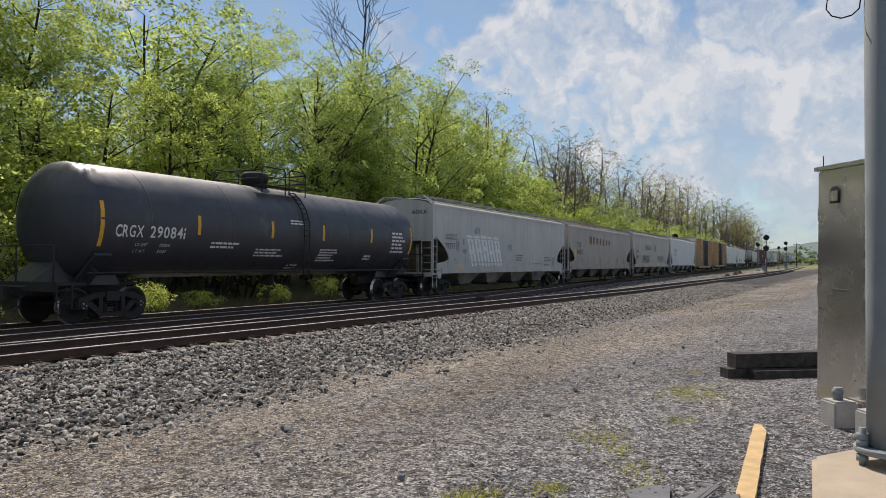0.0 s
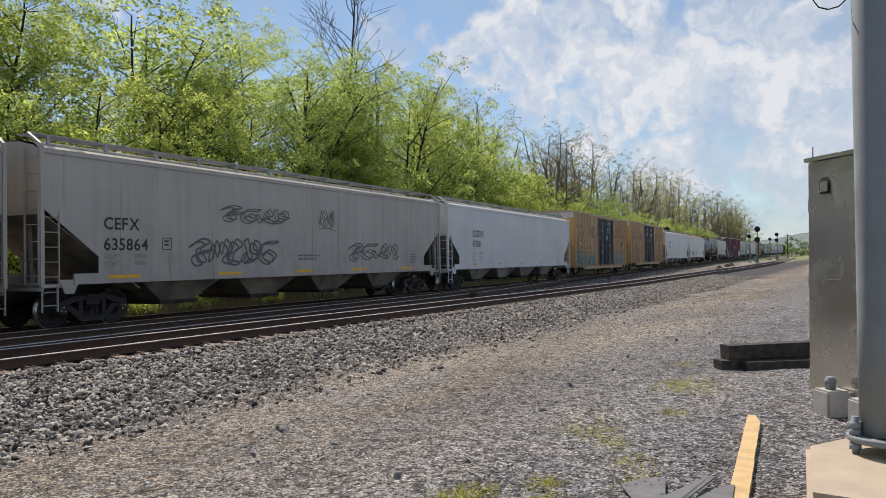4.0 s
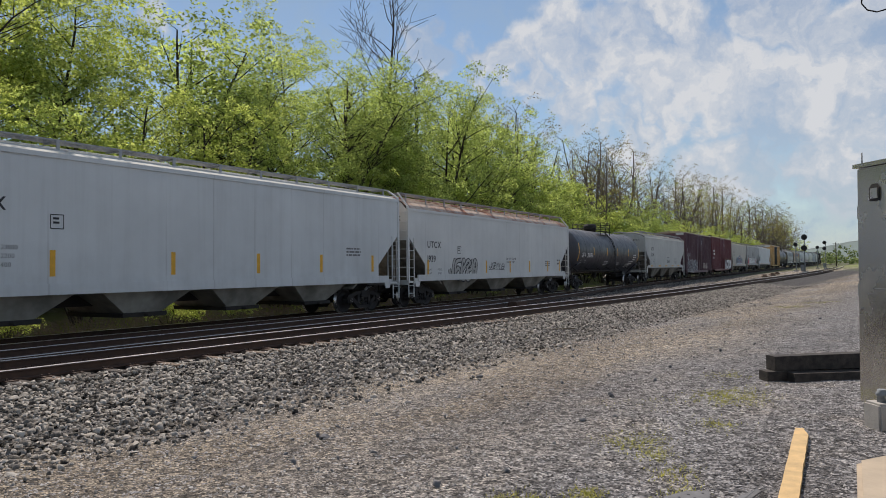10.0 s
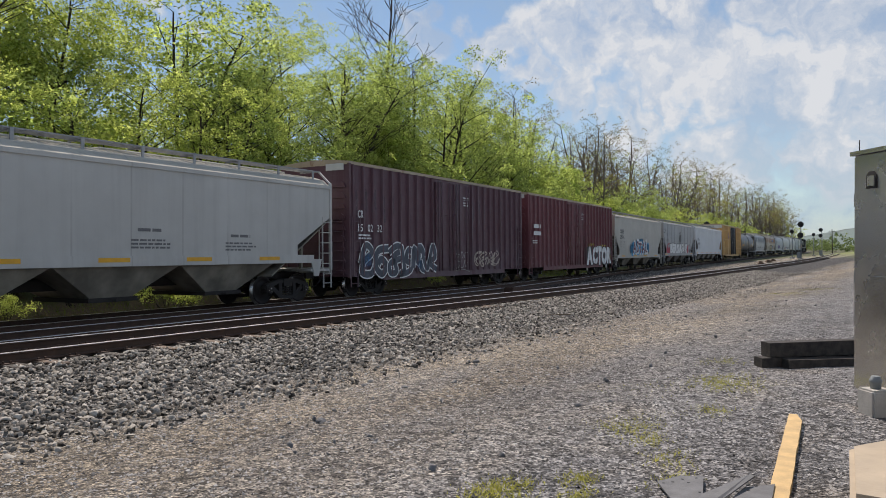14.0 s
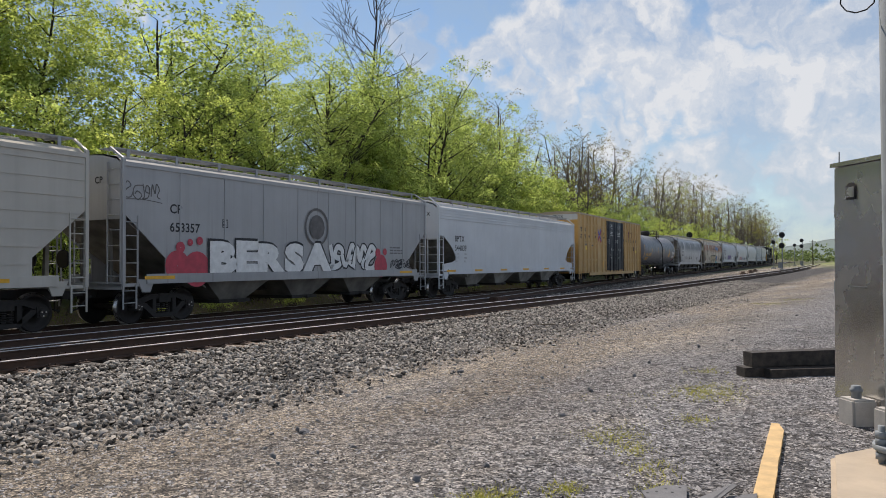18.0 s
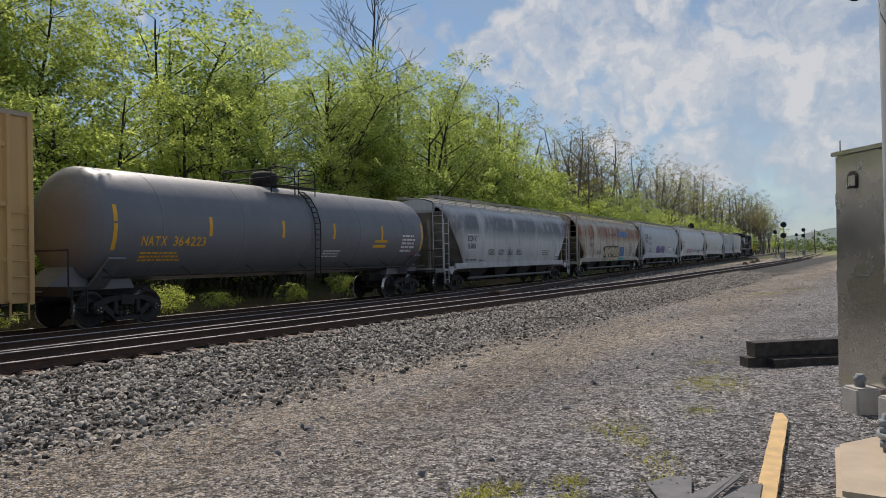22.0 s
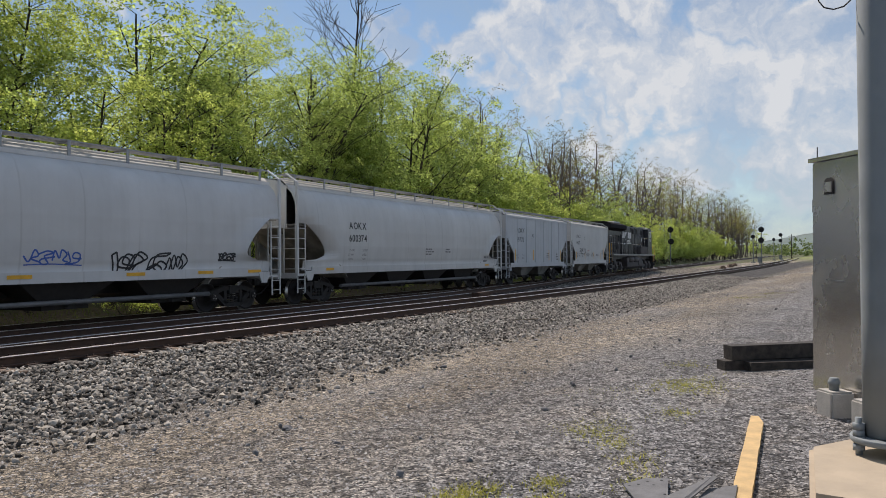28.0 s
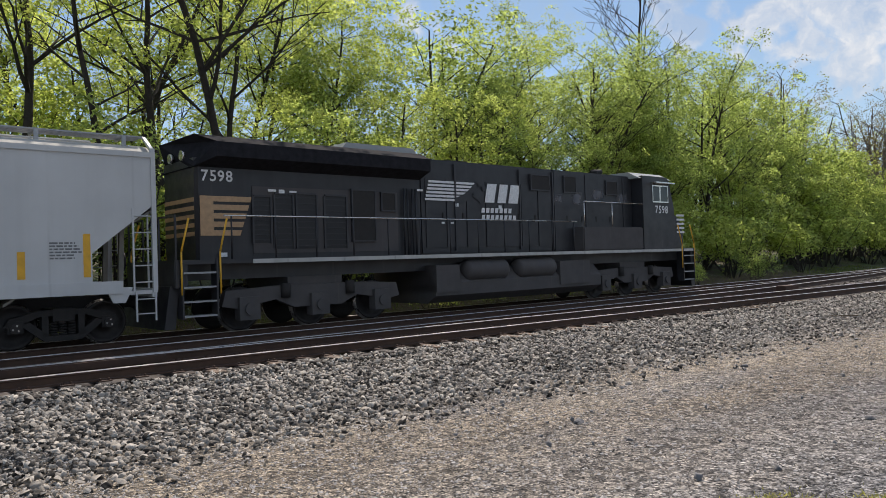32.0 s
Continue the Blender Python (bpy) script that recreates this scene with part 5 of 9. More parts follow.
    for e in (-1, 1):
        bm = bmesh.new()  # upper end wall
        pts = [(-ye + 0.04, cut[1] - 0.15), (ye - 0.04, cut[1] - 0.15), (ye - 0.04, eave), (ye * 0.80, eave + rise * 0.5), (ye * 0.48, eave + rise * 0.82), (0, eave + rise * 0.97), (-ye * 0.48, eave + rise * 0.82), (-ye * 0.80, eave + rise * 0.5), (-ye + 0.04, eave)]
        prism(bm, pts, "x", e * (half - 0.09), e * (half - 0.05))
        part("end_wall", bm, end_colour or colour, car)
        bm = bmesh.new()  # sloping sheet down to the first bay
        line = [(0.10, cut[1] - 0.1), (2.9, 0.95)]
        if scoop:
            line = [(0.10, cut[1] - 0.02), (0.85, cut[1] - 0.06), (inset + 0.3, (cut[0] + cut[1]) / 2 - 0.12), (3.2, 0.95)]
        prism(bm, [(e * (half - d), z) for d, z in line] + [(e * (half - d), z - 0.05) for d, z in line[::-1]], "y", -1.46, 1.46)
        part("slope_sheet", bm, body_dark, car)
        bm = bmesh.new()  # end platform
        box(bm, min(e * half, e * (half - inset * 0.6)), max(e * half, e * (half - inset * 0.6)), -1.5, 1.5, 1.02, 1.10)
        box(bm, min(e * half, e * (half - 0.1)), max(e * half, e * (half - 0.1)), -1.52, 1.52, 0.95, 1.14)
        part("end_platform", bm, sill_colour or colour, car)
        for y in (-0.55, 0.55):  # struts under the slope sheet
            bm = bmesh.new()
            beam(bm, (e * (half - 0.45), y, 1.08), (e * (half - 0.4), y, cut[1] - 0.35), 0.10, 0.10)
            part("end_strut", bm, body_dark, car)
        bm = bmesh.new()
        tube(bm, (e * (half - 0.03), 0.75, 1.75), (e * (half + 0.04), 0.75, 1.75), 0.24, n=18)
        part("hand_brake_wheel", bm, "truck", car)
        for s in (-1, 1):
            if posts:
                bm = bmesh.new()
                box(bm, min(e * half, e * (half - 0.09)), max(e * half, e * (half - 0.09)), s * 1.53 - 0.04, s * 1.53 + 0.04, 1.05, eave + 0.18)
                beam(bm, (e * (half - 0.05), s * 1.53, eave + 0.16), (e * (half - 0.05), s * 1.05, eave + rise + 0.12), 0.07, 0.05)
                part("corner_post", bm, sill_colour or colour, car)
            ladder(car, sill_colour or colour, pose(e * (half - 0.02) - (0.46 if e > 0 else 0), s * 1.535, 1.10), 0.46, 1.75 if posts else 2.3, 5, "side_ladder")
            ladder(car, sill_colour or colour, pose(e * (half + 0.01), s * 1.50 - (0.5 if s > 0 else 0.0), 1.10, 0, 0, 90), 0.5, max(1.6, cut[1] - 1.1) if scoop else eave - 1.0, 5 if scoop else 8, "end_ladder")
            ladder(car, sill_colour or colour, pose(e * (half - 0.04) - (0.40 if e > 0 else 0), s * 1.54, 0.45), 0.40, 0.62, 2, "sill_step")
            bm = bmesh.new()
            x = e * (half - 0.78)
            prism(bm, [(x - 0.28, sill - 0.02), (x + 0.28, sill - 0.02), (x + 0.12, 0.86), (x - 0.12, 0.86)], "y", s * 1.50 - 0.02, s * 1.50 + 0.02)
            part("jacking_pad", bm, sill_colour or colour, car)
    # discharge bays
    span = 2 * (half - 2.75)
    for k in range(bays):
        bm = bmesh.new()
        w = span / bays
        x0 = -span / 2 + k * w
        m = (x0 + x0 + w) / 2
        r0 = [bm.verts.new(p) for p in ((x0 + 0.03, -1.40, 1.30), (x0 + w - 0.03, -1.40, 1.30), (x0 + w - 0.03, 1.40, 1.30), (x0 + 0.03, 1.40, 1.30))]
        d = w * 0.16
        r1 = [bm.verts.new(p) for p in ((m - d, -1.02, 0.52), (m + d, -1.02, 0.52), (m + d, 1.02, 0.52), (m - d, 1.02, 0.52))]
        for i in range(4):
            bm.faces.new((r0[i], r0[(i + 1) % 4], r1[(i + 1) % 4], r1[i]))
        bm.faces.new(r1[::-1])
        bm.faces.new(r0)
        # shade beneath the car is put into the bays' dark colour
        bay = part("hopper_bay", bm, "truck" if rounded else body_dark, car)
        bm = bmesh.new()
        box(bm, m - d - 0.12, m + d + 0.12, -1.12, 1.12, 0.42, 0.53)
        tube(bm, (m, -1.28, 0.47), (m, 1.28, 0.47), 0.05, n=8)
        part("outlet_gate", bm, "truck", bay)
    if rounded:  # air pipe for unloading along the outlets
        for s in (-1, 1):
            bm = bmesh.new()
            tube(bm, (-half + 3.0, s * 1.28, 0.60), (half - 3.0, s * 1.28, 0.60), 0.065, n=10)
            part("unloading_pipe", bm, "pipe", car)
    bm = bmesh.new()
    box(bm, -half + 0.3, half - 0.3, -0.2, 0.2, 0.72, 1.0)
    part("centre_sill", bm, "truck", car)
    running_gear(car, half, 1.75, s0)
    return car, half, side


def roof_of(colour):
    """Roof sheets of a car: its own paint, dusty, a little rusty, and darkened against sun glare."""
    name = colour + "_roof"
    if name not in M:
        c = CAR_COLOUR.get(colour, (0.4, 0.4, 0.4))
        M[name] = paint(name, (c[0] * 0.80 + 0.02, c[1] * 0.77 + 0.015, c[2] * 0.71 + 0.01), 0.6, 0.14, 0.85, dirt=(0.16, 0.14, 0.115))
    return name


DARK_CACHE = {}


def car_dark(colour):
    """The same paint for end sheets and bays: grime, with shade and warm bounce painted in."""
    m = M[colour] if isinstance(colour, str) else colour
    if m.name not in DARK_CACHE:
        n = Nodes(m.name + "_grimy_shaded", 0.85)
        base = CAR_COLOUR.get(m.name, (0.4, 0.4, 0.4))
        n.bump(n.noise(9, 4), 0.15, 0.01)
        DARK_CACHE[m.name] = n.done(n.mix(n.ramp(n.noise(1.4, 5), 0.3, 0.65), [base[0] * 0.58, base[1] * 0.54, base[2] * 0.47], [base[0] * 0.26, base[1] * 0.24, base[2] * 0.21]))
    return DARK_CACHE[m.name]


CAR_COLOUR = {}


def car_paint(name, colour, **k):
    CAR_COLOUR[name] = colour
    M[name] = paint(name, colour, **k)
    return name


# ---------------------------------------------------------------- boxcars


def boxcar(label, a, b, colour, end_colour, height, doors, ribs, rails=(), door_colour="door_blue", floor=0.78, header=True, post=0.075):
    car, half, s0 = start_car("boxcar", label, "rail car", a, b)
    y = 1.50
    for s in (-1, 1):
        bm = bmesh.new()
        box(bm, -half, half, s * y - 0.02, s * y + 0.02, floor, height - 0.14)
        part("side_wall", bm, colour, car)
    for e in (-1, 1):
        bm = bmesh.new()
        box(bm, e * half - 0.03, e * half + 0.03, -y, y, floor, height - 0.55)
        wall = part("end_wall", bm, end_colour, car)
        for k in range(9):
            bm = bmesh.new()
            z = floor + 0.25 + (height - 1.1 - floor) * k / 8
            prism(bm, [(-y + 0.1, z - 0.13), (y - 0.1, z - 0.13), (y - 0.16, z + 0.02), (y - 0.3, z + 0.08), (-y + 0.3, z + 0.08), (-y + 0.16, z + 0.02)], "x", e * (half + 0.028), e * (half + 0.085))
            part("corrugation", bm, end_colour, wall)
        bm = bmesh.new()
        box(bm, e * half - 0.035, e * half + 0.035, -y, y, height - 0.55, height - 0.04)
        part("end_header", bm, "header_white" if header else end_colour, car)
        for s in (-1, 1):
            bm = bmesh.new()
            box(bm, e * half - 0.06, e * half + 0.06, s * (y + 0.03) - 0.05, s * (y + 0.03) + 0.05, floor - 0.05, height - 0.12)
            part("corner_post", bm, colour, car)
            ladder(car, colour, pose(e * (half - 0.06) - (0.5 if e > 0 else 0), s * (y + 0.10), floor + 0.05), 0.5, 2.1, 6, "side_ladder")
            ladder(car, colour, pose(e * (half + 0.08), s * 1.3 - (0.5 if s > 0 else 0), floor + 0.05, 0, 0, 90), 0.5, 2.1, 6, "end_ladder")
            ladder(car, colour, pose(e * (half - 0.06) - (0.42 if e > 0 else 0), s * (y + 0.04), 0.40), 0.42, 0.5, 2, "sill_step")
    bm = bmesh.new()
    prof = [(-y - 0.06, height - 0.16), (-y - 0.06, height - 0.05), (-0.8, height + 0.03), (0, height + 0.06), (0.8, height + 0.03), (y + 0.06, height - 0.05), (y + 0.06, height - 0.16)]
    prism(bm, prof, "x", -half - 0.05, half + 0.05)
    part("roof", bm, "roof_rust", car)
    for s in (-1, 1):
        for x in ribs:
            bm = bmesh.new()
            x *= half
            yy = s * (y + 0.02)
            prism(bm, [(x - post, yy), (x - post * 0.5, yy + s * 0.10), (x + post * 0.5, yy + s * 0.10), (x + post, yy)], "z", floor + 0.03, height - 0.16)
            part("side_post", bm, colour, car)
        for z, x0, x1 in rails:
            bm = bmesh.new()
            box(bm, x0 * half, x1 * half, min(s * (y + 0.02), s * (y + 0.075)), max(s * (y + 0.02), s * (y + 0.075)), z - 0.05, z + 0.05)
            part("side_rail", bm, colour, car)
        bm = bmesh.new()
        box(bm, -half * 0.72, half * 0.72, min(s * (y - 0.01), s * (y + 0.05)), max(s * (y - 0.01), s * (y + 0.05)), floor - 0.18, floor + 0.10)
        part("side_sill", bm, colour, car)
        for d0, d1 in doors:
            bm = bmesh.new()
            ya, yb = s * (y + 0.03), s * (y + 0.10)
            box(bm, d0 + 0.02, d1 - 0.02, min(ya, yb), max(ya, yb), floor + 0.16, height - 0.30)
            d = part("sliding_door", bm, door_colour, car)
            for k in range(5):
                bm = bmesh.new()
                z = floor + 0.55 + (height - 1.55 - floor) * k / 4
                box(bm, d0 + 0.06, d1 - 0.06, min(yb, yb + s * 0.035), max(yb, yb + s * 0.035), z - 0.045, z + 0.045)
                part("door_beam", bm, door_colour, d)
            for u in (0.12, 0.30, 0.72, 0.90):
                bm = bmesh.new()
                x = d0 + (d1 - d0) * u
                tube(bm, (x, yb + s * 0.055, floor + 0.05), (x, yb + s * 0.055, height - 0.28), 0.028, n=8)
                part("locking_bar", bm, door_colour, d)
    bm = bmesh.new()
    box(bm, -half + 0.3, half - 0.3, -0.2, 0.2, 0.66, 0.92)
    box(bm, -half + 0.05, half - 0.05, -1.45, 1.45, floor - 0.02, floor + 0.05)
    part("underframe", bm, "truck", car)
    running_gear(car, half, 2.0, s0)
    return car, half, flat_side(-y - 0.022)


# ---------------------------------------------------------------- tank cars


def tank(label, a, b, colour, z0=2.64, r=1.52):
    car, half, s0 = start_car("tank_car", label, "rail car", a, b)
    cyl = half  # cylinder between the outer stripes
    bm = bmesh.new()
    prof = []
    for k in range(9):
        t = k / 8 * math.pi / 2
        prof.append((-cyl - 0.72 * math.cos(t), max(0.02, r * math.sin(t))))
    n = 12
    prof += [(-cyl + 2 * cyl * k / n, r) for k in range(1, n)]
    prof += [(-p[0], p[1]) for p in prof[8::-1]]
    lathe(bm, prof, 44, "x")
    for v in bm.verts:
        v.co.z += z0
    part("tank_shell", bm, colour, car, smooth=False)
    for k in range(5):
        bm = bmesh.new()
        x = -cyl * 0.8 + cyl * 1.6 * k / 4
        lathe(bm, [(x - 0.03, r + 0.001), (x - 0.012, r + 0.007), (x + 0.012, r + 0.007), (x + 0.03, r + 0.001)], 44, "x")
        for v in bm.verts:
            v.co.z += z0
        part("weld_seam", bm, colour, car)

    def side(z):
        return -math.sqrt(max(0.01, r * r - (z - z0) ** 2))

    # manway, its guard box and the platform
    bm = bmesh.new()
    lathe(bm, [(z0 + r - 0.1, 0.42), (z0 + r + 0.16, 0.42), (z0 + r + 0.18, 0.46), (z0 + r + 0.42, 0.46), (z0 + r + 0.50, 0.36)], 20, "z")
    for v in bm.verts:
        v.co.x -= 0.5
    part("manway_dome", bm, "truck", car)
    bm = bmesh.new()
    for y in (-0.95, 0.95):
        box(bm, -1.4, 1.0, y - 0.2, y + 0.2, z0 + r - 0.06, z0 + r - 0.03)
    part("platform", bm, "truck", car)
    zt = z0 + r
    bars_at = []
    for y in (-1.05, 1.05):
        for xa, xb in ((-1.35, -0.15), (0.05, 0.95)):
            hoop = [(xa, zt - 0.30), (xa, zt + 0.48), (xa + 0.10, zt + 0.58), (xb - 0.10, zt + 0.58), (xb, zt + 0.48), (xb, zt - 0.30)]
            bars_at += [((p[0], y, p[1]), (q[0], y, q[1])) for p, q in zip(hoop, hoop[1:])] + [((xa, y, zt + 0.25), (xb, y, zt + 0.25))]
    bars_at += [((x, -1.05, z), (x, 1.05, z)) for x in (-1.35, 0.95) for z in (zt + 0.48, zt + 0.2)]
    for p0, p1 in bars_at:
        bm = bmesh.new()
        tube(bm, p0, p1, 0.022, n=6)
        part("safety_rail", bm, "truck", car)
    for s in (-1, 1):
        for x in (0.25, 0.55):
            bm = bmesh.new()
            pts = [(x, s * (r * math.sin(t) + 0.07), z0 + (r + 0.07) * math.cos(t)) for t in (0.55, 0.8, 1.1, 1.4, 1.7)] + [(x, s * (r + 0.02), 1.0)]
            for p, q in zip(pts, pts[1:]):
                tube(bm, p, q, 0.022, n=6)
            part("ladder_rail", bm, "truck", car)
        spots = [(s * (r * math.sin(0.55 + k * 0.125) + 0.07), z0 + (r + 0.07) * math.cos(0.55 + k * 0.125)) for k in range(10)]
        for p in spots + [(s * (r + 0.06), z) for z in (2.3, 2.0, 1.7, 1.4, 1.1)]:
            bm = bmesh.new()
            tube(bm, (0.25, *p), (0.55, *p), 0.016, n=6)
            part("rung", bm, "truck", car)
        bm = bmesh.new()
        tube(bm, (-cyl - 0.3, s * 1.42, 1.28), (cyl + 0.3, s * 1.42, 1.28), 0.03, n=6)
        for k in range(7):
            x = -cyl + 2 * cyl * k / 6
            tube(bm, (x, s * 1.42, 1.28), (x, s * 1.05, 1.5), 0.02, n=6)
        part("hand_rail", bm, "truck", car)
    for e in (-1, 1):
        bm = bmesh.new()  # saddle over the truck
        prism(bm, [(e * (half - 1.4), 0.95), (e * (half + 1.3), 0.95), (e * (half + 0.5), 1.55), (e * (half - 1.0), 1.75)], "y", -0.5, 0.5)
        part("saddle", bm, colour, car)
        bm = bmesh.new()
        box(bm, min(e * (half + 0.35), e * (half + 1.25)), max(e * (half + 0.35), e * (half + 1.25)), -1.45, 1.45, 0.98, 1.05)
        box(bm, e * (half + 1.2) - 0.06, e * (half + 1.2) + 0.06, -1.45, 1.45, 0.85, 1.08)
        part("end_platform", bm, "truck", car)
        bm = bmesh.new()
        for y in (-1.4, 0, 1.4):
            tube(bm, (e * (half + 1.2), y, 1.05), (e * (half + 1.2), y, 1.95), 0.022, n=6)
        tube(bm, (e * (half + 1.2), -1.4, 1.95), (e * (half + 1.2), 1.4, 1.95), 0.022, n=6)
        part("end_rail", bm, "truck", car)
        for s in (-1, 1):
            ladder(car, "truck", pose(e * (half + 1.15) - (0.4 if e > 0 else 0), s * 1.45, 0.42), 0.4, 0.6, 2, "sill_step")
            bm = bmesh.new()
            beam(bm, (e * (half - 0.2), s * 0.5, 1.0), (e * (half - 0.2), s * 1.35, 1.75), 0.5, 0.08)
            part("bolster_arm", bm, colour, car)
    for e in (-1, 1):
        bm = bmesh.new()
        box(bm, min(e * (half - 2.2), e * (half + 1.25)), max(e * (half - 2.2), e * (half + 1.25)), -0.2, 0.2, 0.70, 1.0)
        part("stub_sill", bm, "truck", car)
    for i, x in enumerate((-0.995, -0.58, -0.17, 0.185, 0.59, 0.995)):
        bm = bmesh.new()
        zs = (2.35, 2.62, 2.9) if 0 < i < 5 else (1.95, 2.2, 2.5, 2.85, 3.1)
        w = 0.06
        prev = None
        for z in zs:
            cur = [bm.verts.new((x * cyl + d, side(z) - 0.008, z)) for d in (-w, w)]
            if prev:
                bm.faces.new((prev[0], prev[1], cur[1], cur[0]))
            prev = cur
        part("reflector_stripe", bm, "yellow", car)
    bm = bmesh.new()
    tube(bm, (0.3, 0, 0.75), (0.3, 0, z0 - r + 0.05), 0.16, n=12)
    part("bottom_outlet", bm, "truck", car)
    running_gear(car, half + 1.2, 1.9, s0)
    return car, half, side


def reflectors(car, xs, z, side, w=0.22, h=0.09):
    for x in xs:
        bm = bmesh.new()
        patch(bm, x - w, x + w, z - h / 2, z + h / 2, side, 0.004)
        part("reflector", bm, "yellow", car)


def uprights(car, xs, z0, z1, side, w=0.07):
    for x in xs:
        bm = bmesh.new()
        patch(bm, x - w, x + w, z0, z1, side, 0.005)
        part("reflector", bm, "yellow", car)

# ---------------------------------------------------------------- things beside the lot


def steel_cabinet():
    turn = -145.3
    t = thing("relay_cabinet", "tall bare aluminium signal cabinet on concrete piers", "cabinet", m=pose(9.03, 0.31, 0.0, 0, 0, turn) @ pose(0, 0, 0, 0, 1.3, 0))
    w, d, z0, z1 = 1.107, 0.75, 0.03, 2.58
    bm = bmesh.new()
    box(bm, -w / 2, w / 2, 0, d, z0, z1)
    bmesh.ops.bevel(bm, geom=bm.edges[:], offset=0.012, segments=2, affect="EDGES")
    part("body", bm, "aluminium", t)
    bm = bmesh.new()
    prism(bm, [(-w / 2 - 0.03, z1 + 0.005), (w / 2 + 0.03, z1 + 0.005), (w / 2 + 0.03, z1 + 0.05), (-w / 2 - 0.03, z1 + 0.05)], "y", -0.03, d + 0.03)
    part("roof_cap", bm, "aluminium", t)
    bm = bmesh.new()  # hooded vent near the upper corner
    ax, az = -w / 2 + 0.33, 2.30
    prism(bm, [(ax - 0.085, az - 0.09), (ax + 0.085, az - 0.09), (ax + 0.085, az + 0.05), (ax + 0.04, az + 0.09), (ax - 0.04, az + 0.09), (ax - 0.085, az + 0.05)], "y", -0.014, -0.002)
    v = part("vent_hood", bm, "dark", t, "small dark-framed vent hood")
    bm = bmesh.new()
    box(bm, ax - 0.062, ax + 0.062, -0.02, -0.014, az - 0.065, az + 0.045)
    part("vent_plate", bm, "aluminium", v)
    for z in (2.1, 1.25):
        bm = bmesh.new()
        box(bm, -w / 2 - 0.035, -w / 2 - 0.001, 0.02, 0.10, z - 0.07, z + 0.07)
        part("hinge", bm, "galvanised", t)
    bm = bmesh.new()
    for k in range(12):
        tube(bm, (-w / 2 - 0.02, 0.04, 1.45 + k * 0.05), (-w / 2 - 0.02, 0.04, 1.48 + k * 0.05), 0.012, n=6)
    part("hinge_rod", bm, "galvanised", t)
    bm = bmesh.new()
    tube(bm, (-w / 2 + 0.02, 0.05, z1), (-w / 2 + 0.02, 0.05, z1 + 0.18), 0.006, n=6)
    part("antenna", bm, "black", t)
    bm = bmesh.new()
    for k in range(10):
        a0, a1 = k / 10 * 4.4, (k + 1) / 10 * 4.4
        tube(bm, (-w / 2 - 0.03 - 0.07 * math.sin(a0), 0.12, 1.12 + 0.13 * math.cos(a0)), (-w / 2 - 0.03 - 0.07 * math.sin(a1), 0.12, 1.12 + 0.13 * math.cos(a1)), 0.012, n=6)
    part("cable_loop", bm, "black", t)
    bm = bmesh.new()
    for x in (-0.28, 0.02):
        tube(bm, (x, -0.004, 1.28), (x, 0.0, 1.28), 0.008, n=6)
    box(bm, -0.28, 0.02, -0.003, 0.0, 1.278, 1.282)
    part("seam_plate", bm, "galvanised", t)
    for i, (x, y) in enumerate(((-w / 2 + 0.64, -0.15), (w / 2 + 0.12, -0.15), (-w / 2 + 0.19, d + 0.13), (w / 2 - 0.2, d + 0.13))):
        p = thing("concrete_pier", "square grey concrete pier with an anchor bolt", "pier", "cabinet piers", pose(9.03, 0.31, 0.0, 0, 0, turn) @ pose(x, y, 0))
        bm = bmesh.new()
        box(bm, -0.14, 0.14, -0.12, 0.14, -0.4, 0.14)
        bmesh.ops.bevel(bm, geom=bm.edges[:], offset=0.02, segments=2, affect="EDGES")
        part("block", bm, "concrete_grey", p)
        bm = bmesh.new()
        lathe(bm, [(0.13, 0.05), (0.20, 0.05), (0.205, 0.06), (0.235, 0.06), (0.25, 0.045), (0.27, 0.045)], 6, "z")
        part("anchor_bolt", bm, "galvanised", p)


def signal_post():
    f = thing("mast_foundation", "pale chamfered concrete foundation block", "foundation")
    bm = bmesh.new()
    prism(bm, [(5.90, 0.42), (4.72, 0.335), (4.60, -0.95), (6.45, -0.95), (6.38, 0.13)], "z", -0.5, 0.205)
    bmesh.ops.bevel(bm, geom=[e for e in bm.edges if all(v.co.z > 0 for v in e.verts)], offset=0.03, segments=2, affect="EDGES")
    part("block", bm, "concrete", f)
    t = thing("steel_mast", "thick galvanised steel mast bolted to a concrete block", "mast", m=pose(5.88, -0.085, 0.205))
    bm = bmesh.new()
    lathe(bm, [(0.13, 0.171), (0.9, 0.170), (8.0, 0.160), (8.02, 0.10)], 16, "z")
    part("shaft", bm, "galvanised", t)
    bm = bmesh.new()
    lathe(bm, [(0.085, 0.245), (0.09, 0.25), (0.12, 0.25), (0.125, 0.245)], 28, "z")
    part("base_plate", bm, "galvanised", t)
    for k in range(4):
        a = k * math.tau / 4 + math.radians(112)
        x, y = 0.208 * math.cos(a), 0.208 * math.sin(a)
        bm = bmesh.new()
        tube(bm, (x, y, -0.01), (x, y, 0.25), 0.022, n=8)
        for z in (0.03, 0.125, 0.17):
            lathe_at(bm, x, y, z, 0.042, 0.042)
        part("anchor_bolt", bm, "galvanised", t)
    bm = bmesh.new()  # loose loop of cable high on the mast
    pts = [(0.02, 0.29 + 0.11 * math.sin(a), 3.16 + 0.10 * math.cos(a)) for a in (4.2, 3.6, 3.0, 2.4, 1.8, 1.2)]
    pts = [(-0.05, 0.17, 3.25)] + pts + [(0.0, 0.22, 3.4)]
    for p, q in zip(pts, pts[1:]):
        tube(bm, p, q, 0.005, n=6)
    part("cable_loop", bm, "black", t)


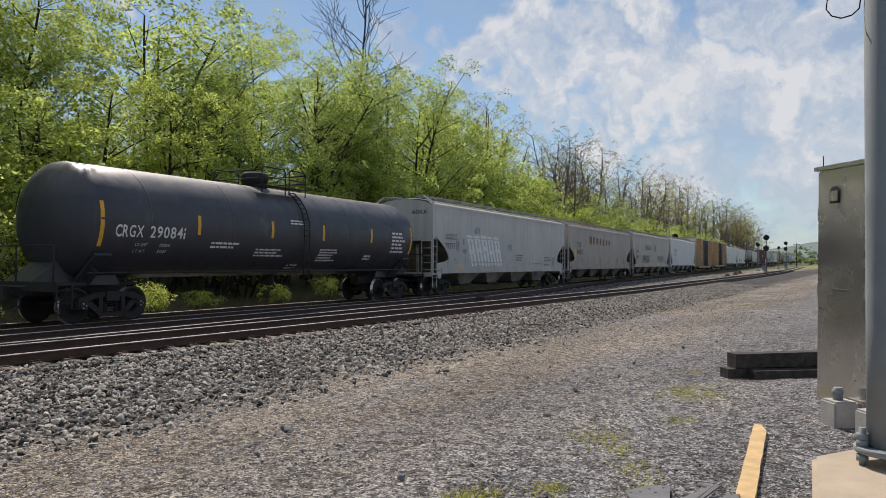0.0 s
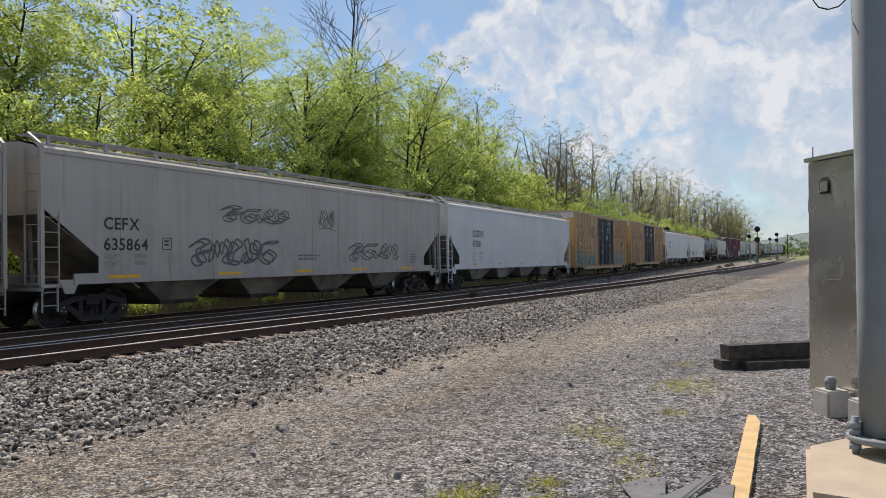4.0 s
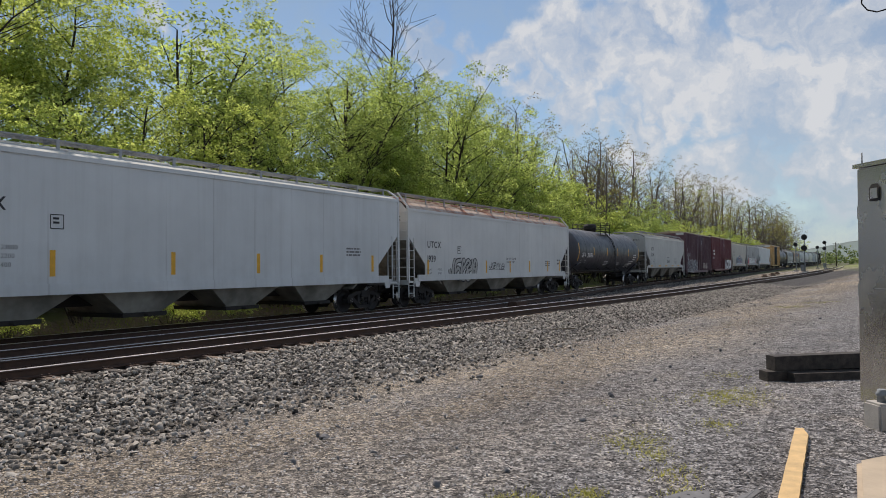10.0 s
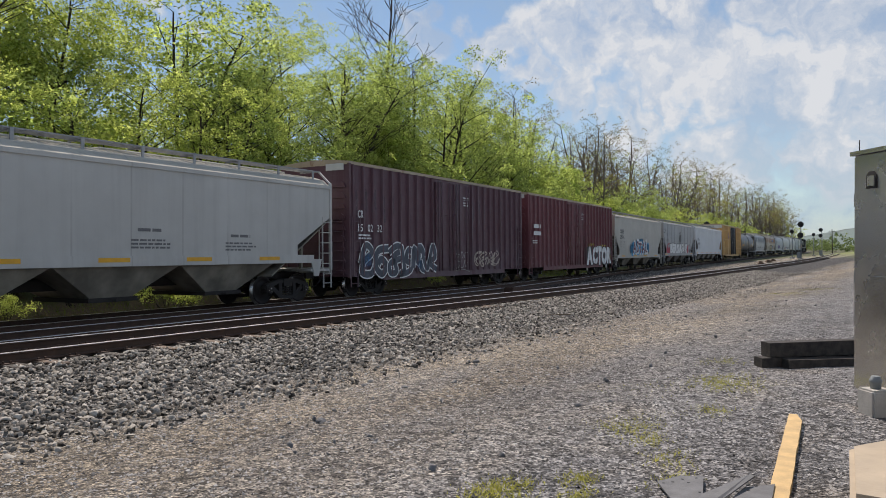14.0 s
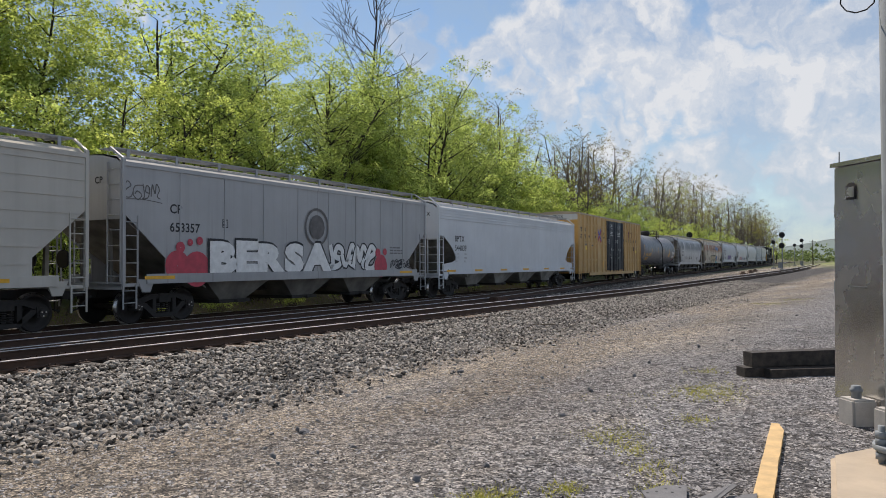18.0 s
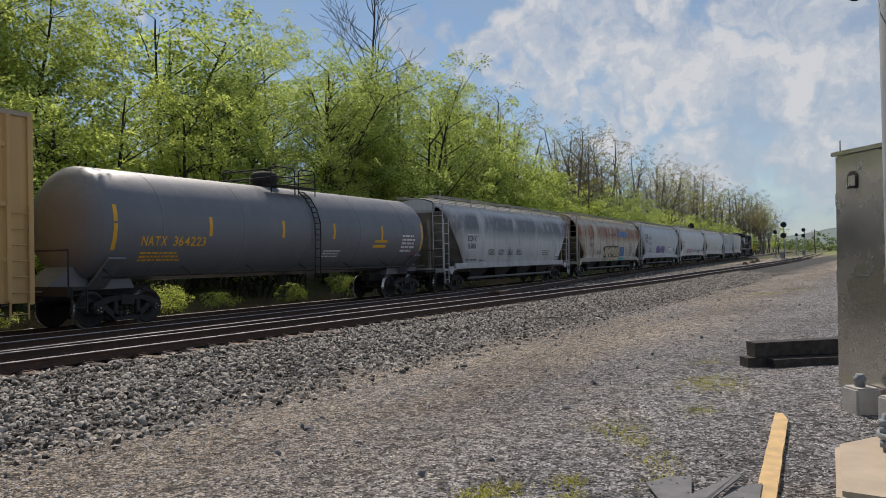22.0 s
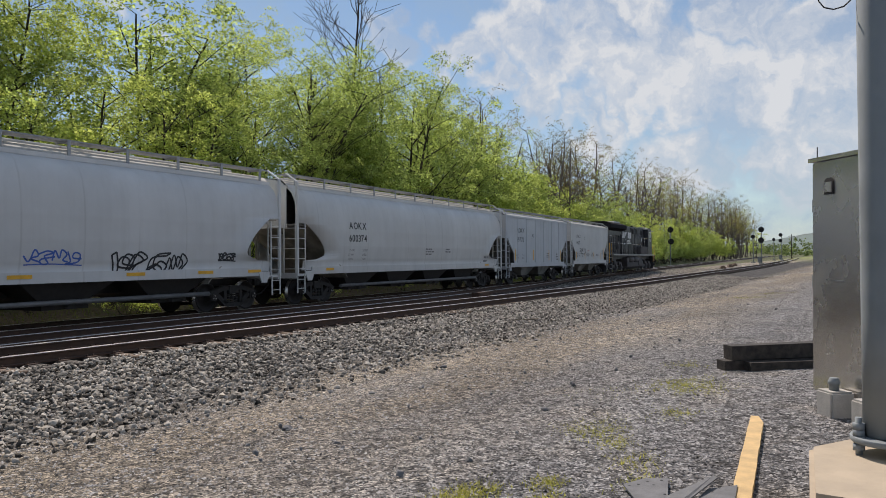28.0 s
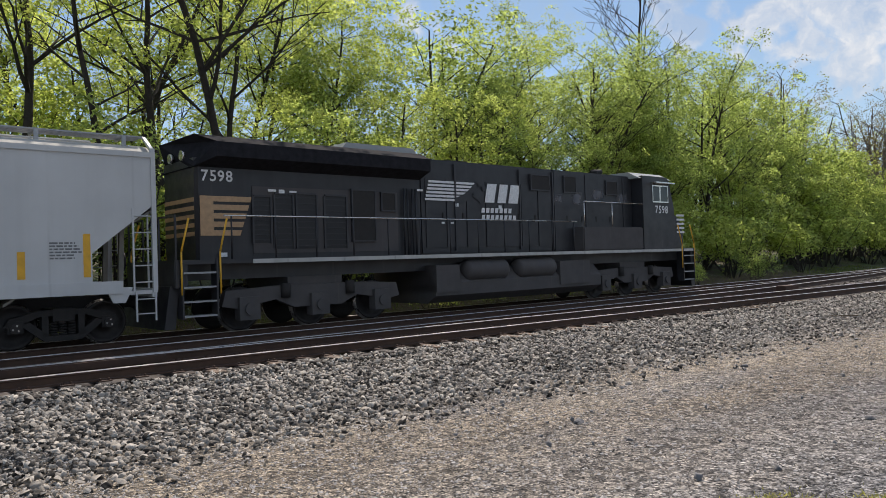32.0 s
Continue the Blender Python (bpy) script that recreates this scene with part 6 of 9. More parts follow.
def lathe_at(bm, x, y, z, r, h):
    n = len(bm.verts)
    lathe(bm, [(z, r), (z + h, r)], 6, "z")
    bm.verts.ensure_lookup_table()
    for v in bm.verts[n:]:
        v.co.x += x
        v.co.y += y


def timbers():
    d = math.degrees(math.atan2(-0.80, 0.60))
    for i, (x, y, z, length, tilt) in enumerate(((11.86, 2.02, -0.19, 2.5, 0.0), (11.88, 1.66, -0.195, 2.5, 0.0), (11.96, 1.93, 0.025, 2.4, -0.6))):
        bm = bmesh.new()
        box(bm, 0, length, -0.12, 0.12, 0, 0.21)
        bmesh.ops.subdivide_edges(bm, edges=bm.edges[:], cuts=3, use_grid_fill=True)
        for v in bm.verts:
            v.co += Vector((0, noise.noise(v.co * 3 + Vector((i, 0, 0))) * 0.012, noise.noise(v.co * 4) * 0.010))
        ob = finish("railway_sleeper", bm, "timber")
        ob.matrix_basis = pose(x, y, z - 0.02, 0, tilt, d + i * 0.7)
        tagged(ob, "old black tarred sleeper stacked on the gravel", "sleeper", "stacked sleepers")


def yellow_board():
    t = thing("painted_board", "chipped yellow painted board lying in the gravel", "board")
    bm = bmesh.new()
    a, b = Vector((8.34, 1.065)), Vector((5.56, 0.82))
    d = (b - a).normalized()
    n = Vector((-d.y, d.x))
    r = random.Random(4)
    steps = 40
    left, right = [], []
    for k in range(steps + 1):
        p = a + d * (4.2 * k / steps)
        z = ground_z(p.x, p.y) + 0.035
        left.append((p + n * (0.066 - 0.014 * max(0.0, noise.noise((k * 0.9, 3.3, 0)) + 0.05) + (0.018 if k < 3 else 0.0) * (k - 3)), z))
        right.append((p - n * (0.066 + r.uniform(-0.002, 0.002)), z))
    top = [[bm.verts.new((q.x, q.y, z)) for q, z in row] for row in (left, right)]
    low = [[bm.verts.new((q.x, q.y, z - 0.09)) for q, z in row] for row in (left, right)]
    for k in range(steps):
        bm.faces.new((top[0][k], top[1][k], top[1][k + 1], top[0][k + 1]))
        bm.faces.new((top[1][k], low[1][k], low[1][k + 1], top[1][k + 1]))
        bm.faces.new((top[0][k + 1], low[0][k + 1], low[0][k], top[0][k]))
    bm.faces.new((top[0][0], low[0][0], low[1][0], top[1][0]))
    part("plank", bm, "stripe", t)


def steel_plates():
    """Three drilled steel plates that lie over one another, two of them with a rusty lug."""
    g = ground_z(5.2, 1.2) + 0.03
    plan = (([(5.38, 1.60), (5.60, 1.50), (5.68, 1.35), (5.16, 1.23), (4.70, 1.17), (4.66, 1.30), (5.01, 1.39)], 0.0, 0.0, ((5.52, 1.46), (5.60, 1.38), (5.42, 1.50), (5.36, 1.55), (5.46, 1.40), (5.28, 1.28)), (4.89, 1.33, 25)),
            ([(5.16, 1.235), (5.69, 1.03), (5.66, 0.995), (5.05, 1.11), (4.62, 1.06), (4.60, 1.20), (4.84, 1.24)], 0.022, 0.055, ((4.98, 1.18), (5.02, 1.15)), None),
            ([(5.05, 1.075), (5.52, 1.04), (5.71, 0.87), (5.36, 0.835), (4.92, 0.88), (4.55, 0.93), (4.60, 1.05)], 0.008, 0.0, ((5.58, 0.97), (5.46, 1.00), (5.30, 0.93), (5.18, 1.01)), (5.03, 1.0, -20)))
    for pts, z, tip, holes, lug in plan:
        t = thing("steel_plate", "drilled dark grey steel plate lying on the gravel", "plate", "scattered plates")
        bm = bmesh.new()
        prism(bm, pts, "z", g + z, g + z + 0.010)
        for v in bm.verts:
            v.co.z += tip * max(0.0, v.co.x - 5.0)
        part("sheet", bm, "slate", t)
        # no openings are cut: black discs give the dark of the holes
        for x, y in holes:
            bm = bmesh.new()
            h = g + z + tip * max(0.0, x - 5.0)
            tube(bm, (x, y, h + 0.005), (x, y, h + 0.0125), 0.010, n=10)
            part("dark_hole_disc", bm, "black", t)
        if lug:
            bm = bmesh.new()
            box(bm, -0.10, 0.05, -0.025, 0.025, 0.0, 0.05)
            bmesh.ops.bevel(bm, geom=bm.edges[:], offset=0.02, segments=3, affect="EDGES")
            bmesh.ops.transform(bm, matrix=pose(lug[0], lug[1], g + z + 0.010, 0, 0, lug[2]), verts=bm.verts[:])
            part("lug", bm, "rust", t, "rusty orange-brown lug")


def debris():
    r = random.Random(9)
    for i, (x, y) in enumerate(((7.9, 8.2), (8.6, 6.1), (11.5, 6.6), (17.2, 7.8), (6.3, 5.6), (24.0, 9.3))):
        bm = bmesh.new()
        bmesh.ops.create_icosphere(bm, subdivisions=2, radius=0.055)
        for v in bm.verts:
            v.co *= 1 + 0.7 * noise.noise(v.co * 14 + Vector((i * 3.0, 0, 0)))
            v.co.z = v.co.z * 0.6 + 0.015
        ob = finish("clod", bm, "slate")
        ob.matrix_basis = pose(x, y, ground_z(x, y) - 0.005, 0, 0, i * 50)
        tagged(ob, "dark lump lying on the gravel lot", "debris", "debris on the lot")
    bm = bmesh.new()
    beam(bm, (0, 0, 0.02), (0.75, -0.18, 0.03), 0.04, 0.03)
    ob = finish("stick", bm, "brush")
    ob.matrix_basis = pose(21.5, 9.8, ground_z(21.5, 9.8), 0, 0, -40)
    tagged(ob, "thin brown stick lying on the ballast edge", "stick")


def grass_tufts():
    r = np.random.RandomState(12)
    spots = [(7.2, 2.4, 0.45, 420), (6.7, 2.05, 0.25, 150), (10.2, 2.1, 0.7, 420), (12.0, 2.6, 0.5, 150), (4.75, 2.55, 0.35, 420), (5.3, 2.15, 0.2, 140), (35.0, 4.9, 1.6, 500), (39, 4.0, 1.6, 300), (6.2, 1.75, 0.3, 120), (8.2, 1.9, 0.4, 150), (4.9, 2.0, 0.2, 100), (9.0, 3.0, 0.8, 120), (5.6, 1.55, 0.25, 110)]
    verts, faces = [], []
    for x, y, s, n in spots:
        for _ in range(n * 3 // 2):
            a = x + r.normal(0, s * 0.55)
            b = y + r.normal(0, s * 0.35)
            z = ground_z(a, b)
            h, w = r.uniform(0.010, 0.034), r.uniform(0.003, 0.007)
            t = r.uniform(0, math.tau)
            dx, dy = math.cos(t) * w, math.sin(t) * w
            lx, ly = r.uniform(-0.04, 0.04), r.uniform(-0.04, 0.04)
            k = len(verts)
            verts += [(a - dx, b - dy, z - 0.01), (a + dx, b + dy, z - 0.01), (a + lx + dx * 0.4, b + ly + dy * 0.4, z + h)]
            faces.append((k, k + 1, k + 2))
    tagged(new("grass_tufts", mesh_from("grass_tufts", verts, faces, "grass")), "thin yellow-green grass coming up through the gravel", "grass", kind="stuff")
    # grass and weeds on the far side of the train's track
    verts, faces = [], []
    for _ in range(12000):
        a = -6 + 75 * r.uniform() ** 1.4
        b = train_y(a) + 2.6 + 4.6 * r.uniform()
        z = ground_z(a, b)
        h, w = r.uniform(0.06, 0.26), r.uniform(0.010, 0.025)
        t = r.uniform(0, math.tau)
        dx, dy = math.cos(t) * w, math.sin(t) * w
        lx, ly = r.uniform(-0.15, 0.15), r.uniform(-0.15, 0.15)
        k = len(verts)
        verts += [(a - dx, b - dy, z - 0.03), (a + dx, b + dy, z - 0.03), (a + lx, b + ly, z + h)]
        faces.append((k, k + 1, k + 2))
    tagged(new("verge_grass", mesh_from("verge_grass", verts, faces, "verge")), "sunlit grass and weeds on the verge behind the train", "grass", kind="stuff")
    verts, faces = [], []
    for _ in range(17000):
        a = -6 + 60 * r.uniform()
        b = train_y(a) + 3.4 + 3.6 * r.uniform()
        z = ground_z(a, b)
        t, l = r.uniform(0, math.tau), r.uniform(0.3, 1.0)
        h = r.uniform(0.02, 0.5)
        k = len(verts)
        verts += [(a, b, z), (a + 0.012, b, z + 0.012), (a + math.cos(t) * l, b + math.sin(t) * l, z + h)]
        faces.append((k, k + 1, k + 2))
    tagged(new("dead_brush", mesh_from("dead_brush", verts, faces, "brush")), "dry brown stalks and brush on the verge", "brush", kind="stuff")


def signal_head(parent, x, y, z, r, towards):
    """A round black target with a hooded lamp."""
    d = Vector(towards).normalized()
    bm = bmesh.new()
    p = Vector((x, y, z))
    tube(bm, p, p + d * 0.06, r, n=22)
    part("target", bm, "black", parent)
    bm = bmesh.new()
    tube(bm, p + d * 0.06, p + d * 0.40, r * 0.33, n=14, caps=False)
    tube(bm, p - d * 0.30, p, r * 0.45, n=14)
    part("hood", bm, "black", parent)


def signals():
    plan = (("railway_signal", "tall silver signal mast with black round heads", 134, 16.1, 6.3, ((0.0, 5.75, 0.46), (0.05, 4.0, 0.46)), False),
            ("railway_signal", "thin signal mast with one black head", 151, 19.6, 5.6, ((0.0, 4.9, 0.36),), False),
            ("railway_signal", "distant signal mast with two black heads", 189, 18.4, 6.2, ((0.2, 5.9, 0.42), (0.25, 4.6, 0.42)), False),
            ("railway_signal", "distant signal mast with one black head", 192, 20.4, 5.2, ((0.0, 4.9, 0.36),), False),
            ("ladder_signal", "lattice-laddered signal mast beside the trees", 124, 28.6, 6.6, ((-0.1, 6.0, 0.48), (-0.15, 4.1, 0.48)), True))
    for name, label, x, y, h, heads, ladders in plan:
        base = ground_z(x, y)
        t = thing(name, label, "signal", "trackside signals", pose(x, y, base))
        bm = bmesh.new()
        tube(bm, (0, 0, -0.3), (0, 0, h), 0.09, n=10)
        part("mast", bm, "galvanised", t)
        bm = bmesh.new()
        box(bm, -0.4, 0.4, -0.4, 0.4, -0.3, 0.25)
        part("base", bm, "concrete_grey", t)
        for dy, z, r in heads:
            signal_head(t, -0.2, dy, z, r, (-1, -0.12, 0))
        if ladders:
            ladder(t, "aluminium", pose(0.0, 0.35, 0.2, 0, 0, 90), 0.5, h - 0.4, 16)
            bm = bmesh.new()
            for z in (4.0, 5.4):
                box(bm, -0.3, 0.3, 0.1, 0.9, z, z + 0.04)
                for yy in (0.1, 0.9):
                    beam(bm, (-0.3, yy, z), (-0.3, yy, z + 1.0), 0.04)
                beam(bm, (-0.3, 0.1, z + 1.0), (-0.3, 0.9, z + 1.0), 0.04)
            part("work_platform", bm, "aluminium", t)
        elif len(heads) > 1:
            bm = bmesh.new()
            box(bm, -0.3, 0.3, 0.1, 0.6, 0.3, 1.3)
            part("relay_box", bm, "galvanised", t)
    t = thing("utility_pole", "bare wooden pole at the far junction", "pole", m=pose(229, 19.8, ground_z(229, 19.8)))
    bm = bmesh.new()
    tube(bm, (0, 0, -0.5), (0, 0, 6.8), 0.14, 0.10, n=8)
    part("shaft", bm, "bark", t)
    bm = bmesh.new()
    beam(bm, (0, -0.8, 6.3), (0, 0.8, 6.3), 0.12)
    part("cross_arm", bm, "bark", t)
    # stacked rails and spare sleepers on the island between the tracks
    for x, y, l in ((112, 17.6, 5.0), (121, 18.4, 4.0), (100, 16.6, 3.0)):
        bm = bmesh.new()
        box(bm, -l / 2, l / 2, -0.3, 0.3, 0, 0.2)
        box(bm, -l / 3, l / 4, -0.2, 0.2, 0.2, 0.36)
        ob = finish("sleeper_stack", bm, "sleeper_new")
        ob.matrix_basis = pose(x, y, ground_z(x, y) + 0.02, 0, 0, 12)
        tagged(ob, "low pile of old sleepers between the tracks", "debris", "piles between the tracks")


def distance():
    # wooded ridge across the valley
    verts, faces = [], []
    n, m = 90, 6
    for i in range(n + 1):
        az = math.radians(-34 + 52 * i / n)
        deg = math.degrees(az)
        top = 62 * math.exp(-(((deg + 1) / 9.5) ** 2)) + 20 * math.exp(-(((deg + 22) / 12) ** 2)) + 4 + 3 * noise.noise((deg * 0.5, 0, 0)) + 1.5 * noise.noise((deg * 2, 1, 0))
        for j in range(m + 1):
            f = j / m
            r = 1250 + 500 * f
            verts.append((r * math.cos(az), r * math.sin(az), -3 + top * math.sin(f * math.pi / 2)))
    for i in range(n):
        for j in range(m):
            k = i * (m + 1) + j
            faces.append((k, k + m + 1, k + m + 2, k + 1))
    tagged(new("backdrop_ridge", mesh_from("backdrop_ridge", verts, faces, "hill")), "hazy wooded ridge across the valley", "hill", kind="structure")
    r = np.random.RandomState(8)
    c = []
    for _ in range(420):
        x, y = r.uniform(380, 640), r.uniform(-260, 90)
        h = r.uniform(4, 9)
        for _ in range(5):
            c.append((x + r.normal(0, 2.0), y + r.normal(0, 2.5), 1.5 + h * r.uniform(0.2, 1.0)))
    me = leaves_mesh("far_woods", c, 9, (1.4, 1.4, 1.1), (0.5, 1.2), "leaf_far", 3)
    tagged(new("far_woods", me), "pale green tree line across the far meadow", "trees", kind="stuff")


M["leaf_far"] = leaf_material("leaf_far", (0.10, 0.135, 0.075), (0.17, 0.205, 0.11))
steel_cabinet()
signal_post()
timbers()
yellow_board()
steel_plates()
debris()
grass_tufts()
signals()
distance()

# ---------------------------------------------------------------- the cars, from the front of the shot to the rear engine
M["door_blue"] = paint("door_blue", (0.020, 0.025, 0.040), 0.35)
M["header_white"] = paint("header_white", (0.62, 0.62, 0.60), 0.3)
M["roof_rust"] = paint("roof_rust", (0.45, 0.36, 0.26), 0.4, 0.25)
M["teal"] = plain("teal_spray", (0.05, 0.30, 0.33), 0.6, 0, 0.25, 5)
M["orange_spray"] = plain("faded_orange_spray", (0.42, 0.17, 0.06), 0.7, 0, 0.35, 4)
M["white_spray"] = plain("white_spray", (0.75, 0.76, 0.76), 0.6, 0, 0.12, 5)
M["red_spray"] = plain("red_spray", (0.45, 0.06, 0.09), 0.6, 0, 0.2, 5)
M["violet_spray"] = plain("violet_spray", (0.16, 0.11, 0.30), 0.6, 0, 0.3, 5)
M["cyan_spray"] = plain("cyan_spray", (0.06, 0.35, 0.62), 0.6, 0, 0.2, 5)
M["blue_patch"] = plain("blue_overpaint", (0.08, 0.17, 0.36), 0.6, 0, 0.3, 3)
M["slate_spray"] = plain("slate_spray", (0.085, 0.095, 0.12), 0.6, 0, 0.4, 4)
M["pale_spray"] = plain("pale_tan_spray", (0.50, 0.42, 0.36), 0.6, 0, 0.3, 4)
M["beige_spray"] = plain("beige_spray", (0.50, 0.42, 0.27), 0.6, 0, 0.3, 3)
M["grey_spray"] = plain("pencil_grey_spray", (0.13, 0.125, 0.125), 0.7, 0, 0.3, 5)
M["wine_spray"] = plain("wine_spray", (0.13, 0.02, 0.06), 0.6, 0, 0.3, 5)


def small_print(car, spots, side, material="ink", seed=1):
    """Groups of unreadable stencils, each a part: (x, z, width, rows, height)."""
    for i, (x, z, w, rows, h) in enumerate(spots):
        bm = bmesh.new()
        bars(bm, x, z, w, rows, h, side, seed * 31 + i)
        p = part("stencil_block", bm, "stencil" if material == "ink" else material, car)
        p["kind"] = "stuff"


def data_lines(car, x, z, side, material="ink", rows=(("LD LMT", "223800"), ("LT WT", "62200"), ("CU FT", "5400")), h=0.10, gap=0.19, col=0.95):
    bm = bmesh.new()
    for i, (a, b) in enumerate(rows):
        write(bm, a, x, z - i * gap, h, side)
        write(bm, b, x + col, z - i * gap, h, side)
    part("weight_stencil", bm, "stencil" if material == "ink" else material, car)


def mark(car, top, number, x, z, side, h=0.34, gap=0.52, material="ink"):
    lettering(car, [(top, x, z, h, side, {"weight": "b"})], material, "reporting_mark")
    lettering(car, [(number, x, z - gap, h, side, {"weight": "b"})], material, "car_number")


def frame_box(car, x, z, side, s=0.16, material="ink"):
    bm = bmesh.new()
    stroke(bm, [(x - s, z - s), (x + s, z - s)], 0.02, side)
    stroke(bm, [(x + s, z - s), (x + s, z + s)], 0.02, side)
    stroke(bm, [(x + s, z + s), (x - s, z + s)], 0.02, side)
    stroke(bm, [(x - s, z + s), (x - s, z - s)], 0.02, side)
    bars(bm, x - s * 0.6, z + s * 0.3, s * 1.2, 2, 0.05, side, 3)
    part("plate_box", bm, material, car)


def build_train():
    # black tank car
    # paler upper band: dust, plus sun on the top put into the colour
    car_paint("tank_black", (0.046, 0.047, 0.058), rust=0.2, wear_or_lit_colour=(0.17, 0.158, 0.15), zone=(3.45, 4.6), grime=0.5, rough=0.42, dirt=(0.09, 0.085, 0.08))
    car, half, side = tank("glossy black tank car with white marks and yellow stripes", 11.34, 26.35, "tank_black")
    for row in [("CRGX", -7.4, 2.22, 0.30, side, {"weight": "b", "width": 0.92}), ("290841", -6.3, 2.22, 0.30, side, {"weight": "b", "width": 1.28})]:
        lettering(car, [row], "white", "reporting_mark")
    data_lines(car, -6.7, 1.98, side, "white", (("LD LMT", "200800"), ("LT WT", "84500")), 0.08, 0.17, 0.8)
    small_print(car, [(-4.0, 2.1, 1.2, 2, 0.06), (-2.0, 1.95, 1.5, 3, 0.05), (1.4, 2.0, 1.2, 5, 0.05), (0.0, 1.45, 0.7, 2, 0.05), (6.2, 2.75, 1.1, 6, 0.08), (-0.4, 2.95, 0.9, 2, 0.05), (4.4, 1.8, 0.5, 2, 0.06)], side, "white", 2)
    # grey hopper with white graffiti
    car_paint("grey_hopper", (0.53, 0.53, 0.51), grime=0.7)
    car, half, side = hopper("light grey covered hopper with white graffiti lettering", 28.1, 47.16, "grey_hopper", bays=4, eave=4.2, inset=1.75, cut=(1.55, 2.75), scoop=True, bands=3)
    mark(car, "AOKX", "79270", -8.6, 2.70, side, 0.27, 0.44)
    data_lines(car, -8.6, 1.68, side, rows=(("LD LMT", "217000"), ("LT WT", "69000")), h=0.08, gap=0.16)
    frame_box(car, -6.55, 2.62, side, 0.11)
    end_text(car, "AOKX", half, -0.95, 3.85)
    smears(car, [(-7.6, -6.9, 1.9, 2.9), (-6.9, -6.0, 1.9, 2.4), (-5.6, -4.2, 2.9, 3.6), (-0.9, 0.2, 2.0, 2.9)], worn("pale_blue_worn", (0.26, 0.38, 0.50), 0.42, 2.0, True), side, "sprayed_patch", "thin pale blue spray", 0.004)
    for k in range(5):
        x = -6.1 + 0.86 * k
        bm = bmesh.new()
        for u in (0.0, 0.42):
            patch(bm, x + u + 0.55, x + u + 0.80, 1.42 + 0.04 * (k % 2), 2.9 + 0.06 * (k % 3), side, 0.007 + 0.001 * (u > 0), slant=-0.62)
        patch(bm, x - 0.02, x + 0.55, 2.72 + 0.05 * (k % 2), 2.98, side, 0.010, slant=-0.08)
        patch(bm, x + 0.2, x + 0.75, 2.05 + 0.1 * (k % 3), 2.25 + 0.1 * (k % 3), side, 0.011, slant=-0.06)
        part("graffiti_letter", bm, "white_spray", car, "white slanted graffiti letter")
    lettering(car, [("DO NOT HAMMER ON CAR", 3.3, 1.52, 0.10, side)], "ink", "warning_stencil")
    small_print(car, [(0.6, 2.0, 1.3, 3, 0.07), (5.6, 1.9, 1.4, 4, 0.08), (7.2, 1.9, 0.6, 5, 0.06)], side, "ink", 5)
    reflectors(car, [-7, -3.5, 0, 3.5, 7.2], 1.33, flat_side(-1.563))
    # dirty hopper with faded orange graffiti
    car_paint("tilx_grey", (0.385, 0.352, 0.32), grime=0.95, rust=0.12)
    car, half, side = hopper("grimy grey covered hopper with faded orange graffiti", 47.82, 67.25, "tilx_grey", roof=car_paint("tilx_roof", (0.42, 0.31, 0.23), grime=0.6, rust=0.6), bays=4, eave=4.09, rise=0.43, inset=1.75, cut=(1.6, 2.7), scoop=True, end_colour=car_paint("stained_end", (0.44, 0.39, 0.32), grime=0.8, rust=0.1))
    mark(car, "TILX", "648332", -half + 2.35, 2.72, side)
    data_lines(car, -half + 2.3, 1.85, side)
    smears(car, [(-4.75 + 1.02 * k, -3.5 - 0.05 * k + 1.02 * k, 2.65 + 0.05 * (k % 2) + 0.03 * k, 3.9 - 0.05 * k) for k in range(7)], worn("orange_worn", (0.33, 0.14, 0.06), 0.80, 2.6, True), side, "graffiti", "faded orange graffiti")
    small_print(car, [(4.2, 1.9, 1.2, 3, 0.07), (6.8, 1.8, 0.8, 3, 0.07)], side, "ink", 6)
    uprights(car, [-half + 1.95], 1.75, 2.6, side, 0.16)
    uprights(car, [-2.3, 0.4, 2.9, 5.6], 1.55, 1.98, side, 0.13)
    # warm grey hopper
    car_paint("cefx_grey", (0.43, 0.405, 0.375), grime=0.7)
    car, half, side = hopper("warm grey covered hopper with black outlined graffiti", 68.0, 87.6, "cefx_grey", bays=4, eave=4.2, inset=1.6, end_dark=True)
    mark(car, "CEFX", "635864", -8.5, 2.45, side, 0.30, 0.53)
    data_lines(car, -8.5, 1.72, side, rows=(("LD LMT", "219300"), ("LT WT", "66700")))
    bubbles(car, -5.5, -1.8, 1.45, 2.35, 5, "grey_spray", side, 12, None, 0.06, label="black outline graffiti")
    bubbles(car, 2.6, 6.2, 1.55, 2.35, 4, "grey_spray", side, 14, None, 0.045)
    bubbles(car, -4.2, -1.2, 2.75, 3.35, 4, "grey_spray", side, 15, None, 0.04)
    tag(car, 0.6, 1.6, 2.8, 3.4, "grey_spray", side, 3)
    small_print(car, [(-0.6, 1.75, 1.3, 2, 0.06), (7.4, 1.8, 0.6, 4, 0.06)], side, "ink", 8)
    frame_box(car, -6.45, 2.1, side)
    reflectors(car, [-7.9, -4.0, -0.3, 3.2, 7.0], 1.24, flat_side(-1.563), 0.5)
    # white hopper
    car_paint("white_hopper", (0.62, 0.64, 0.665), grime=0.25)
    car, half, side = hopper("clean white covered hopper with a grey sill", 88.4, 108.1, "white_hopper", bays=4, eave=4.2)
    mark(car, "CGDX", "6086", -half + 3.0, 2.75, side)
    data_lines(car, -half + 3.0, 1.85, side)
    reflectors(car, [-7, -3.5, 0, 3.5, 7.2], 1.33, flat_side(-1.563))
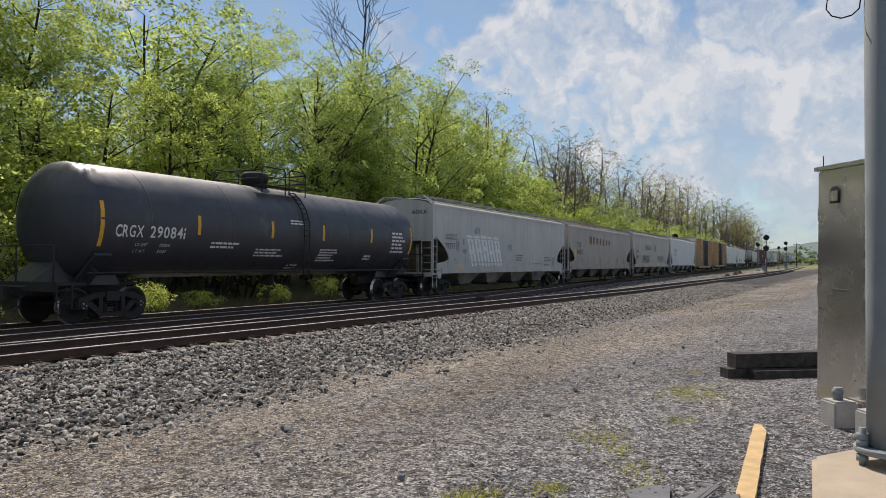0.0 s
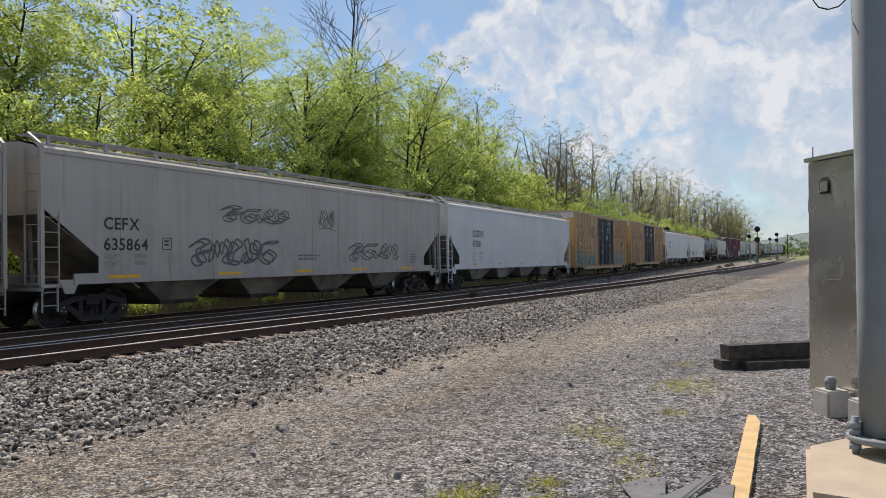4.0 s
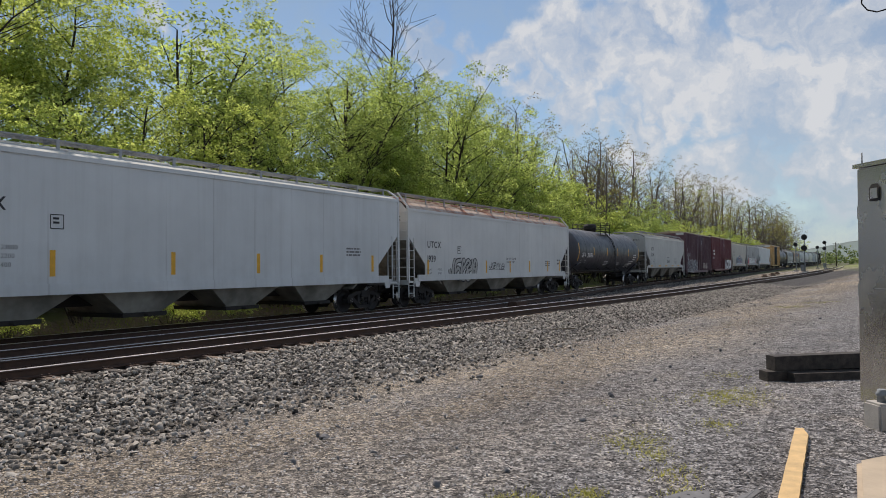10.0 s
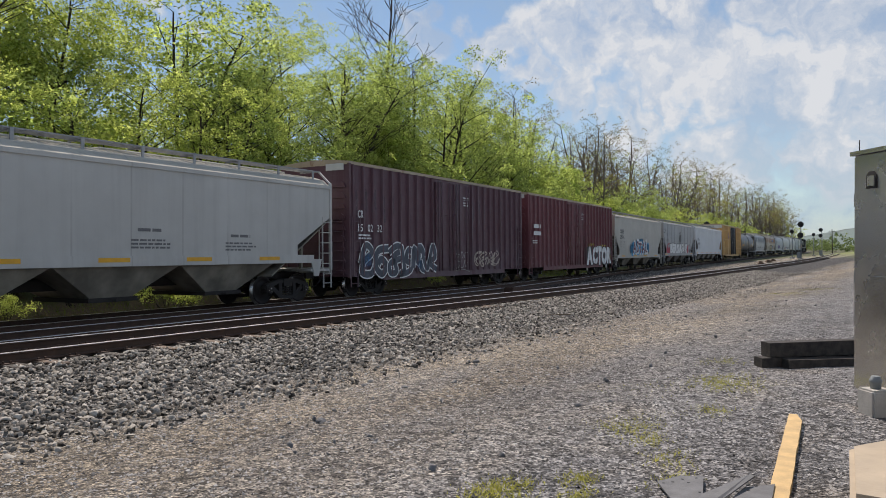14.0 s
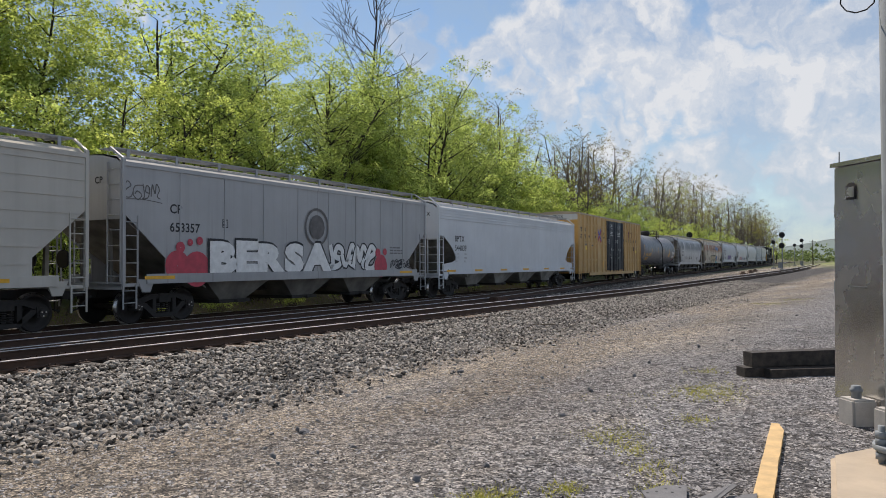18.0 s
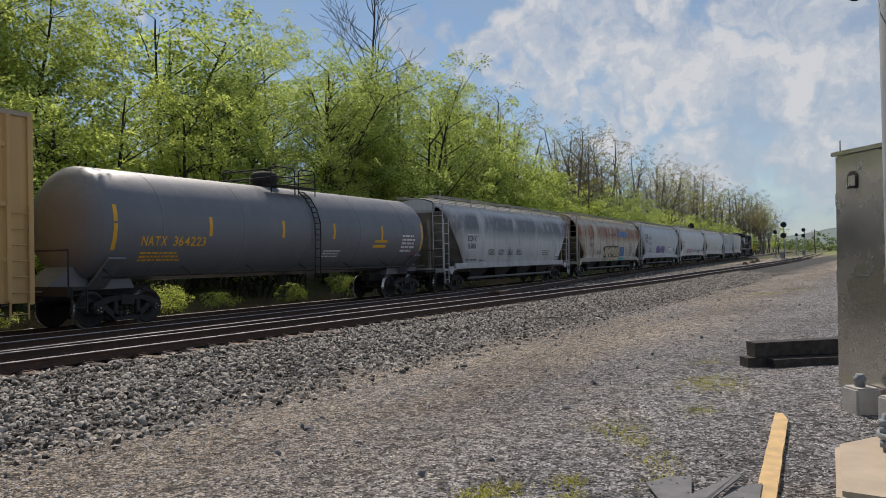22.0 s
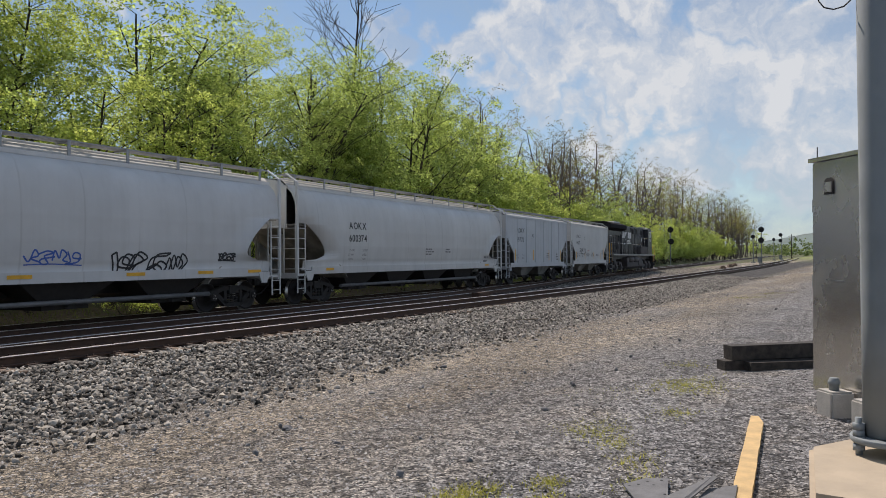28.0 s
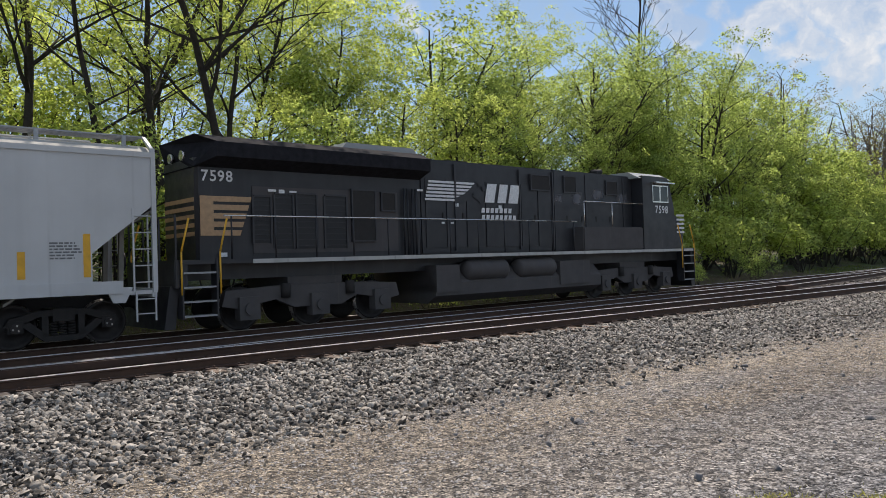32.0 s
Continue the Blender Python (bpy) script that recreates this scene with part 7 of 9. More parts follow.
    # three double-door boxcars
    car_paint("tan_boxcar", (0.47, 0.315, 0.175), grime=0.55, rust=0.05)
    car_paint("yellow_boxcar", (0.60, 0.385, 0.155), grime=0.45)
    car_paint("yellow_end", (0.66, 0.38, 0.10), grime=0.5)
    left = [-0.992, -0.888, -0.788, -0.703, -0.613, -0.523, -0.370, -0.264]
    right = [0.375, 0.47, 0.565, 0.66, 0.755, 0.85, 0.945]
    rails = [(z, x0, x1) for z in (1.75, 2.95, 4.25) for x0, x1 in ((-0.888, -0.264), (0.345, 0.945))]
    for i, (a, b, body, num, label) in enumerate(((109.4, 127.2, "tan_boxcar", ("16", "30"), "tan double-door boxcar with teal graffiti along the sill"), (128.6, 146.5, "tan_boxcar", ("63", "03", "54"), "tan double-door boxcar with black outline graffiti"), (305.2, 323.3, "yellow_boxcar", ("67", "71", "79"), "clean yellow double-door boxcar with black doors"))):
        car, half, side = boxcar(label, a, b, body, "yellow_end", 5.08, ((-2.2, 0.08), (0.12, 2.95)), left + right, rails)
        h = 0.27
        xs = (-half + 0.28, -half + 1.17, -half + 2.12)
        cells = [("TB", xs[0], 3.75), ("OX", xs[1], 3.75)] + [(n, xs[k + (1 if i == 0 else 0)], 3.25) for k, n in enumerate(num)]
        for text, x, z in cells:
            lettering(car, [(text, x, z, h, side, {"weight": "b", "width": 0.60})], "ink", "car_mark")
        lettering(car, [("next", -5.68, 3.68, 0.24, side, {"weight": "b", "width": 0.58}), ("load", -5.66, 3.34, 0.24, side, {"weight": "b", "width": 0.56})], "ink", "slogan")
        lettering(car, [("any", -3.3, 3.68, 0.24, side, {"weight": "b", "width": 0.50}), ("road", -3.32, 3.34, 0.24, side, {"weight": "b", "width": 0.60})], "ink", "slogan")
        # crossed road emblem in red and blue
        bm = bmesh.new()
        for u, up, mi in ((-1, 1, 1), (1, 1, 1), (-1, -1, 0), (1, -1, 0)):
            for k, (off, colour_mi) in enumerate(((0.0, mi), (0.20, 1 - mi))):
                pts = [(-4.22 + u * (0.02 + off), 3.56 + up * 0.02), (-4.22 + u * (0.40 + off * 0.9), 3.56 + up * (0.50 - off * 0.3))]
                stroke(bm, pts, 0.15, side, 0.010 + 0.001 * k + 0.002 * (up > 0), colour_mi)
        part("emblem", bm, ["red", "blue"], car, "red and blue crossed-road emblem")
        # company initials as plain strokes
        bm = bmesh.new()
        for u in (4.75, 5.35):
            patch(bm, u, u + 0.55, 4.02, 4.12, side)
            patch(bm, u + 0.20, u + 0.35, 3.62, 4.02, side)
        patch(bm, 5.95, 6.12, 3.62, 4.12, side, slant=0.4)
        patch(bm, 6.35, 6.52, 3.62, 4.12, side, 0.007, slant=-0.4)
        part("emblem", bm, worn("wine_worn", (0.13, 0.03, 0.07), 0.75, 2.5) if i == 0 else "wine_worn", car, "faded dark red company emblem")
        lettering(car, [("RAILCAR", 3.35, 3.28, 0.23, side, {"width": 1.75}), ("POOLING", 5.2, 3.28, 0.23, side, {"width": 1.6}), ("EXPERTS", 6.9, 3.28, 0.23, side, {"width": 1.55})], "ink", "slogan")
        for d0 in (-2.2, 0.12):
            lettering(car, [("CLOSE AND LOCK", d0 + 0.72, 4.46, 0.085, flat_side(-1.61), {"width": 0.95}), ("DOORS BEFORE", d0 + 0.76, 4.33, 0.085, flat_side(-1.61), {"width": 0.86}), ("MOVING CAR", d0 + 0.82, 4.20, 0.085, flat_side(-1.61), {"width": 0.74})], "white", "warning_stencil")
            small_print(car, [(d0 + 0.74, 4.02, 0.9, 4, 0.065), (d0 + 0.2, 3.3, 0.8, 4, 0.045), (d0 + 0.8, 2.1, 0.4, 1, 0.08)], flat_side(-1.61), "white", 20 + i)
            for ddx, ddz in ((1.0, 2.5), (0.95, 1.85), (1.5, 2.45)):
                bm = bmesh.new()
                patch(bm, d0 + ddx, d0 + ddx + 0.11, ddz, ddz + 0.15, flat_side(-1.64))
                part("door_label", bm, "white", car)
        bm = bmesh.new()
        patch(bm, -half + 1.6, -half + 2.2, 2.45, 2.72, side)
        part("placard", bm, "yellow_sign", car)
        bm = bmesh.new()
        patch(bm, 7.6, 8.1, 2.35, 2.58, side)
        part("placard", bm, "yellow_sign", car)
        bm = bmesh.new()
        patch(bm, 6.6, 6.95, 2.55, 2.9, side)
        part("label_plate", bm, "ink", car)
        uprights(car, [-half + 1.25, -3.2, 0.6 if i else 3.05, half - 0.9], 1.15, 1.72, side, 0.13)
        small_print(car, [(-half + 1.6, 2.95, 0.9, 2, 0.08), (-half + 3.1, 2.9, 0.8, 2, 0.08), (5.5, 2.9, 0.9, 1, 0.08)], side, "ink", 30 + i)
        end_text(car, "TBOX", half, -0.2, 4.68)
        if i == 0:
            bubbles(car, -half + 0.2, -3.2, 0.80, 2.0, 6, "ink", side, 40, "teal", 0.07, label="teal graffiti with black outlines")
            bubbles(car, 3.2, 7.0, 0.80, 1.95, 4, "ink", side, 41, "cyan_spray", 0.07, label="blue graffiti")
            stroke_part(car, [(-half + 0.4, 2.25), (-7.5, 2.4), (-6.4, 2.2), (-5.2, 2.35), (-4.0, 2.2)], 0.12, side, "orange_spray")
        elif i == 1:
            bubbles(car, -half + 2.4, -2.4, 0.95, 2.7, 5, "grey_spray", side, 43, None, 0.035, label="black outline graffiti")
            bubbles(car, 3.4, 8.4, 0.9, 2.3, 6, "grey_spray", side, 44, None, 0.032, label="black outline graffiti")
            tag(car, -half + 1.2, -half + 2.4, 0.95, 1.25, "grey_spray", side, 6, 0.03)
            tag(car, 7.4, 8.2, 1.95, 2.3, "grey_spray", side, 7, 0.025)
    # two white hoppers
    car_paint("pmrx_white", (0.66, 0.69, 0.70), grime=0.35)
    car, half, side = hopper("white covered hopper with black marks", 148.45, 167.2, "pmrx_white", bays=4, eave=4.22, sill_colour="pmrx_white", end_colour=car_paint("buff_end", (0.52, 0.47, 0.40), grime=0.5))
    mark(car, "PMRX", "12074", -half + 3.0, 2.95, side, 0.28, 0.48)
    data_lines(car, -half + 3.0, 2.1, side)
    frame_box(car, -half + 5.3, 2.75, side)
    uprights(car, [-half + 2.3, -4.6, -1.2, 2.0, 5.0, half - 1.8], 1.5, 2.1, side)
    small_print(car, [(half - 3.4, 2.3, 1.0, 3, 0.06), (-half + 2.1, 1.42, 1.0, 1, 0.06)], side, "ink", 9)
    end_text(car, "PMRX", half, -0.95, 3.85)
    car_paint("utcx_white", (0.70, 0.705, 0.69), grime=0.25)
    car, half, side = hopper("off-white covered hopper with a rusty roof and tags", 167.8, 185.8, "utcx_white", roof=car_paint("utcx_roof", (0.55, 0.42, 0.32), grime=0.4, rust=0.8, wear_or_lit_colour=(0.40, 0.14, 0.05)), bays=3, eave=3.94, rise=0.62)
    mark(car, "UTCX", "1939", -7.83, 2.47, side, 0.27, 0.60)
    data_lines(car, -7.9, 1.5, side, rows=(("LD LMT", "197300"), ("LT WT", "65900")), h=0.09, gap=0.16)
    bubbles(car, -5.9, -3.3, 1.05, 2.05, 5, "ink", side, 51, "grey_hopper", 0.05, label="grey and black bubble graffiti")
    tag(car, -1.9, -0.2, 1.55, 1.85, "ink", side, 9)
    lettering(car, [("DO NOT HAMMER", 0.15, 2.0, 0.10, side), ("ON CAR BODY", 0.2, 1.84, 0.10, side)], "ink", "warning_stencil")
    uprights(car, [-half + 1.62, -2.2, 0.6, 3.2, 5.9, half - 1.6], 1.35, 1.95, side)
    small_print(car, [(5.5, 1.9, 0.8, 3, 0.06), (7.4, 1.95, 0.5, 2, 0.10)], side, "ink", 10)
    frame_box(car, -5.0, 2.42, side)
    end_text(car, "UTCX", half, -0.95, 3.55)
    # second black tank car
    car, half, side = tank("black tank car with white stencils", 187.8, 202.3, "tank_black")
    for row in [("GATX", -6.9, 2.2, 0.28, side, {"weight": "b", "width": 0.85}), ("210196", -5.75, 2.2, 0.28, side, {"weight": "b", "width": 1.2})]:
        lettering(car, [row], "white", "reporting_mark")
    data_lines(car, -6.9, 1.95, side, "white", (("LD LMT", "196600"), ("LT WT", "66400")), 0.07, 0.15, 0.8)
    small_print(car, [(5.0, 1.9, 1.6, 2, 0.08), (5.9, 2.4, 1.1, 3, 0.09), (-1.5, 1.9, 1.2, 3, 0.06), (1.6, 1.8, 1.0, 2, 0.05)], side, "white", 11)
    tag(car, 4.3, 5.7, 1.55, 1.8, "white_spray", side, 10, 0.03)
    # grey three-bay hopper
    car_paint("aitx_grey", (0.56, 0.56, 0.535), grime=0.4)
    car, half, side = hopper("light grey covered hopper with three discharge bays", 204.4, 220.3, "aitx_grey", bays=3, eave=3.85, rise=0.48, inset=1.75, sill=1.45, cut=(1.9, 2.85))
    mark(car, "AITX", "37296", -half + 2.05, 2.82, side, 0.30, 0.50)
    data_lines(car, -half + 2.05, 2.0, side)
    reflectors(car, [-half + 2.2, -half + 5.2, -0.3, 2.4, 5.2], 1.47, flat_side(-1.563), 0.45, 0.11)
    small_print(car, [(0.4, 2.2, 1.0, 1, 0.08), (0.2, 1.95, 1.5, 3, 0.05), (3.6, 2.1, 1.0, 1, 0.08), (3.4, 1.9, 1.4, 3, 0.05)], side, "ink", 12)
    frame_box(car, -half + 3.6, 1.72, side, 0.1)
    end_text(car, "AITX", half, -0.95, 3.6)
    # two maroon boxcars
    car_paint("maroon", (0.115, 0.052, 0.068), grime=0.95, rust=0.0, dirt=(0.20, 0.165, 0.185))
    car_paint("red_oxide", (0.175, 0.055, 0.066), grime=0.7, dirt=(0.20, 0.12, 0.12))
    for i, (a, b, body, label) in enumerate(((221.3, 236.1, "maroon", "dark maroon ribbed boxcar with white scrawled graffiti"), (237.1, 252.5, "red_oxide", "oxide-red boxcar with large yellow and white graffiti"))):
        ribs = [-0.98 + 0.082 * k for k in range(10)] + [0.24 + 0.082 * k for k in range(10)]
        car, half, side = boxcar(label, a, b, body, body, 4.98, ((-1.6, 0.0), (0.04, 1.6)), ribs, (), door_colour=body, header=False, post=0.06)
        if i == 0:
            wall = flat_side(-1.60)
            bubbles(car, -half + 0.6, -1.7, 0.72, 2.0, 6, "white_spray", wall, 61, "slate_spray", 0.05, label="white outlined graffiti with dark fill")
            smears(car, [(-half + 0.5, -half + 1.5, 0.85, 1.9), (-3.4, -2.6, 0.8, 1.5)], worn("blue_worn", (0.10, 0.22, 0.40), 0.4, 2.5, True), flat_side(-1.625), "sprayed_patch", "thin blue spray")
            bubbles(car, 2.1, 4.7, 0.95, 1.75, 4, "pale_spray", wall, 62, None, 0.06, label="pale outlined graffiti")
            tag(car, 0.2, 1.4, 0.9, 1.6, "grey_hopper", wall, 64, 0.035, 7)
            for text, x, z in (("CR", 0.42, 2.92), ("15", 0.42, 2.42), ("02", 1.04, 2.42), ("32", 1.66, 2.42)):
                lettering(car, [(text, -half + x, z, 0.26, wall, {"weight": "b", "width": 0.36})], "white", "car_mark")
            smears(car, [(-half + 0.3 + 0.6 * k, -half + 0.62 + 0.6 * k, 2.2 + 0.3 * (k % 3), 4.5) for k in range(9)] + [(2.0 + 0.6 * k, 2.3 + 0.6 * k, 2.6, 4.6) for k in range(8)], worn("chalky_fade", (0.27, 0.235, 0.27), 0.30, 1.4, True), side, "faded_panel", "chalky faded paint", 0.003)
        else:
            bm = bmesh.new()
            patch(bm, 1.75, half - 0.3, 0.80, 2.0, flat_side(-1.60), 0.002)
            part("graffiti_ground", bm, "ink", car, "black ground of the graffiti")
            smears(car, [(1.7, 4.2, 1.95, 2.35), (4.0, half - 0.7, 1.95, 2.25), (half - 0.9, half - 0.25, 0.8, 1.7)], worn("yellow_worn", (0.55, 0.42, 0.08), 0.6, 3.0, True), flat_side(-1.60), "sprayed_cloud", "yellow sprayed haze", 0.003)
            g = [(0.0, 1.0), (0.04, 0.95), (-0.03, 1.05)]
            lettering(car, [("ACTOR", 1.9, 0.84, 1.10, flat_side(-1.605), {"weight": "f", "width": half - 2.3, "wob": g})], "ink", "graffiti_shadow")
            lettering(car, [("ACTOR", 1.95, 0.90, 1.02, flat_side(-1.612), {"weight": "f", "width": half - 2.4, "wob": g})], "white_spray", "graffiti")
        small_print(car, [(0.9, 4.1, 0.6, 4, 0.06), (-half + 0.42, 2.25, 1.0, 2, 0.06)] + ([(-half + 0.6, 3.0, 1.2, 1, 0.22), (-half + 0.6, 2.6, 1.2, 1, 0.22)] if i else []), flat_side(-1.62), "white", 70 + i)
        bm = bmesh.new()
        box(bm, -half - 0.09, -half - 0.08, -1.35, -0.55, 4.62, 4.86)
        part("end_plate", bm, "header_white", car, "white number plate on the end")
    # beige corrugated hopper
    car_paint("coer_beige", (0.52, 0.50, 0.455), grime=0.35)
    car, half, side = hopper("beige corrugated covered hopper with red and blue graffiti", 253.3, 268.5, "coer_beige", bays=3, eave=4.18, bands=7)
    side0 = side
    side = flat_side(-1.572)
    mark(car, "COER", "317795", -6.5, 3.0, side, 0.28, 0.46)
    data_lines(car, -6.5, 2.28, side, rows=(("LD LMT", "224600"), ("LT WT", "61400"), ("CU FT", "5459")))
    bubbles(car, -3.1, 2.6, 1.30, 2.45, 6, "cyan_spray", side, 81, None, 0.16, label="blue haze of graffiti")
    lettering(car, [("ASTAL", -2.8, 1.42, 1.0, side, {"weight": "f", "width": 5.1, "wob": [(0, 1), (0.05, 1.05), (-0.04, 0.95)], "lift": 0.03})], "white_spray", "graffiti_outline")
    lettering(car, [("ASTAL", -2.72, 1.49, 0.86, side, {"weight": "b", "width": 4.95, "wob": [(0, 1), (0.05, 1.05), (-0.04, 0.95)], "lift": 0.036})], "wine_spray", "graffiti")
    smears(car, [(-3.9, -2.3, 1.2, 2.4), (1.6, 3.2, 1.2, 2.5), (-1.2, 1.2, 2.1, 2.8), (-2.2, -0.4, 1.9, 2.75)], worn("teal_worn", (0.04, 0.20, 0.36), 1.1, 3.0, True), side, "sprayed_cloud", "teal sprayed cloud", 0.02)
    reflectors(car, [-5.5, -1.9, 1.5, 5.5], 1.24, flat_side(-1.563), 0.5)
    end_text(car, "COER", half, -0.95, 3.7)
    # grey ribbed hopper with white block graffiti
    car_paint("cp_grey", (0.40, 0.41, 0.425), grime=0.5)
    car, half, side = hopper("grey ribbed covered hopper with white block graffiti", 269.4, 284.3, "cp_grey", bays=3, eave=4.12, ribs=8)
    mark(car, "CP", "653357", -6.25, 2.98, side, 0.24, 0.50)
    lettering(car, [("BERSA", -4.9, 1.32, 0.92, side, {"weight": "f", "width": 5.9, "lift": 0.03, "wob": [(0, 1), (0.03, 1.02), (0, 0.97)]})], "ink", "graffiti_shadow")
    lettering(car, [("BERSA", -4.82, 1.38, 0.80, side, {"weight": "f", "width": 5.75, "lift": 0.036, "wob": [(0, 1), (0.03, 1.02), (0, 0.97)]})], "white_spray", "graffiti")
    bubbles(car, 0.9, 3.9, 1.32, 2.35, 4, "ink", side, 84, "white_spray", 0.06, label="white and black graffiti")
    blobs(car, [(-6.0, 1.55, 0.42), (-5.3, 1.45, 0.5), (-5.9, 2.05, 0.16), (-5.55, 2.2, 0.10), (-5.2, 2.25, 0.12), (4.2, 1.5, 0.45), (4.0, 2.0, 0.18), (4.5, 2.05, 0.14)], side, "red_spray")
    bm = bmesh.new()
    ring(bm, 0.15, 2.85, 0.66, 0.58, side, 0.03)
    ring(bm, 0.15, 2.85, 0.42, 0.0, side, 0.032)
    part("round_emblem", bm, "grey_spray", car, "dark round emblem")
    tag(car, -8.0 + 0.25, -6.6, 3.3, 3.7, "grey_spray", side, 12, 0.03)
    bubbles(car, 5.0, 6.4, 1.35, 1.8, 3, "ink", side, 86, None, 0.04)
    small_print(car, [(4.9, 2.2, 1.0, 3, 0.06)], side, "ink", 13)
    frame_box(car, -4.2, 2.78, side, 0.11)
    reflectors(car, [-6.6, 6.1], 1.24, flat_side(-1.563), 0.5)
    end_text(car, "CP", half, -0.95, 3.7)
    # white long hopper
    car_paint("bptx_white", (0.64, 0.67, 0.71), grime=0.15)
    car, half, side = hopper("clean white long covered hopper", 285.4, 304.2, "bptx_white", bays=4, eave=4.04, rise=0.44, top_bands=3, inset=1.8, cut=(1.55, 2.85), scoop=True)
    mark(car, "BPTX", "544039", -8.15, 2.62, side, 0.26, 0.44)
    data_lines(car, -8.15, 1.98, side, rows=(("LD LMT", "219800"), ("LT WT", "66200"), ("CU FT", "6050")), h=0.08, gap=0.17)
    reflectors(car, [-8.6, -5.6, -2.4, 0.8, 4.2, 7.2], 1.24, flat_side(-1.563), 0.45)
    end_text(car, "BPTX", half, -0.95, 3.75)
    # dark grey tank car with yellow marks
    # upper shell paled too: glare on its top is painted into the band
    car_paint("tank_grey", (0.17, 0.178, 0.20), rust=0.2, wear_or_lit_colour=(0.27, 0.265, 0.265), zone=(3.4, 4.6), grime=0.5, rough=0.45, dirt=(0.12, 0.115, 0.11))
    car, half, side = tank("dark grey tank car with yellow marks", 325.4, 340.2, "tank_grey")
    for row in [("NATX", -6.85, 2.07, 0.25, side, {"weight": "b", "width": 0.85}), ("364223", -5.8, 2.07, 0.25, side, {"weight": "b", "width": 1.2})]:
        lettering(car, [row], "yellow", "reporting_mark")
    bm = bmesh.new()
    patch(bm, 4.0, 4.9, 2.05, 2.35, side, slant=0.12)
    part("company_logo", bm, "yellow", car, "yellow slanted company logo")
    small_print(car, [(-6.8, 1.85, 1.5, 3, 0.05)], side, "yellow", 14)
    small_print(car, [(6.1, 2.5, 1.2, 5, 0.08), (1.0, 1.9, 1.0, 3, 0.05)], side, "white", 15)
    bm = bmesh.new()
    for dz, mi in ((0.0, 0),):
        q = [bm.verts.new((7.3 + a, side(1.75 + c) - 0.01, 1.75 + c)) for a, c in ((0, -0.2), (0.2, 0), (0, 0.2), (-0.2, 0))]
        bm.faces.new(q)
    part("hazard_placard", bm, "red", car, "red and white diamond placard")
    # weathered grey hopper
    car_paint("ecnx_grey", (0.56, 0.565, 0.575), grime=0.9, dirt=(0.15, 0.15, 0.16), rust=0.3, wear_or_lit_colour=(0.19, 0.20, 0.225), zone=(2.75, 3.75))
    car, half, side = hopper("weathered grey covered hopper with tall end ladders", 342.0, 359.0, "ecnx_grey", bays=4, eave=4.0, inset=2.2, cut=(1.3, 3.85), rounded=1, posts=False, walk="dark", ribs=0)
    bm = bmesh.new()
    patch(bm, -6.45, -5.2, 1.95, 2.75, side, 0.004)
    part("mark_panel", bm, "ecnx_panel", car)
    mark(car, "ECNX", "165016", -6.4, 2.40, side, 0.24, 0.36)
    for k in range(4):
        tag(car, -4.0 + k * 1.25, -3.2 + k * 1.25, 1.75, 2.0, "ink", side, 20 + k, 0.03, 6)
    small_print(car, [(-6.6, 1.45, 1.4, 1, 0.08), (-5.0, 1.4, 0.8, 1, 0.08), (3.8, 1.9, 1.4, 3, 0.06), (6.2, 1.5, 1.0, 2, 0.08)], side, "ink", 16)
    # rusty hopper
    car_paint("shpx_rust", (0.56, 0.50, 0.41), grime=0.7, rust=0.55, wear_or_lit_colour=(0.36, 0.155, 0.075), zone=(2.75, 3.75))
    car, half, side = hopper("heavily rusted covered hopper with blue patches and yellow graffiti", 360.7, 378.6, "shpx_rust", bays=4, eave=4.05, inset=1.6, rounded=1, ribs=9, sill_colour=car_paint("shpx_sill", (0.44, 0.41, 0.35), grime=0.7, rust=0.1))
    mark(car, "SHPX", "43473", -half + 3.0, 2.62, side, 0.28, 0.46)
    data_lines(car, -half + 3.0, 1.85, side, rows=(("LD LMT", "215400"), ("LT WT", "70600")))
    smears(car, [(1.8, 4.8, 2.98, 3.46), (2.1, 3.6, 1.42, 2.2)], "blue_patch", side, "paint_patch", "blue overpainted patch", 0.012)
    smears(car, [(-1.7, 2.0, 3.06, 3.2)], worn("blue_thin", (0.10, 0.20, 0.36), 0.85, 2.0, True), side, "paint_patch", "thin blue overpaint", 0.010)
    smears(car, [(-2.75, 2.15, 1.32, 2.24)], "ink", side, "graffiti_ground", "black ground of the graffiti", 0.014)
    bubbles(car, -2.65, 2.05, 1.38, 2.18, 6, "ink", lambda z: side(z) - 0.012, 91, "beige_spray", 0.06, label="beige graffiti with thick black outlines")
    bubbles(car, -3.0, 1.6, 1.08, 1.36, 4, "ink", flat_side(-1.515), 93, "beige_spray", 0.035, label="beige graffiti along the sill")
    smears(car, [(1.7, 3.4, 1.1, 1.33)], "teal", flat_side(-1.515), "paint_patch", "teal patch on the sill", 0.008)
    lettering(car, [("BOYS", -4.35, 1.62, 0.24, side, {"weight": "b"})], "ink", "graffiti_tag")
    small_print(car, [(-5.6, 1.25, 1.6, 2, 0.09), (5.3, 2.1, 0.9, 6, 0.07), (6.6, 1.5, 0.8, 3, 0.1)], side, "ink", 17)
    end_text(car, "SHPX", half, -0.95, 3.55)
    # four pale round-sided and small hoppers
    car_paint("gacx_grey", (0.52, 0.54, 0.57), grime=0.5)
    car, half, side = hopper("blue-grey round-sided covered hopper with violet graffiti", 379.4, 397.1, "gacx_grey", bays=4, eave=4.05, rounded=1, inset=1.5)
    mark(car, "GACX", "15363", -half + 3.4, 2.85, side, 0.26, 0.5)
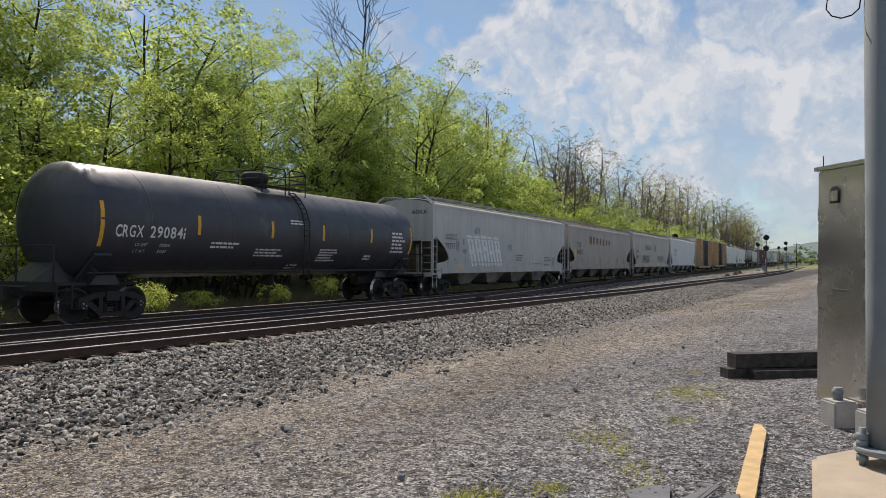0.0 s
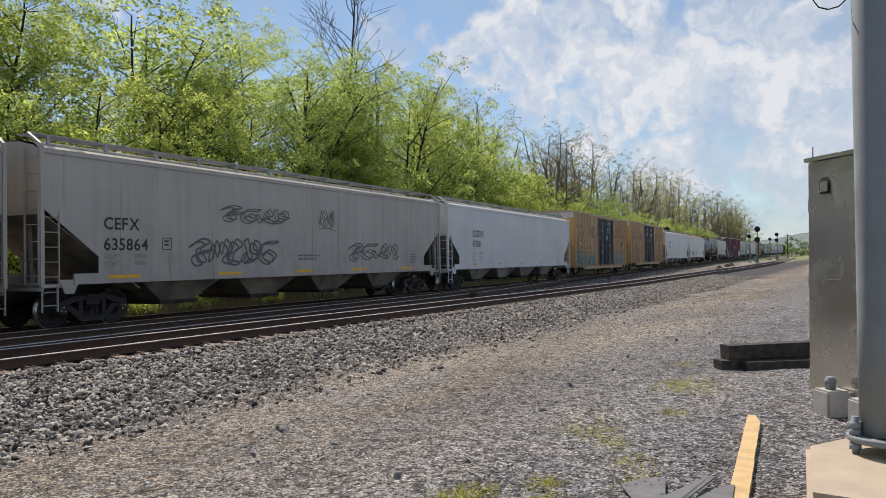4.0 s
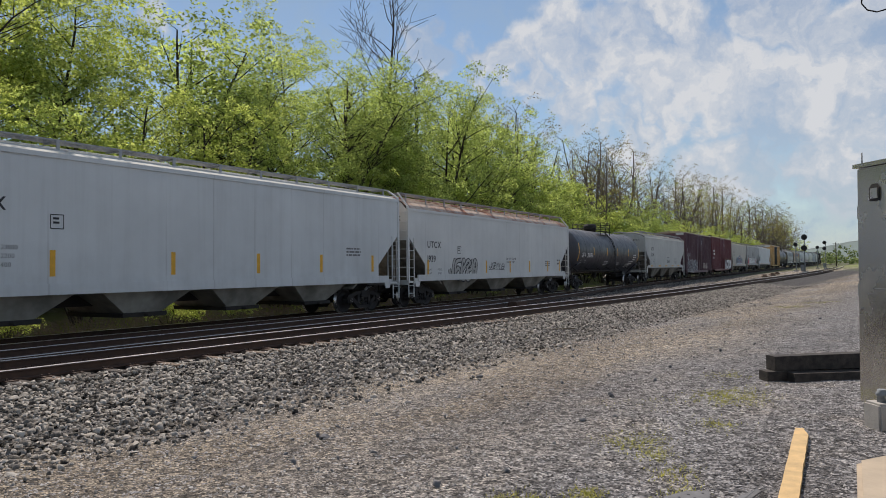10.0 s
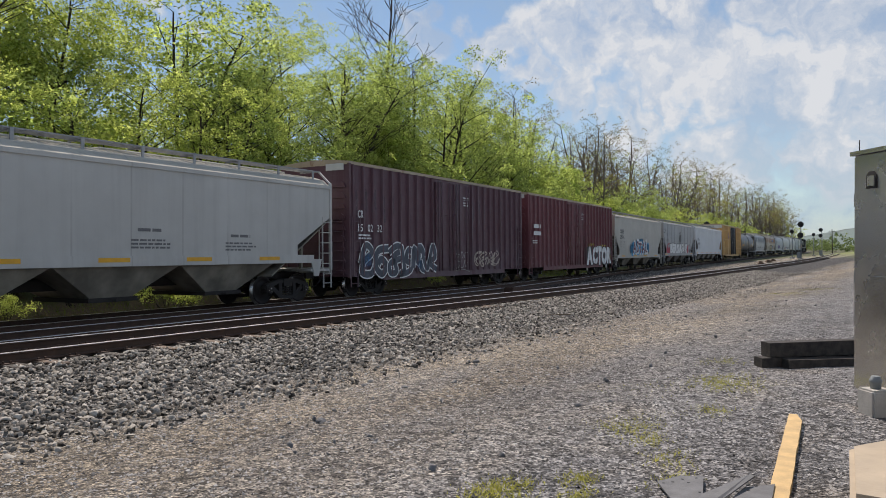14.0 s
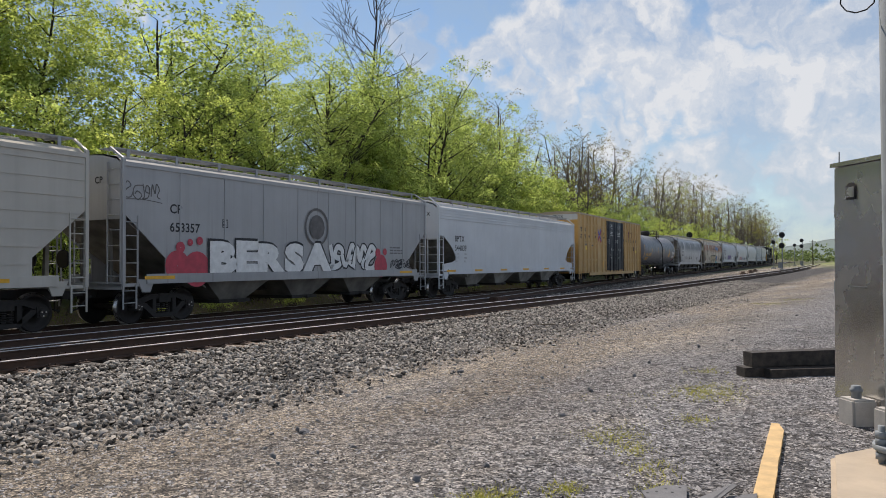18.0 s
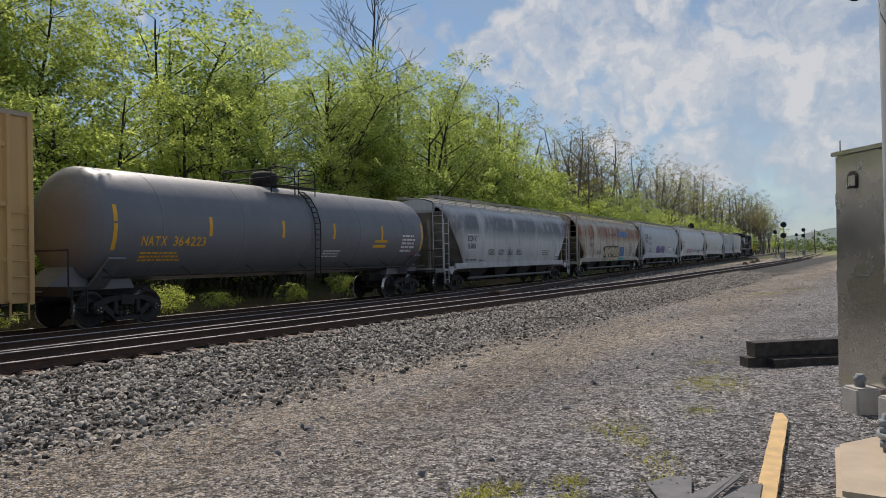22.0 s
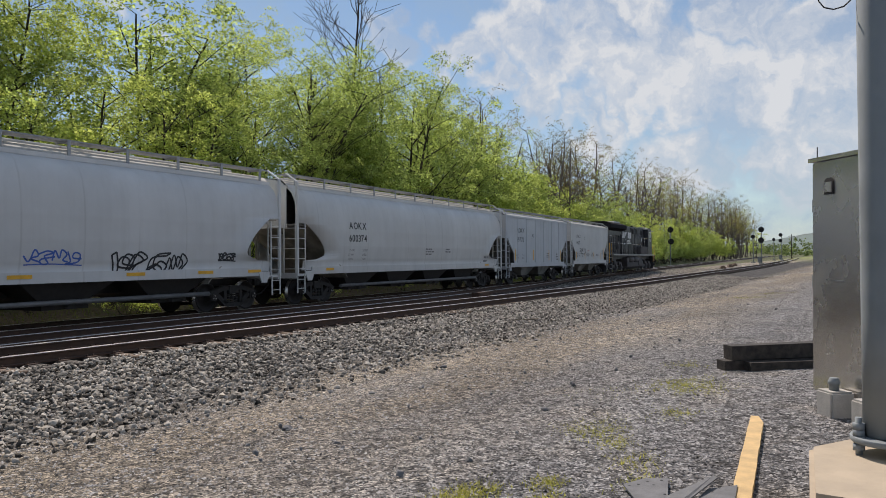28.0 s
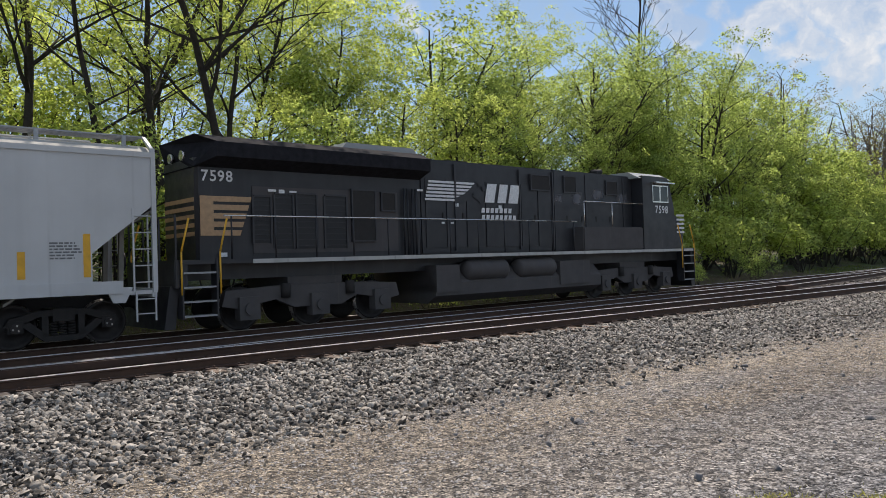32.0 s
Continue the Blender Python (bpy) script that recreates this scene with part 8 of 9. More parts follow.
    bubbles(car, -2.6, 1.4, 1.55, 2.25, 5, "violet_spray", side, 95, "violet_spray", 0.05, label="violet graffiti")
    bubbles(car, 3.2, 5.4, 1.6, 2.15, 4, "ink", side, 96, "white_spray", 0.05)
    tag(car, -half + 1.7, -half + 2.9, 2.6, 3.4, "ink", side, 30, 0.05)
    small_print(car, [(-half + 3.4, 1.9, 1.2, 3, 0.07), (6.2, 2.0, 0.8, 3, 0.07)], side, "ink", 18)
    car_paint("crdx_white", (0.62, 0.625, 0.63), grime=0.25)
    car, half, side = hopper("pale grey round-sided covered hopper with red outline graffiti", 398.2, 415.9, "crdx_white", bays=4, eave=4.1, rounded=1, inset=1.6, cut=(1.55, 2.95), scoop=True, sill_colour="crdx_white")
    mark(car, "CRDX", "11950", -7.15, 2.55, side, 0.24, 0.52)
    data_lines(car, -7.2, 1.72, side, rows=(("LD LMT", "219500"), ("LT WT", "66500"), ("CU FT", "5660")), h=0.09, gap=0.18)
    bubbles(car, -4.7, -0.6, 1.12, 2.0, 5, "red_spray", side, 101, None, 0.045, label="red outline graffiti")
    tag(car, 0.3, 1.7, 1.55, 1.85, "blue", side, 33, 0.04)
    bubbles(car, 2.6, 5.1, 1.1, 1.85, 4, "ink", side, 103, None, 0.05, label="black outline graffiti")
    tag(car, 6.4, 7.1, 1.6, 1.8, "ink", side, 34, 0.05)
    tag(car, -6.6, -5.6, 1.12, 1.35, "ink", side, 35, 0.06)
    reflectors(car, [-5.2, -2.6, 0.2, 3.4, 5.9, 8.0], 1.24, flat_side(-1.51), 0.3)
    car_paint("aokx_grey", (0.61, 0.61, 0.60), grime=0.3)
    car, half, side = hopper("pale grey round-sided covered hopper", 416.7, 434.4, "aokx_grey", bays=4, eave=4.1, rounded=1, inset=1.7, cut=(1.55, 2.85), scoop=True)
    mark(car, "AOKX", "600374", -half + 3.2, 2.75, side, 0.26, 0.48)
    data_lines(car, -half + 3.2, 1.9, side, h=0.08, gap=0.17)
    small_print(car, [(0.2, 2.0, 0.8, 3, 0.06), (2.2, 2.0, 0.6, 2, 0.06), (half - 2.4, 1.6, 0.6, 2, 0.1)], side, "ink", 19)
    reflectors(car, [-half + 2.0, half - 2.0], 1.24, flat_side(-1.51), 0.25)
    car_paint("aokx_blue", (0.50, 0.53, 0.57), grime=0.35)
    car, half, side = hopper("short blue-grey covered hopper with ribbed sides", 435.1, 446.4, "aokx_blue", bays=2, eave=4.0, inset=1.35, cut=(1.85, 2.9), ribs=6, sill=1.2)
    mark(car, "AOKX", "497172", -4.1, 3.12, side, 0.27, 0.55)
    data_lines(car, -4.2, 1.72, side, rows=(("LD LMT", "233400"), ("LT WT", "52600")), h=0.09, gap=0.17)
    uprights(car, [-half + 1.55, -1.2, 1.9, half - 1.45], 1.45, 2.1, side)
    small_print(car, [(1.4, 1.85, 0.7, 3, 0.06), (3.4, 1.8, 0.5, 3, 0.09)], side, "ink", 21)
    frame_box(car, -1.3, 2.95, side, 0.12)
    end_text(car, "AOKX", half, -0.95, 3.6)
    car_paint("aokx_white", (0.58, 0.585, 0.585), grime=0.2)
    car, half, side = hopper("short white covered hopper with a black tag", 447.3, 458.0, "aokx_white", bays=2, eave=3.95, inset=1.3, cut=(1.9, 2.9), sill=1.2)
    mark(car, "AOKX", "491671", -4.06, 3.0, side, 0.24, 0.48)
    data_lines(car, -4.09, 1.78, side, "black", rows=(("LD LMT", "234300"), ("LT WT", "51700")), h=0.10, gap=0.18, col=0.66)
    lettering(car, [("SKRYB", -3.15, 1.95, 0.31, side, {"weight": "b", "width": 1.7, "wob": [(0, 1), (-0.2, 1.1), (0, 0.9)]})], "ink", "graffiti_tag")
    stroke_part(car, [(-2.9, 1.86), (-2.4, 1.83), (-1.95, 1.80), (-1.62, 1.90), (-1.9, 1.70)], 0.05, side, "ink")
    lettering(car, [("WARNING", -1.09, 2.02, 0.10, side)], "red", "warning_stencil")
    small_print(car, [(-1.29, 1.86, 1.1, 5, 0.03), (0.21, 1.87, 0.7, 5, 0.03), (1.6, 1.75, 0.9, 2, 0.04), (3.5, 2.1, 0.6, 6, 0.032), (-half + 1.5, 1.28, 0.6, 2, 0.05)], side, "ink", 22)
    uprights(car, [-half + 1.5, -1.69, 0.95, 3.0], 1.42, 1.95, side)
    uprights(car, [half - 1.4], 1.42, 2.3, side)
    frame_box(car, -1.89, 3.0, side, 0.12)
    frame_box(car, -2.39, 1.68, side, 0.10)
    end_text(car, "AOKX", half, -0.95, 3.5)
    locomotive(458.0, 479.3)


def stroke_part(car, pts, w, side, material):
    bm = bmesh.new()
    stroke(bm, pts, w, side)
    return part("graffiti", bm, material, car)


def ring(bm, cx, cz, r1, r0, side, lift):
    n = 28
    vs = [[bm.verts.new((cx + r * math.cos(k * math.tau / n), side(cz) - lift, cz + r * math.sin(k * math.tau / n))) for k in range(n)] for r in (r1, max(r0, 0.01))]
    for k in range(n):
        bm.faces.new((vs[0][k], vs[0][(k + 1) % n], vs[1][(k + 1) % n], vs[1][k]))


def blobs(car, spots, side, material):
    for x, z, r in spots:
        bm = bmesh.new()
        ring(bm, x, z, r, 0, side, 0.026)
        part("sprayed_blob", bm, material, car)


def end_text(car, text, half, y, z, h=0.17):
    """Small mark on the end wall that faces the camera (towards -x)."""
    bm = bmesh.new()
    write(bm, text, 0.0, 0.0, h, lambda q: 0.0, "b", 0.0)
    for v in bm.verts:
        v.co = Vector((-half - 0.045 if z > 4.3 else -half + 0.04, y + 0.5 - v.co.x, z + v.co.z))
    part("end_mark", bm, "ink", car)


M["ecnx_panel"] = paint("ecnx_panel", (0.60, 0.60, 0.60), 0.3)

# ---------------------------------------------------------------- locomotive


def locomotive(a, b):
    car, half, s0 = start_car("diesel_locomotive", "black six-axle diesel locomotive with white emblem and gold stripes", "locomotive", a, b)
    half = 11.1
    M["loco_black"] = paint("loco_black", (0.024, 0.0245, 0.029), 0.6, 0, 0.45, dirt=(0.060, 0.056, 0.056))
    M["loco_dust"] = paint("loco_dust", (0.078, 0.072, 0.073), 0.7, 0, 0.8, dirt=(0.11, 0.10, 0.094))
    M["loco_door"] = paint("loco_door", (0.036, 0.036, 0.041), 0.7, 0, 0.5, dirt=(0.07, 0.065, 0.064))
    deck = 1.72
    # gloss nearly off, so the wing top catches no glare from the sun
    M["loco_roof"] = plain("sooty_black_roof", (0.024, 0.024, 0.028), 0.95, 0, 0.3)
    M["loco_roof"].node_tree.nodes["Principled BSDF"].inputs["Specular IOR Level"].default_value = 0.05

    def block(name, x0, x1, y, z0, z1, mat="loco_black", bevel=0.05, parent=car, label=""):
        bm = bmesh.new()
        box(bm, x0, x1, -y, y, z0, z1)
        if bevel:
            bmesh.ops.bevel(bm, geom=bm.edges[:], offset=bevel, segments=2, affect="EDGES")
        return part(name, bm, mat, parent, label)

    block("deck", -10.6, 10.75, 1.53, deck - 0.10, deck, "loco_black", 0.0)
    block("frame_sill", -10.5, 10.5, 1.0, 1.25, deck - 0.10, "loco_black", 0.0)
    for s in (-1, 1):
        bm = bmesh.new()
        box(bm, -8.9, 10.7, s * 1.54 - 0.012, s * 1.54 + 0.012, deck - 0.11, deck - 0.01)
        part("deck_edge_stripe", bm, "grey_hopper", car, "white stripe along the deck edge")
    # hood from the radiator end to the cab
    bm = bmesh.new()  # the end's upright corners are cut off
    prism(bm, [(-10.0, -0.88), (-9.94, -0.98), (-3.3, -0.98), (-3.3, 0.98), (-9.94, 0.98), (-10.0, 0.88)], "z", deck, 4.1)
    part("radiator_hood", bm, "loco_black", car)
    bm = bmesh.new()
    prism(bm, [(-0.98, 3.88), (-1.50, 4.08), (-1.50, 4.42), (-1.05, 4.62), (1.05, 4.62), (1.50, 4.42), (1.50, 4.08), (0.98, 3.88)], "x", -10.05, -3.3)
    for v in bm.verts:  # its end tapers in plan
        if v.co.x < -10 and abs(v.co.y) > 1.2:
            v.co.x += 0.35
    part("radiator_wing", bm, "loco_roof", car)
    bm = bmesh.new()
    prism(bm, [(-5.9, 4.60), (-5.7, 4.80), (-3.4, 4.80), (-3.2, 4.60)], "y", -0.85, 0.85)
    part("roof_hatch", bm, "roof_light", car, "pale roof hatch")
    block("engine_hood", -3.3, 6.2, 0.98, deck, 4.52)
    block("exhaust_stack", -1.6, -0.7, 0.3, 4.5, 4.66, "truck", 0.03)
    block("auxiliary_cab_block", 2.6, 7.2, 1.02, deck, 4.50, "loco_black", 0.04)
    block("battery_box", 3.6, 7.2, 1.48, deck, 2.55, "loco_dust", 0.04)
    bm = bmesh.new()  # cab with sloping windshield
    prism(bm, [(7.2, deck), (9.3, deck), (9.3, 3.35), (9.0, 4.35), (8.85, 4.5), (7.2, 4.5)], "y", -1.5, 1.5)
    part("cab", bm, "loco_black", car)
    bm = bmesh.new()
    prism(bm, [(-1.5, 4.40), (-1.0, 4.66), (1.0, 4.66), (1.5, 4.40)], "x", 7.0, 9.15)
    part("cab_roof", bm, "roof_light", car, "grey cab roof")
    bm = bmesh.new()
    prism(bm, [(9.3, deck), (10.7, deck), (10.75, 2.35), (10.45, 3.0), (9.3, 3.4)], "y", -1.05, 1.05)
    bmesh.ops.bevel(bm, geom=bm.edges[:], offset=0.08, segments=2, affect="EDGES")
    part("nose", bm, "loco_black", car)
    for s in (-1, 1):
        for x0, x1 in ((7.85, 8.28), (8.36, 8.85)):
            bm = bmesh.new()
            box(bm, x0, x1, min(s * 1.5, s * 1.52), max(s * 1.5, s * 1.52), 3.55, 4.12)
            w = part("cab_window", bm, "glass", car)
            bm = bmesh.new()
            for q in ((x0 - 0.04, x0, 3.50, 4.17), (x1, x1 + 0.04, 3.50, 4.17), (x0, x1, 3.50, 3.55), (x0, x1, 4.12, 4.17)):
                box(bm, q[0], q[1], min(s * 1.5, s * 1.53), max(s * 1.5, s * 1.53), q[2], q[3])
            part("window_frame", bm, "aluminium", w)
        bm = bmesh.new()
        prism(bm, [(7.7, 4.22), (9.0, 4.22), (9.0, 4.27), (7.7, 4.27)], "y", s * 1.5, s * 1.78)
        part("sun_visor", bm, "aluminium", car)
    bm = bmesh.new()
    for y in (-1.1, -0.1):
        q = [bm.verts.new(p) for p in ((9.32, y, 3.45), (9.32, y + 0.95, 3.45), (9.05, y + 0.95, 4.25), (9.05, y, 4.25))]
        bm.faces.new(q)
    part("windshield", bm, "glass", car)
    # doors, louvres and grilles along the hood
    bm = bmesh.new()
    box(bm, -8.6, -4.15, -1.0, -0.98, 1.85, 3.48)
    part("side_panel", bm, "loco_dust", car, "dust-grey panel between the doors")
    for x0, x1, z0, z1 in ((-8.58, -8.14, 2.1, 3.22), (-8.00, -7.52, 1.95, 3.30), (-7.38, -6.82, 1.95, 3.32), (-6.55, -5.90, 1.95, 3.30)):
        bm = bmesh.new()
        box(bm, x0, x1, -1.012, -1.0, z0, z1)
        g = part("radiator_grille", bm, "black", car)
        for q in ((x0 - 0.05, x0, z0, z1), (x1, x1 + 0.05, z0, z1), (x0, x1, z1, z1 + 0.05)):
            bm = bmesh.new()
            box(bm, q[0], q[1], -1.04, -1.0, q[2], q[3])
            part("door_post", bm, "loco_door", g)
        for k in range(9):
            bm = bmesh.new()
            z = z0 + 0.08 + (z1 - z0 - 0.16) * k / 8
            box(bm, x0, x1, -1.024, -1.012, z - 0.012, z + 0.012)
            part("louvre", bm, "loco_black", g)
    for x0, x1, z0, z1 in ((-5.70, -4.98, 2.15, 3.48), (-4.72, -4.28, 2.98, 3.44), (1.45, 2.35, 3.80, 4.26), (3.15, 3.75, 3.78, 4.30), (5.55, 6.20, 3.78, 4.24)):
        bm = bmesh.new()
        box(bm, x0, x1, -1.055, -0.99, z0, z1)
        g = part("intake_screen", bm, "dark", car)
        bm = bmesh.new()
        for q in ((x0 - 0.04, x0, z0 - 0.04, z1 + 0.04), (x1, x1 + 0.04, z0 - 0.04, z1 + 0.04), (x0, x1, z0 - 0.04, z0), (x0, x1, z1, z1 + 0.04)):
            box(bm, q[0], q[1], -1.07, -0.99, q[2], q[3])
        part("screen_frame", bm, "loco_door", g)
    for x in (-3.95, -3.82, -3.64, -3.52):
        bm = bmesh.new()
        tube(bm, (x, -1.05, deck), (x, -1.05, 3.60), 0.028, n=8)
        part("cable_conduit", bm, "loco_black", car)
    for x in (-1.95, 0.9, 2.55, 4.35, 6.6):
        bm = bmesh.new()
        box(bm, x - 0.03, x + 0.03, -1.045, -0.98, deck + 0.1, 4.42)
        part("hood_seam", bm, "loco_door", car)
    for x, z, w, h in ((-8.2, 3.36, 0.22, 0.06), (-7.9, 3.33, 0.16, 0.09), (-7.6, 3.35, 0.2, 0.05), (-3.45, 3.55, 0.22, 0.06), (-1.98, 3.14, 0.14, 0.10), (-0.12, 3.12, 0.14, 0.10), (-2.55, 2.62, 0.14, 0.05), (-2.2, 2.62, 0.14, 0.05), (-9.5, 1.78, 0.2, 0.1)):
        bm = bmesh.new()
        patch(bm, x, x + w, z, z + h, flat_side(-1.04))
        part("notice", bm, "white", car, "small white notice")
    smears(car, [(3.3, 4.3, 3.2, 3.9), (4.4, 5.6, 3.35, 4.1), (6.0, 7.1, 3.3, 4.0), (2.4, 3.2, 3.3, 3.8), (5.2, 5.45, 3.5, 4.0)], worn("pale_soot", (0.17, 0.17, 0.185), 1.0, 1.6, True), flat_side(-1.03), "soot_stain", "pale worn and dusty paint")
    for k in range(11):
        bm = bmesh.new()
        x = -3.1 + k * 0.82
        box(bm, x, x + 0.76, -1.006, -0.98, 1.92, 3.95)
        d = part("hood_door", bm, "loco_door" if k > 7 or k % 3 == 1 else "loco_black", car)
        bm = bmesh.new()
        box(bm, x + 0.62, x + 0.68, -1.03, -1.0, 2.75, 2.95)
        part("latch", bm, "truck", d)
    # gold and white striping behind, horse stripes and letters as plain shapes
    for k in range(5):
        bm = bmesh.new()
        z = 2.28 + k * 0.20
        q = [bm.verts.new(p) for p in ((-9.93, -1.015, z), (-8.66 - 0.07 * (4 - k), -1.015, z), (-8.62 - 0.07 * (4 - k), -1.015, z + 0.13), (-9.93, -1.015, z + 0.13))]
        bm.faces.new(q)
        part("gold_stripe", bm, "gold", car)
        if k < 4:
            bm = bmesh.new()
            patch(bm, -9.93, -9.6, z + 0.13, z + 0.20, flat_side(-1.015), 0.0)
            part("gold_stripe", bm, "gold", car)
        bm = bmesh.new()
        box(bm, -10.015, -10.005, -0.86, 0.86, z, z + 0.10)
        part("gold_stripe", bm, "gold", car)
        bm = bmesh.new()
        box(bm, 10.2, 10.76, -1.07, -1.06, 2.35 + k * 0.17, 2.43 + k * 0.17)
        part("nose_stripe", bm, "white", car)
    side = flat_side(-1.002)
    for k in range(6):
        bm = bmesh.new()
        z = 3.30 + k * 0.105
        patch(bm, -3.15 + 0.03 * k, -1.05 - 0.13 * (5 - k), z, z + 0.065, side, 0.03)
        part("emblem_stripe", bm, "white", car, "white speed stripe of the emblem")
    for x0, x1 in ((-0.72, -0.30), (-0.16, 0.22), (0.34, 0.78)):
        bm = bmesh.new()
        patch(bm, x0, x1, 3.30, 3.89, side, 0.03, slant=0.14)
        part("emblem_block", bm, "white", car, "white slanted block of the emblem")
    for z, n in ((2.98, 7), (2.76, 8)):
        for k in range(n):
            bm = bmesh.new()
            patch(bm, -0.88 + k * 0.20, -0.74 + k * 0.20, z, z + 0.15, side, 0.03, slant=0.03)
            part("name_bar", bm, "white", car)
    bm = bmesh.new()  # dark rearing shape over the stripes
    for pts, w in ((((-1.95, 3.28), (-1.55, 3.42), (-1.25, 3.62), (-0.98, 3.86)), 0.24), (((-1.05, 3.80), (-0.82, 3.86), (-0.70, 3.66)), 0.14), (((-1.25, 3.55), (-0.95, 3.38), (-0.85, 3.28)), 0.12)):
        stroke(bm, pts, w, side, 0.034)
    part("emblem_figure", bm, "loco_black", car, "black figure of the emblem")
    lettering(car, [("7598", -9.88, 3.56, 0.25, flat_side(-1.0), {"weight": "b", "lift": 0.012})], "white", "road_number")
    lettering(car, [("7598", 8.0, 3.10, 0.28, flat_side(-1.5), {"weight": "b"})], "white", "road_number")
    # fuel tank, air tanks, trucks
    bm = bmesh.new()
    prism(bm, [(-1.1, 1.3), (-1.45, 0.88), (-1.45, 0.52), (-1.05, 0.30), (1.05, 0.30), (1.45, 0.52), (1.45, 0.88), (1.1, 1.3)], "x", -3.2, 4.5)
    part("fuel_tank", bm, "loco_dust", car)
    for x0, x1 in ((-2.0, -0.15), (0.25, 2.1)):
        for s in (-1, 1):
            bm = bmesh.new()
            lathe(bm, [(x0, 0.05), (x0 + 0.06, 0.25), (x0 + 0.15, 0.31), (x1 - 0.15, 0.31), (x1 - 0.06, 0.25), (x1, 0.05)], 16, "x")
            for v in bm.verts:
                v.co.y += s * 1.28
                v.co.z += 1.22
            part("air_reservoir", bm, "loco_dust", car)
    for x, w in ((-2.75, 0.9), (3.05, 1.6)):
        bm = bmesh.new()
        box(bm, x - w / 2, x + w / 2, -1.5, 1.5, 0.62, 1.40)
        part("equipment_box", bm, "loco_dust", car)
    for e in (-1, 1):
        cx = e * 6.95
        bm = bmesh.new()
        for s in (-1, 1):
            prism(bm, [(cx - 2.6, 0.62), (cx - 2.5, 0.98), (cx - 1.2, 1.05), (cx + 1.2, 1.05), (cx + 2.5, 0.98), (cx + 2.6, 0.62), (cx + 2.2, 0.55), (cx + 1.2, 0.72), (cx + 0.7, 0.50), (cx - 0.7, 0.50), (cx - 1.2, 0.72), (cx - 2.2, 0.55)], "y", s * 1.12 - 0.1, s * 1.12 + 0.1)
        box(bm, cx - 0.8, cx + 0.8, -1.1, 1.1, 0.75, 1.25)
        t = part("truck", bm, "loco_dust", car)
        for x in (-1.95, 0.0, 1.95):
            for s in (-1, 1):
                bm = bmesh.new()
                box(bm, cx + x - 0.26, cx + x + 0.26, s * 1.2 - 0.14, s * 1.2 + 0.14, 0.28, 0.82)
                tube(bm, (cx + x, s * 1.32, 0.53), (cx + x, s * 1.40, 0.53), 0.14, n=12)
                part("journal_box", bm, "loco_dust", t)
            w = shared("wheelset", WHEELSET, t, pose(cx + x, 0, 0.533) @ Matrix.Diagonal((1.166, 1, 1.166, 1)))
        for x in (-0.95, 0.95):
            for s in (-1, 1):
                bm = bmesh.new()
                tube(bm, (cx + x, s * 1.24, 0.75), (cx + x, s * 1.24, 1.1), 0.13, n=10)
                part("coil_spring", bm, "truck", t)
        bm = bmesh.new()
        prism(bm, [(e * 10.7, 0.2), (e * 10.95, 0.2), (e * 10.8, 1.15), (e * 10.6, 1.15)], "y", -1.35, 1.35)
        part("snow_plough", bm, "loco_black", car)
        shared("coupler", COUPLER, car, pose(e * 10.85, 0, 0, 0, 0, 0 if e > 0 else 180))
        block("end_plate", min(e * 10.45, e * 10.75), max(e * 10.45, e * 10.75), 1.5, 1.1, deck, "loco_black", 0.02)
        for s in (-1, 1):
            for k in range(4):
                bm = bmesh.new()
                z = 0.45 + k * 0.32
                x = e * 10.2
                box(bm, x - 0.38, x + 0.38, s * 1.42 - 0.14, s * 1.42 + 0.14, z, z + 0.04)
                part("step", bm, "grating", car)
            for x in (e * 9.8, e * 10.6):
                bm = bmesh.new()
                box(bm, x - 0.02, x + 0.02, s * 1.42 - 0.15, s * 1.42 + 0.15, 0.42, deck)
                part("step_side", bm, "loco_black", car)
            for x in (e * 9.72, e * 10.62):
                bm = bmesh.new()
                tube(bm, (x, s * 1.56, 0.95), (x, s * 1.56, 1.9), 0.022, n=6)
                tube(bm, (x, s * 1.56, 1.9), (x - e * 0.2, s * 1.52, 2.65), 0.022, n=6)
                part("grab_rail", bm, "yellow", car, "yellow grab rail")
    for s in (-1, 1):
        bm = bmesh.new()
        tube(bm, (-9.6, s * 1.5, 2.72), (3.2, s * 1.5, 2.72), 0.02, n=6)
        part("hand_rail", bm, "aluminium", car)
        for k in range(12):
            bm = bmesh.new()
            x = -9.4 + k * 1.13
            tube(bm, (x, s * 1.5, deck), (x, s * 1.5, 2.72), 0.02, n=6)
            part("stanchion", bm, "loco_black", car)
        bm = bmesh.new()
        tube(bm, (3.6, s * 1.52, 3.42), (7.1, s * 1.52, 3.42), 0.018, n=6)
        tube(bm, (3.6, s * 1.52, 2.55), (3.6, s * 1.52, 3.42), 0.018, n=6)
        tube(bm, (5.2, s * 1.52, 2.55), (5.2, s * 1.52, 3.42), 0.018, n=6)
        part("hand_rail", bm, "aluminium", car)
        bm = bmesh.new()
        beam(bm, (-10.7, s * 1.45, deck), (-10.7, s * 1.45, 2.7), 0.04)
        beam(bm, (-10.7, s * 1.45, 2.7), (-10.7, s * 0.5, 2.7), 0.04)
        beam(bm, (-10.7, s * 0.5, deck), (-10.7, s * 0.5, 2.7), 0.04)
        part("end_rail", bm, "loco_black", car)
    for y in (-0.35, 0.35):
        bm = bmesh.new()
        tube(bm, (-10.08, y, 4.2), (-10.0, y, 4.2), 0.12, n=14)
        part("headlight", bm, "aluminium", car)
    bm = bmesh.new()
    tube(bm, (6.4, 0, 4.5), (6.4, 0, 4.75), 0.06, n=8)
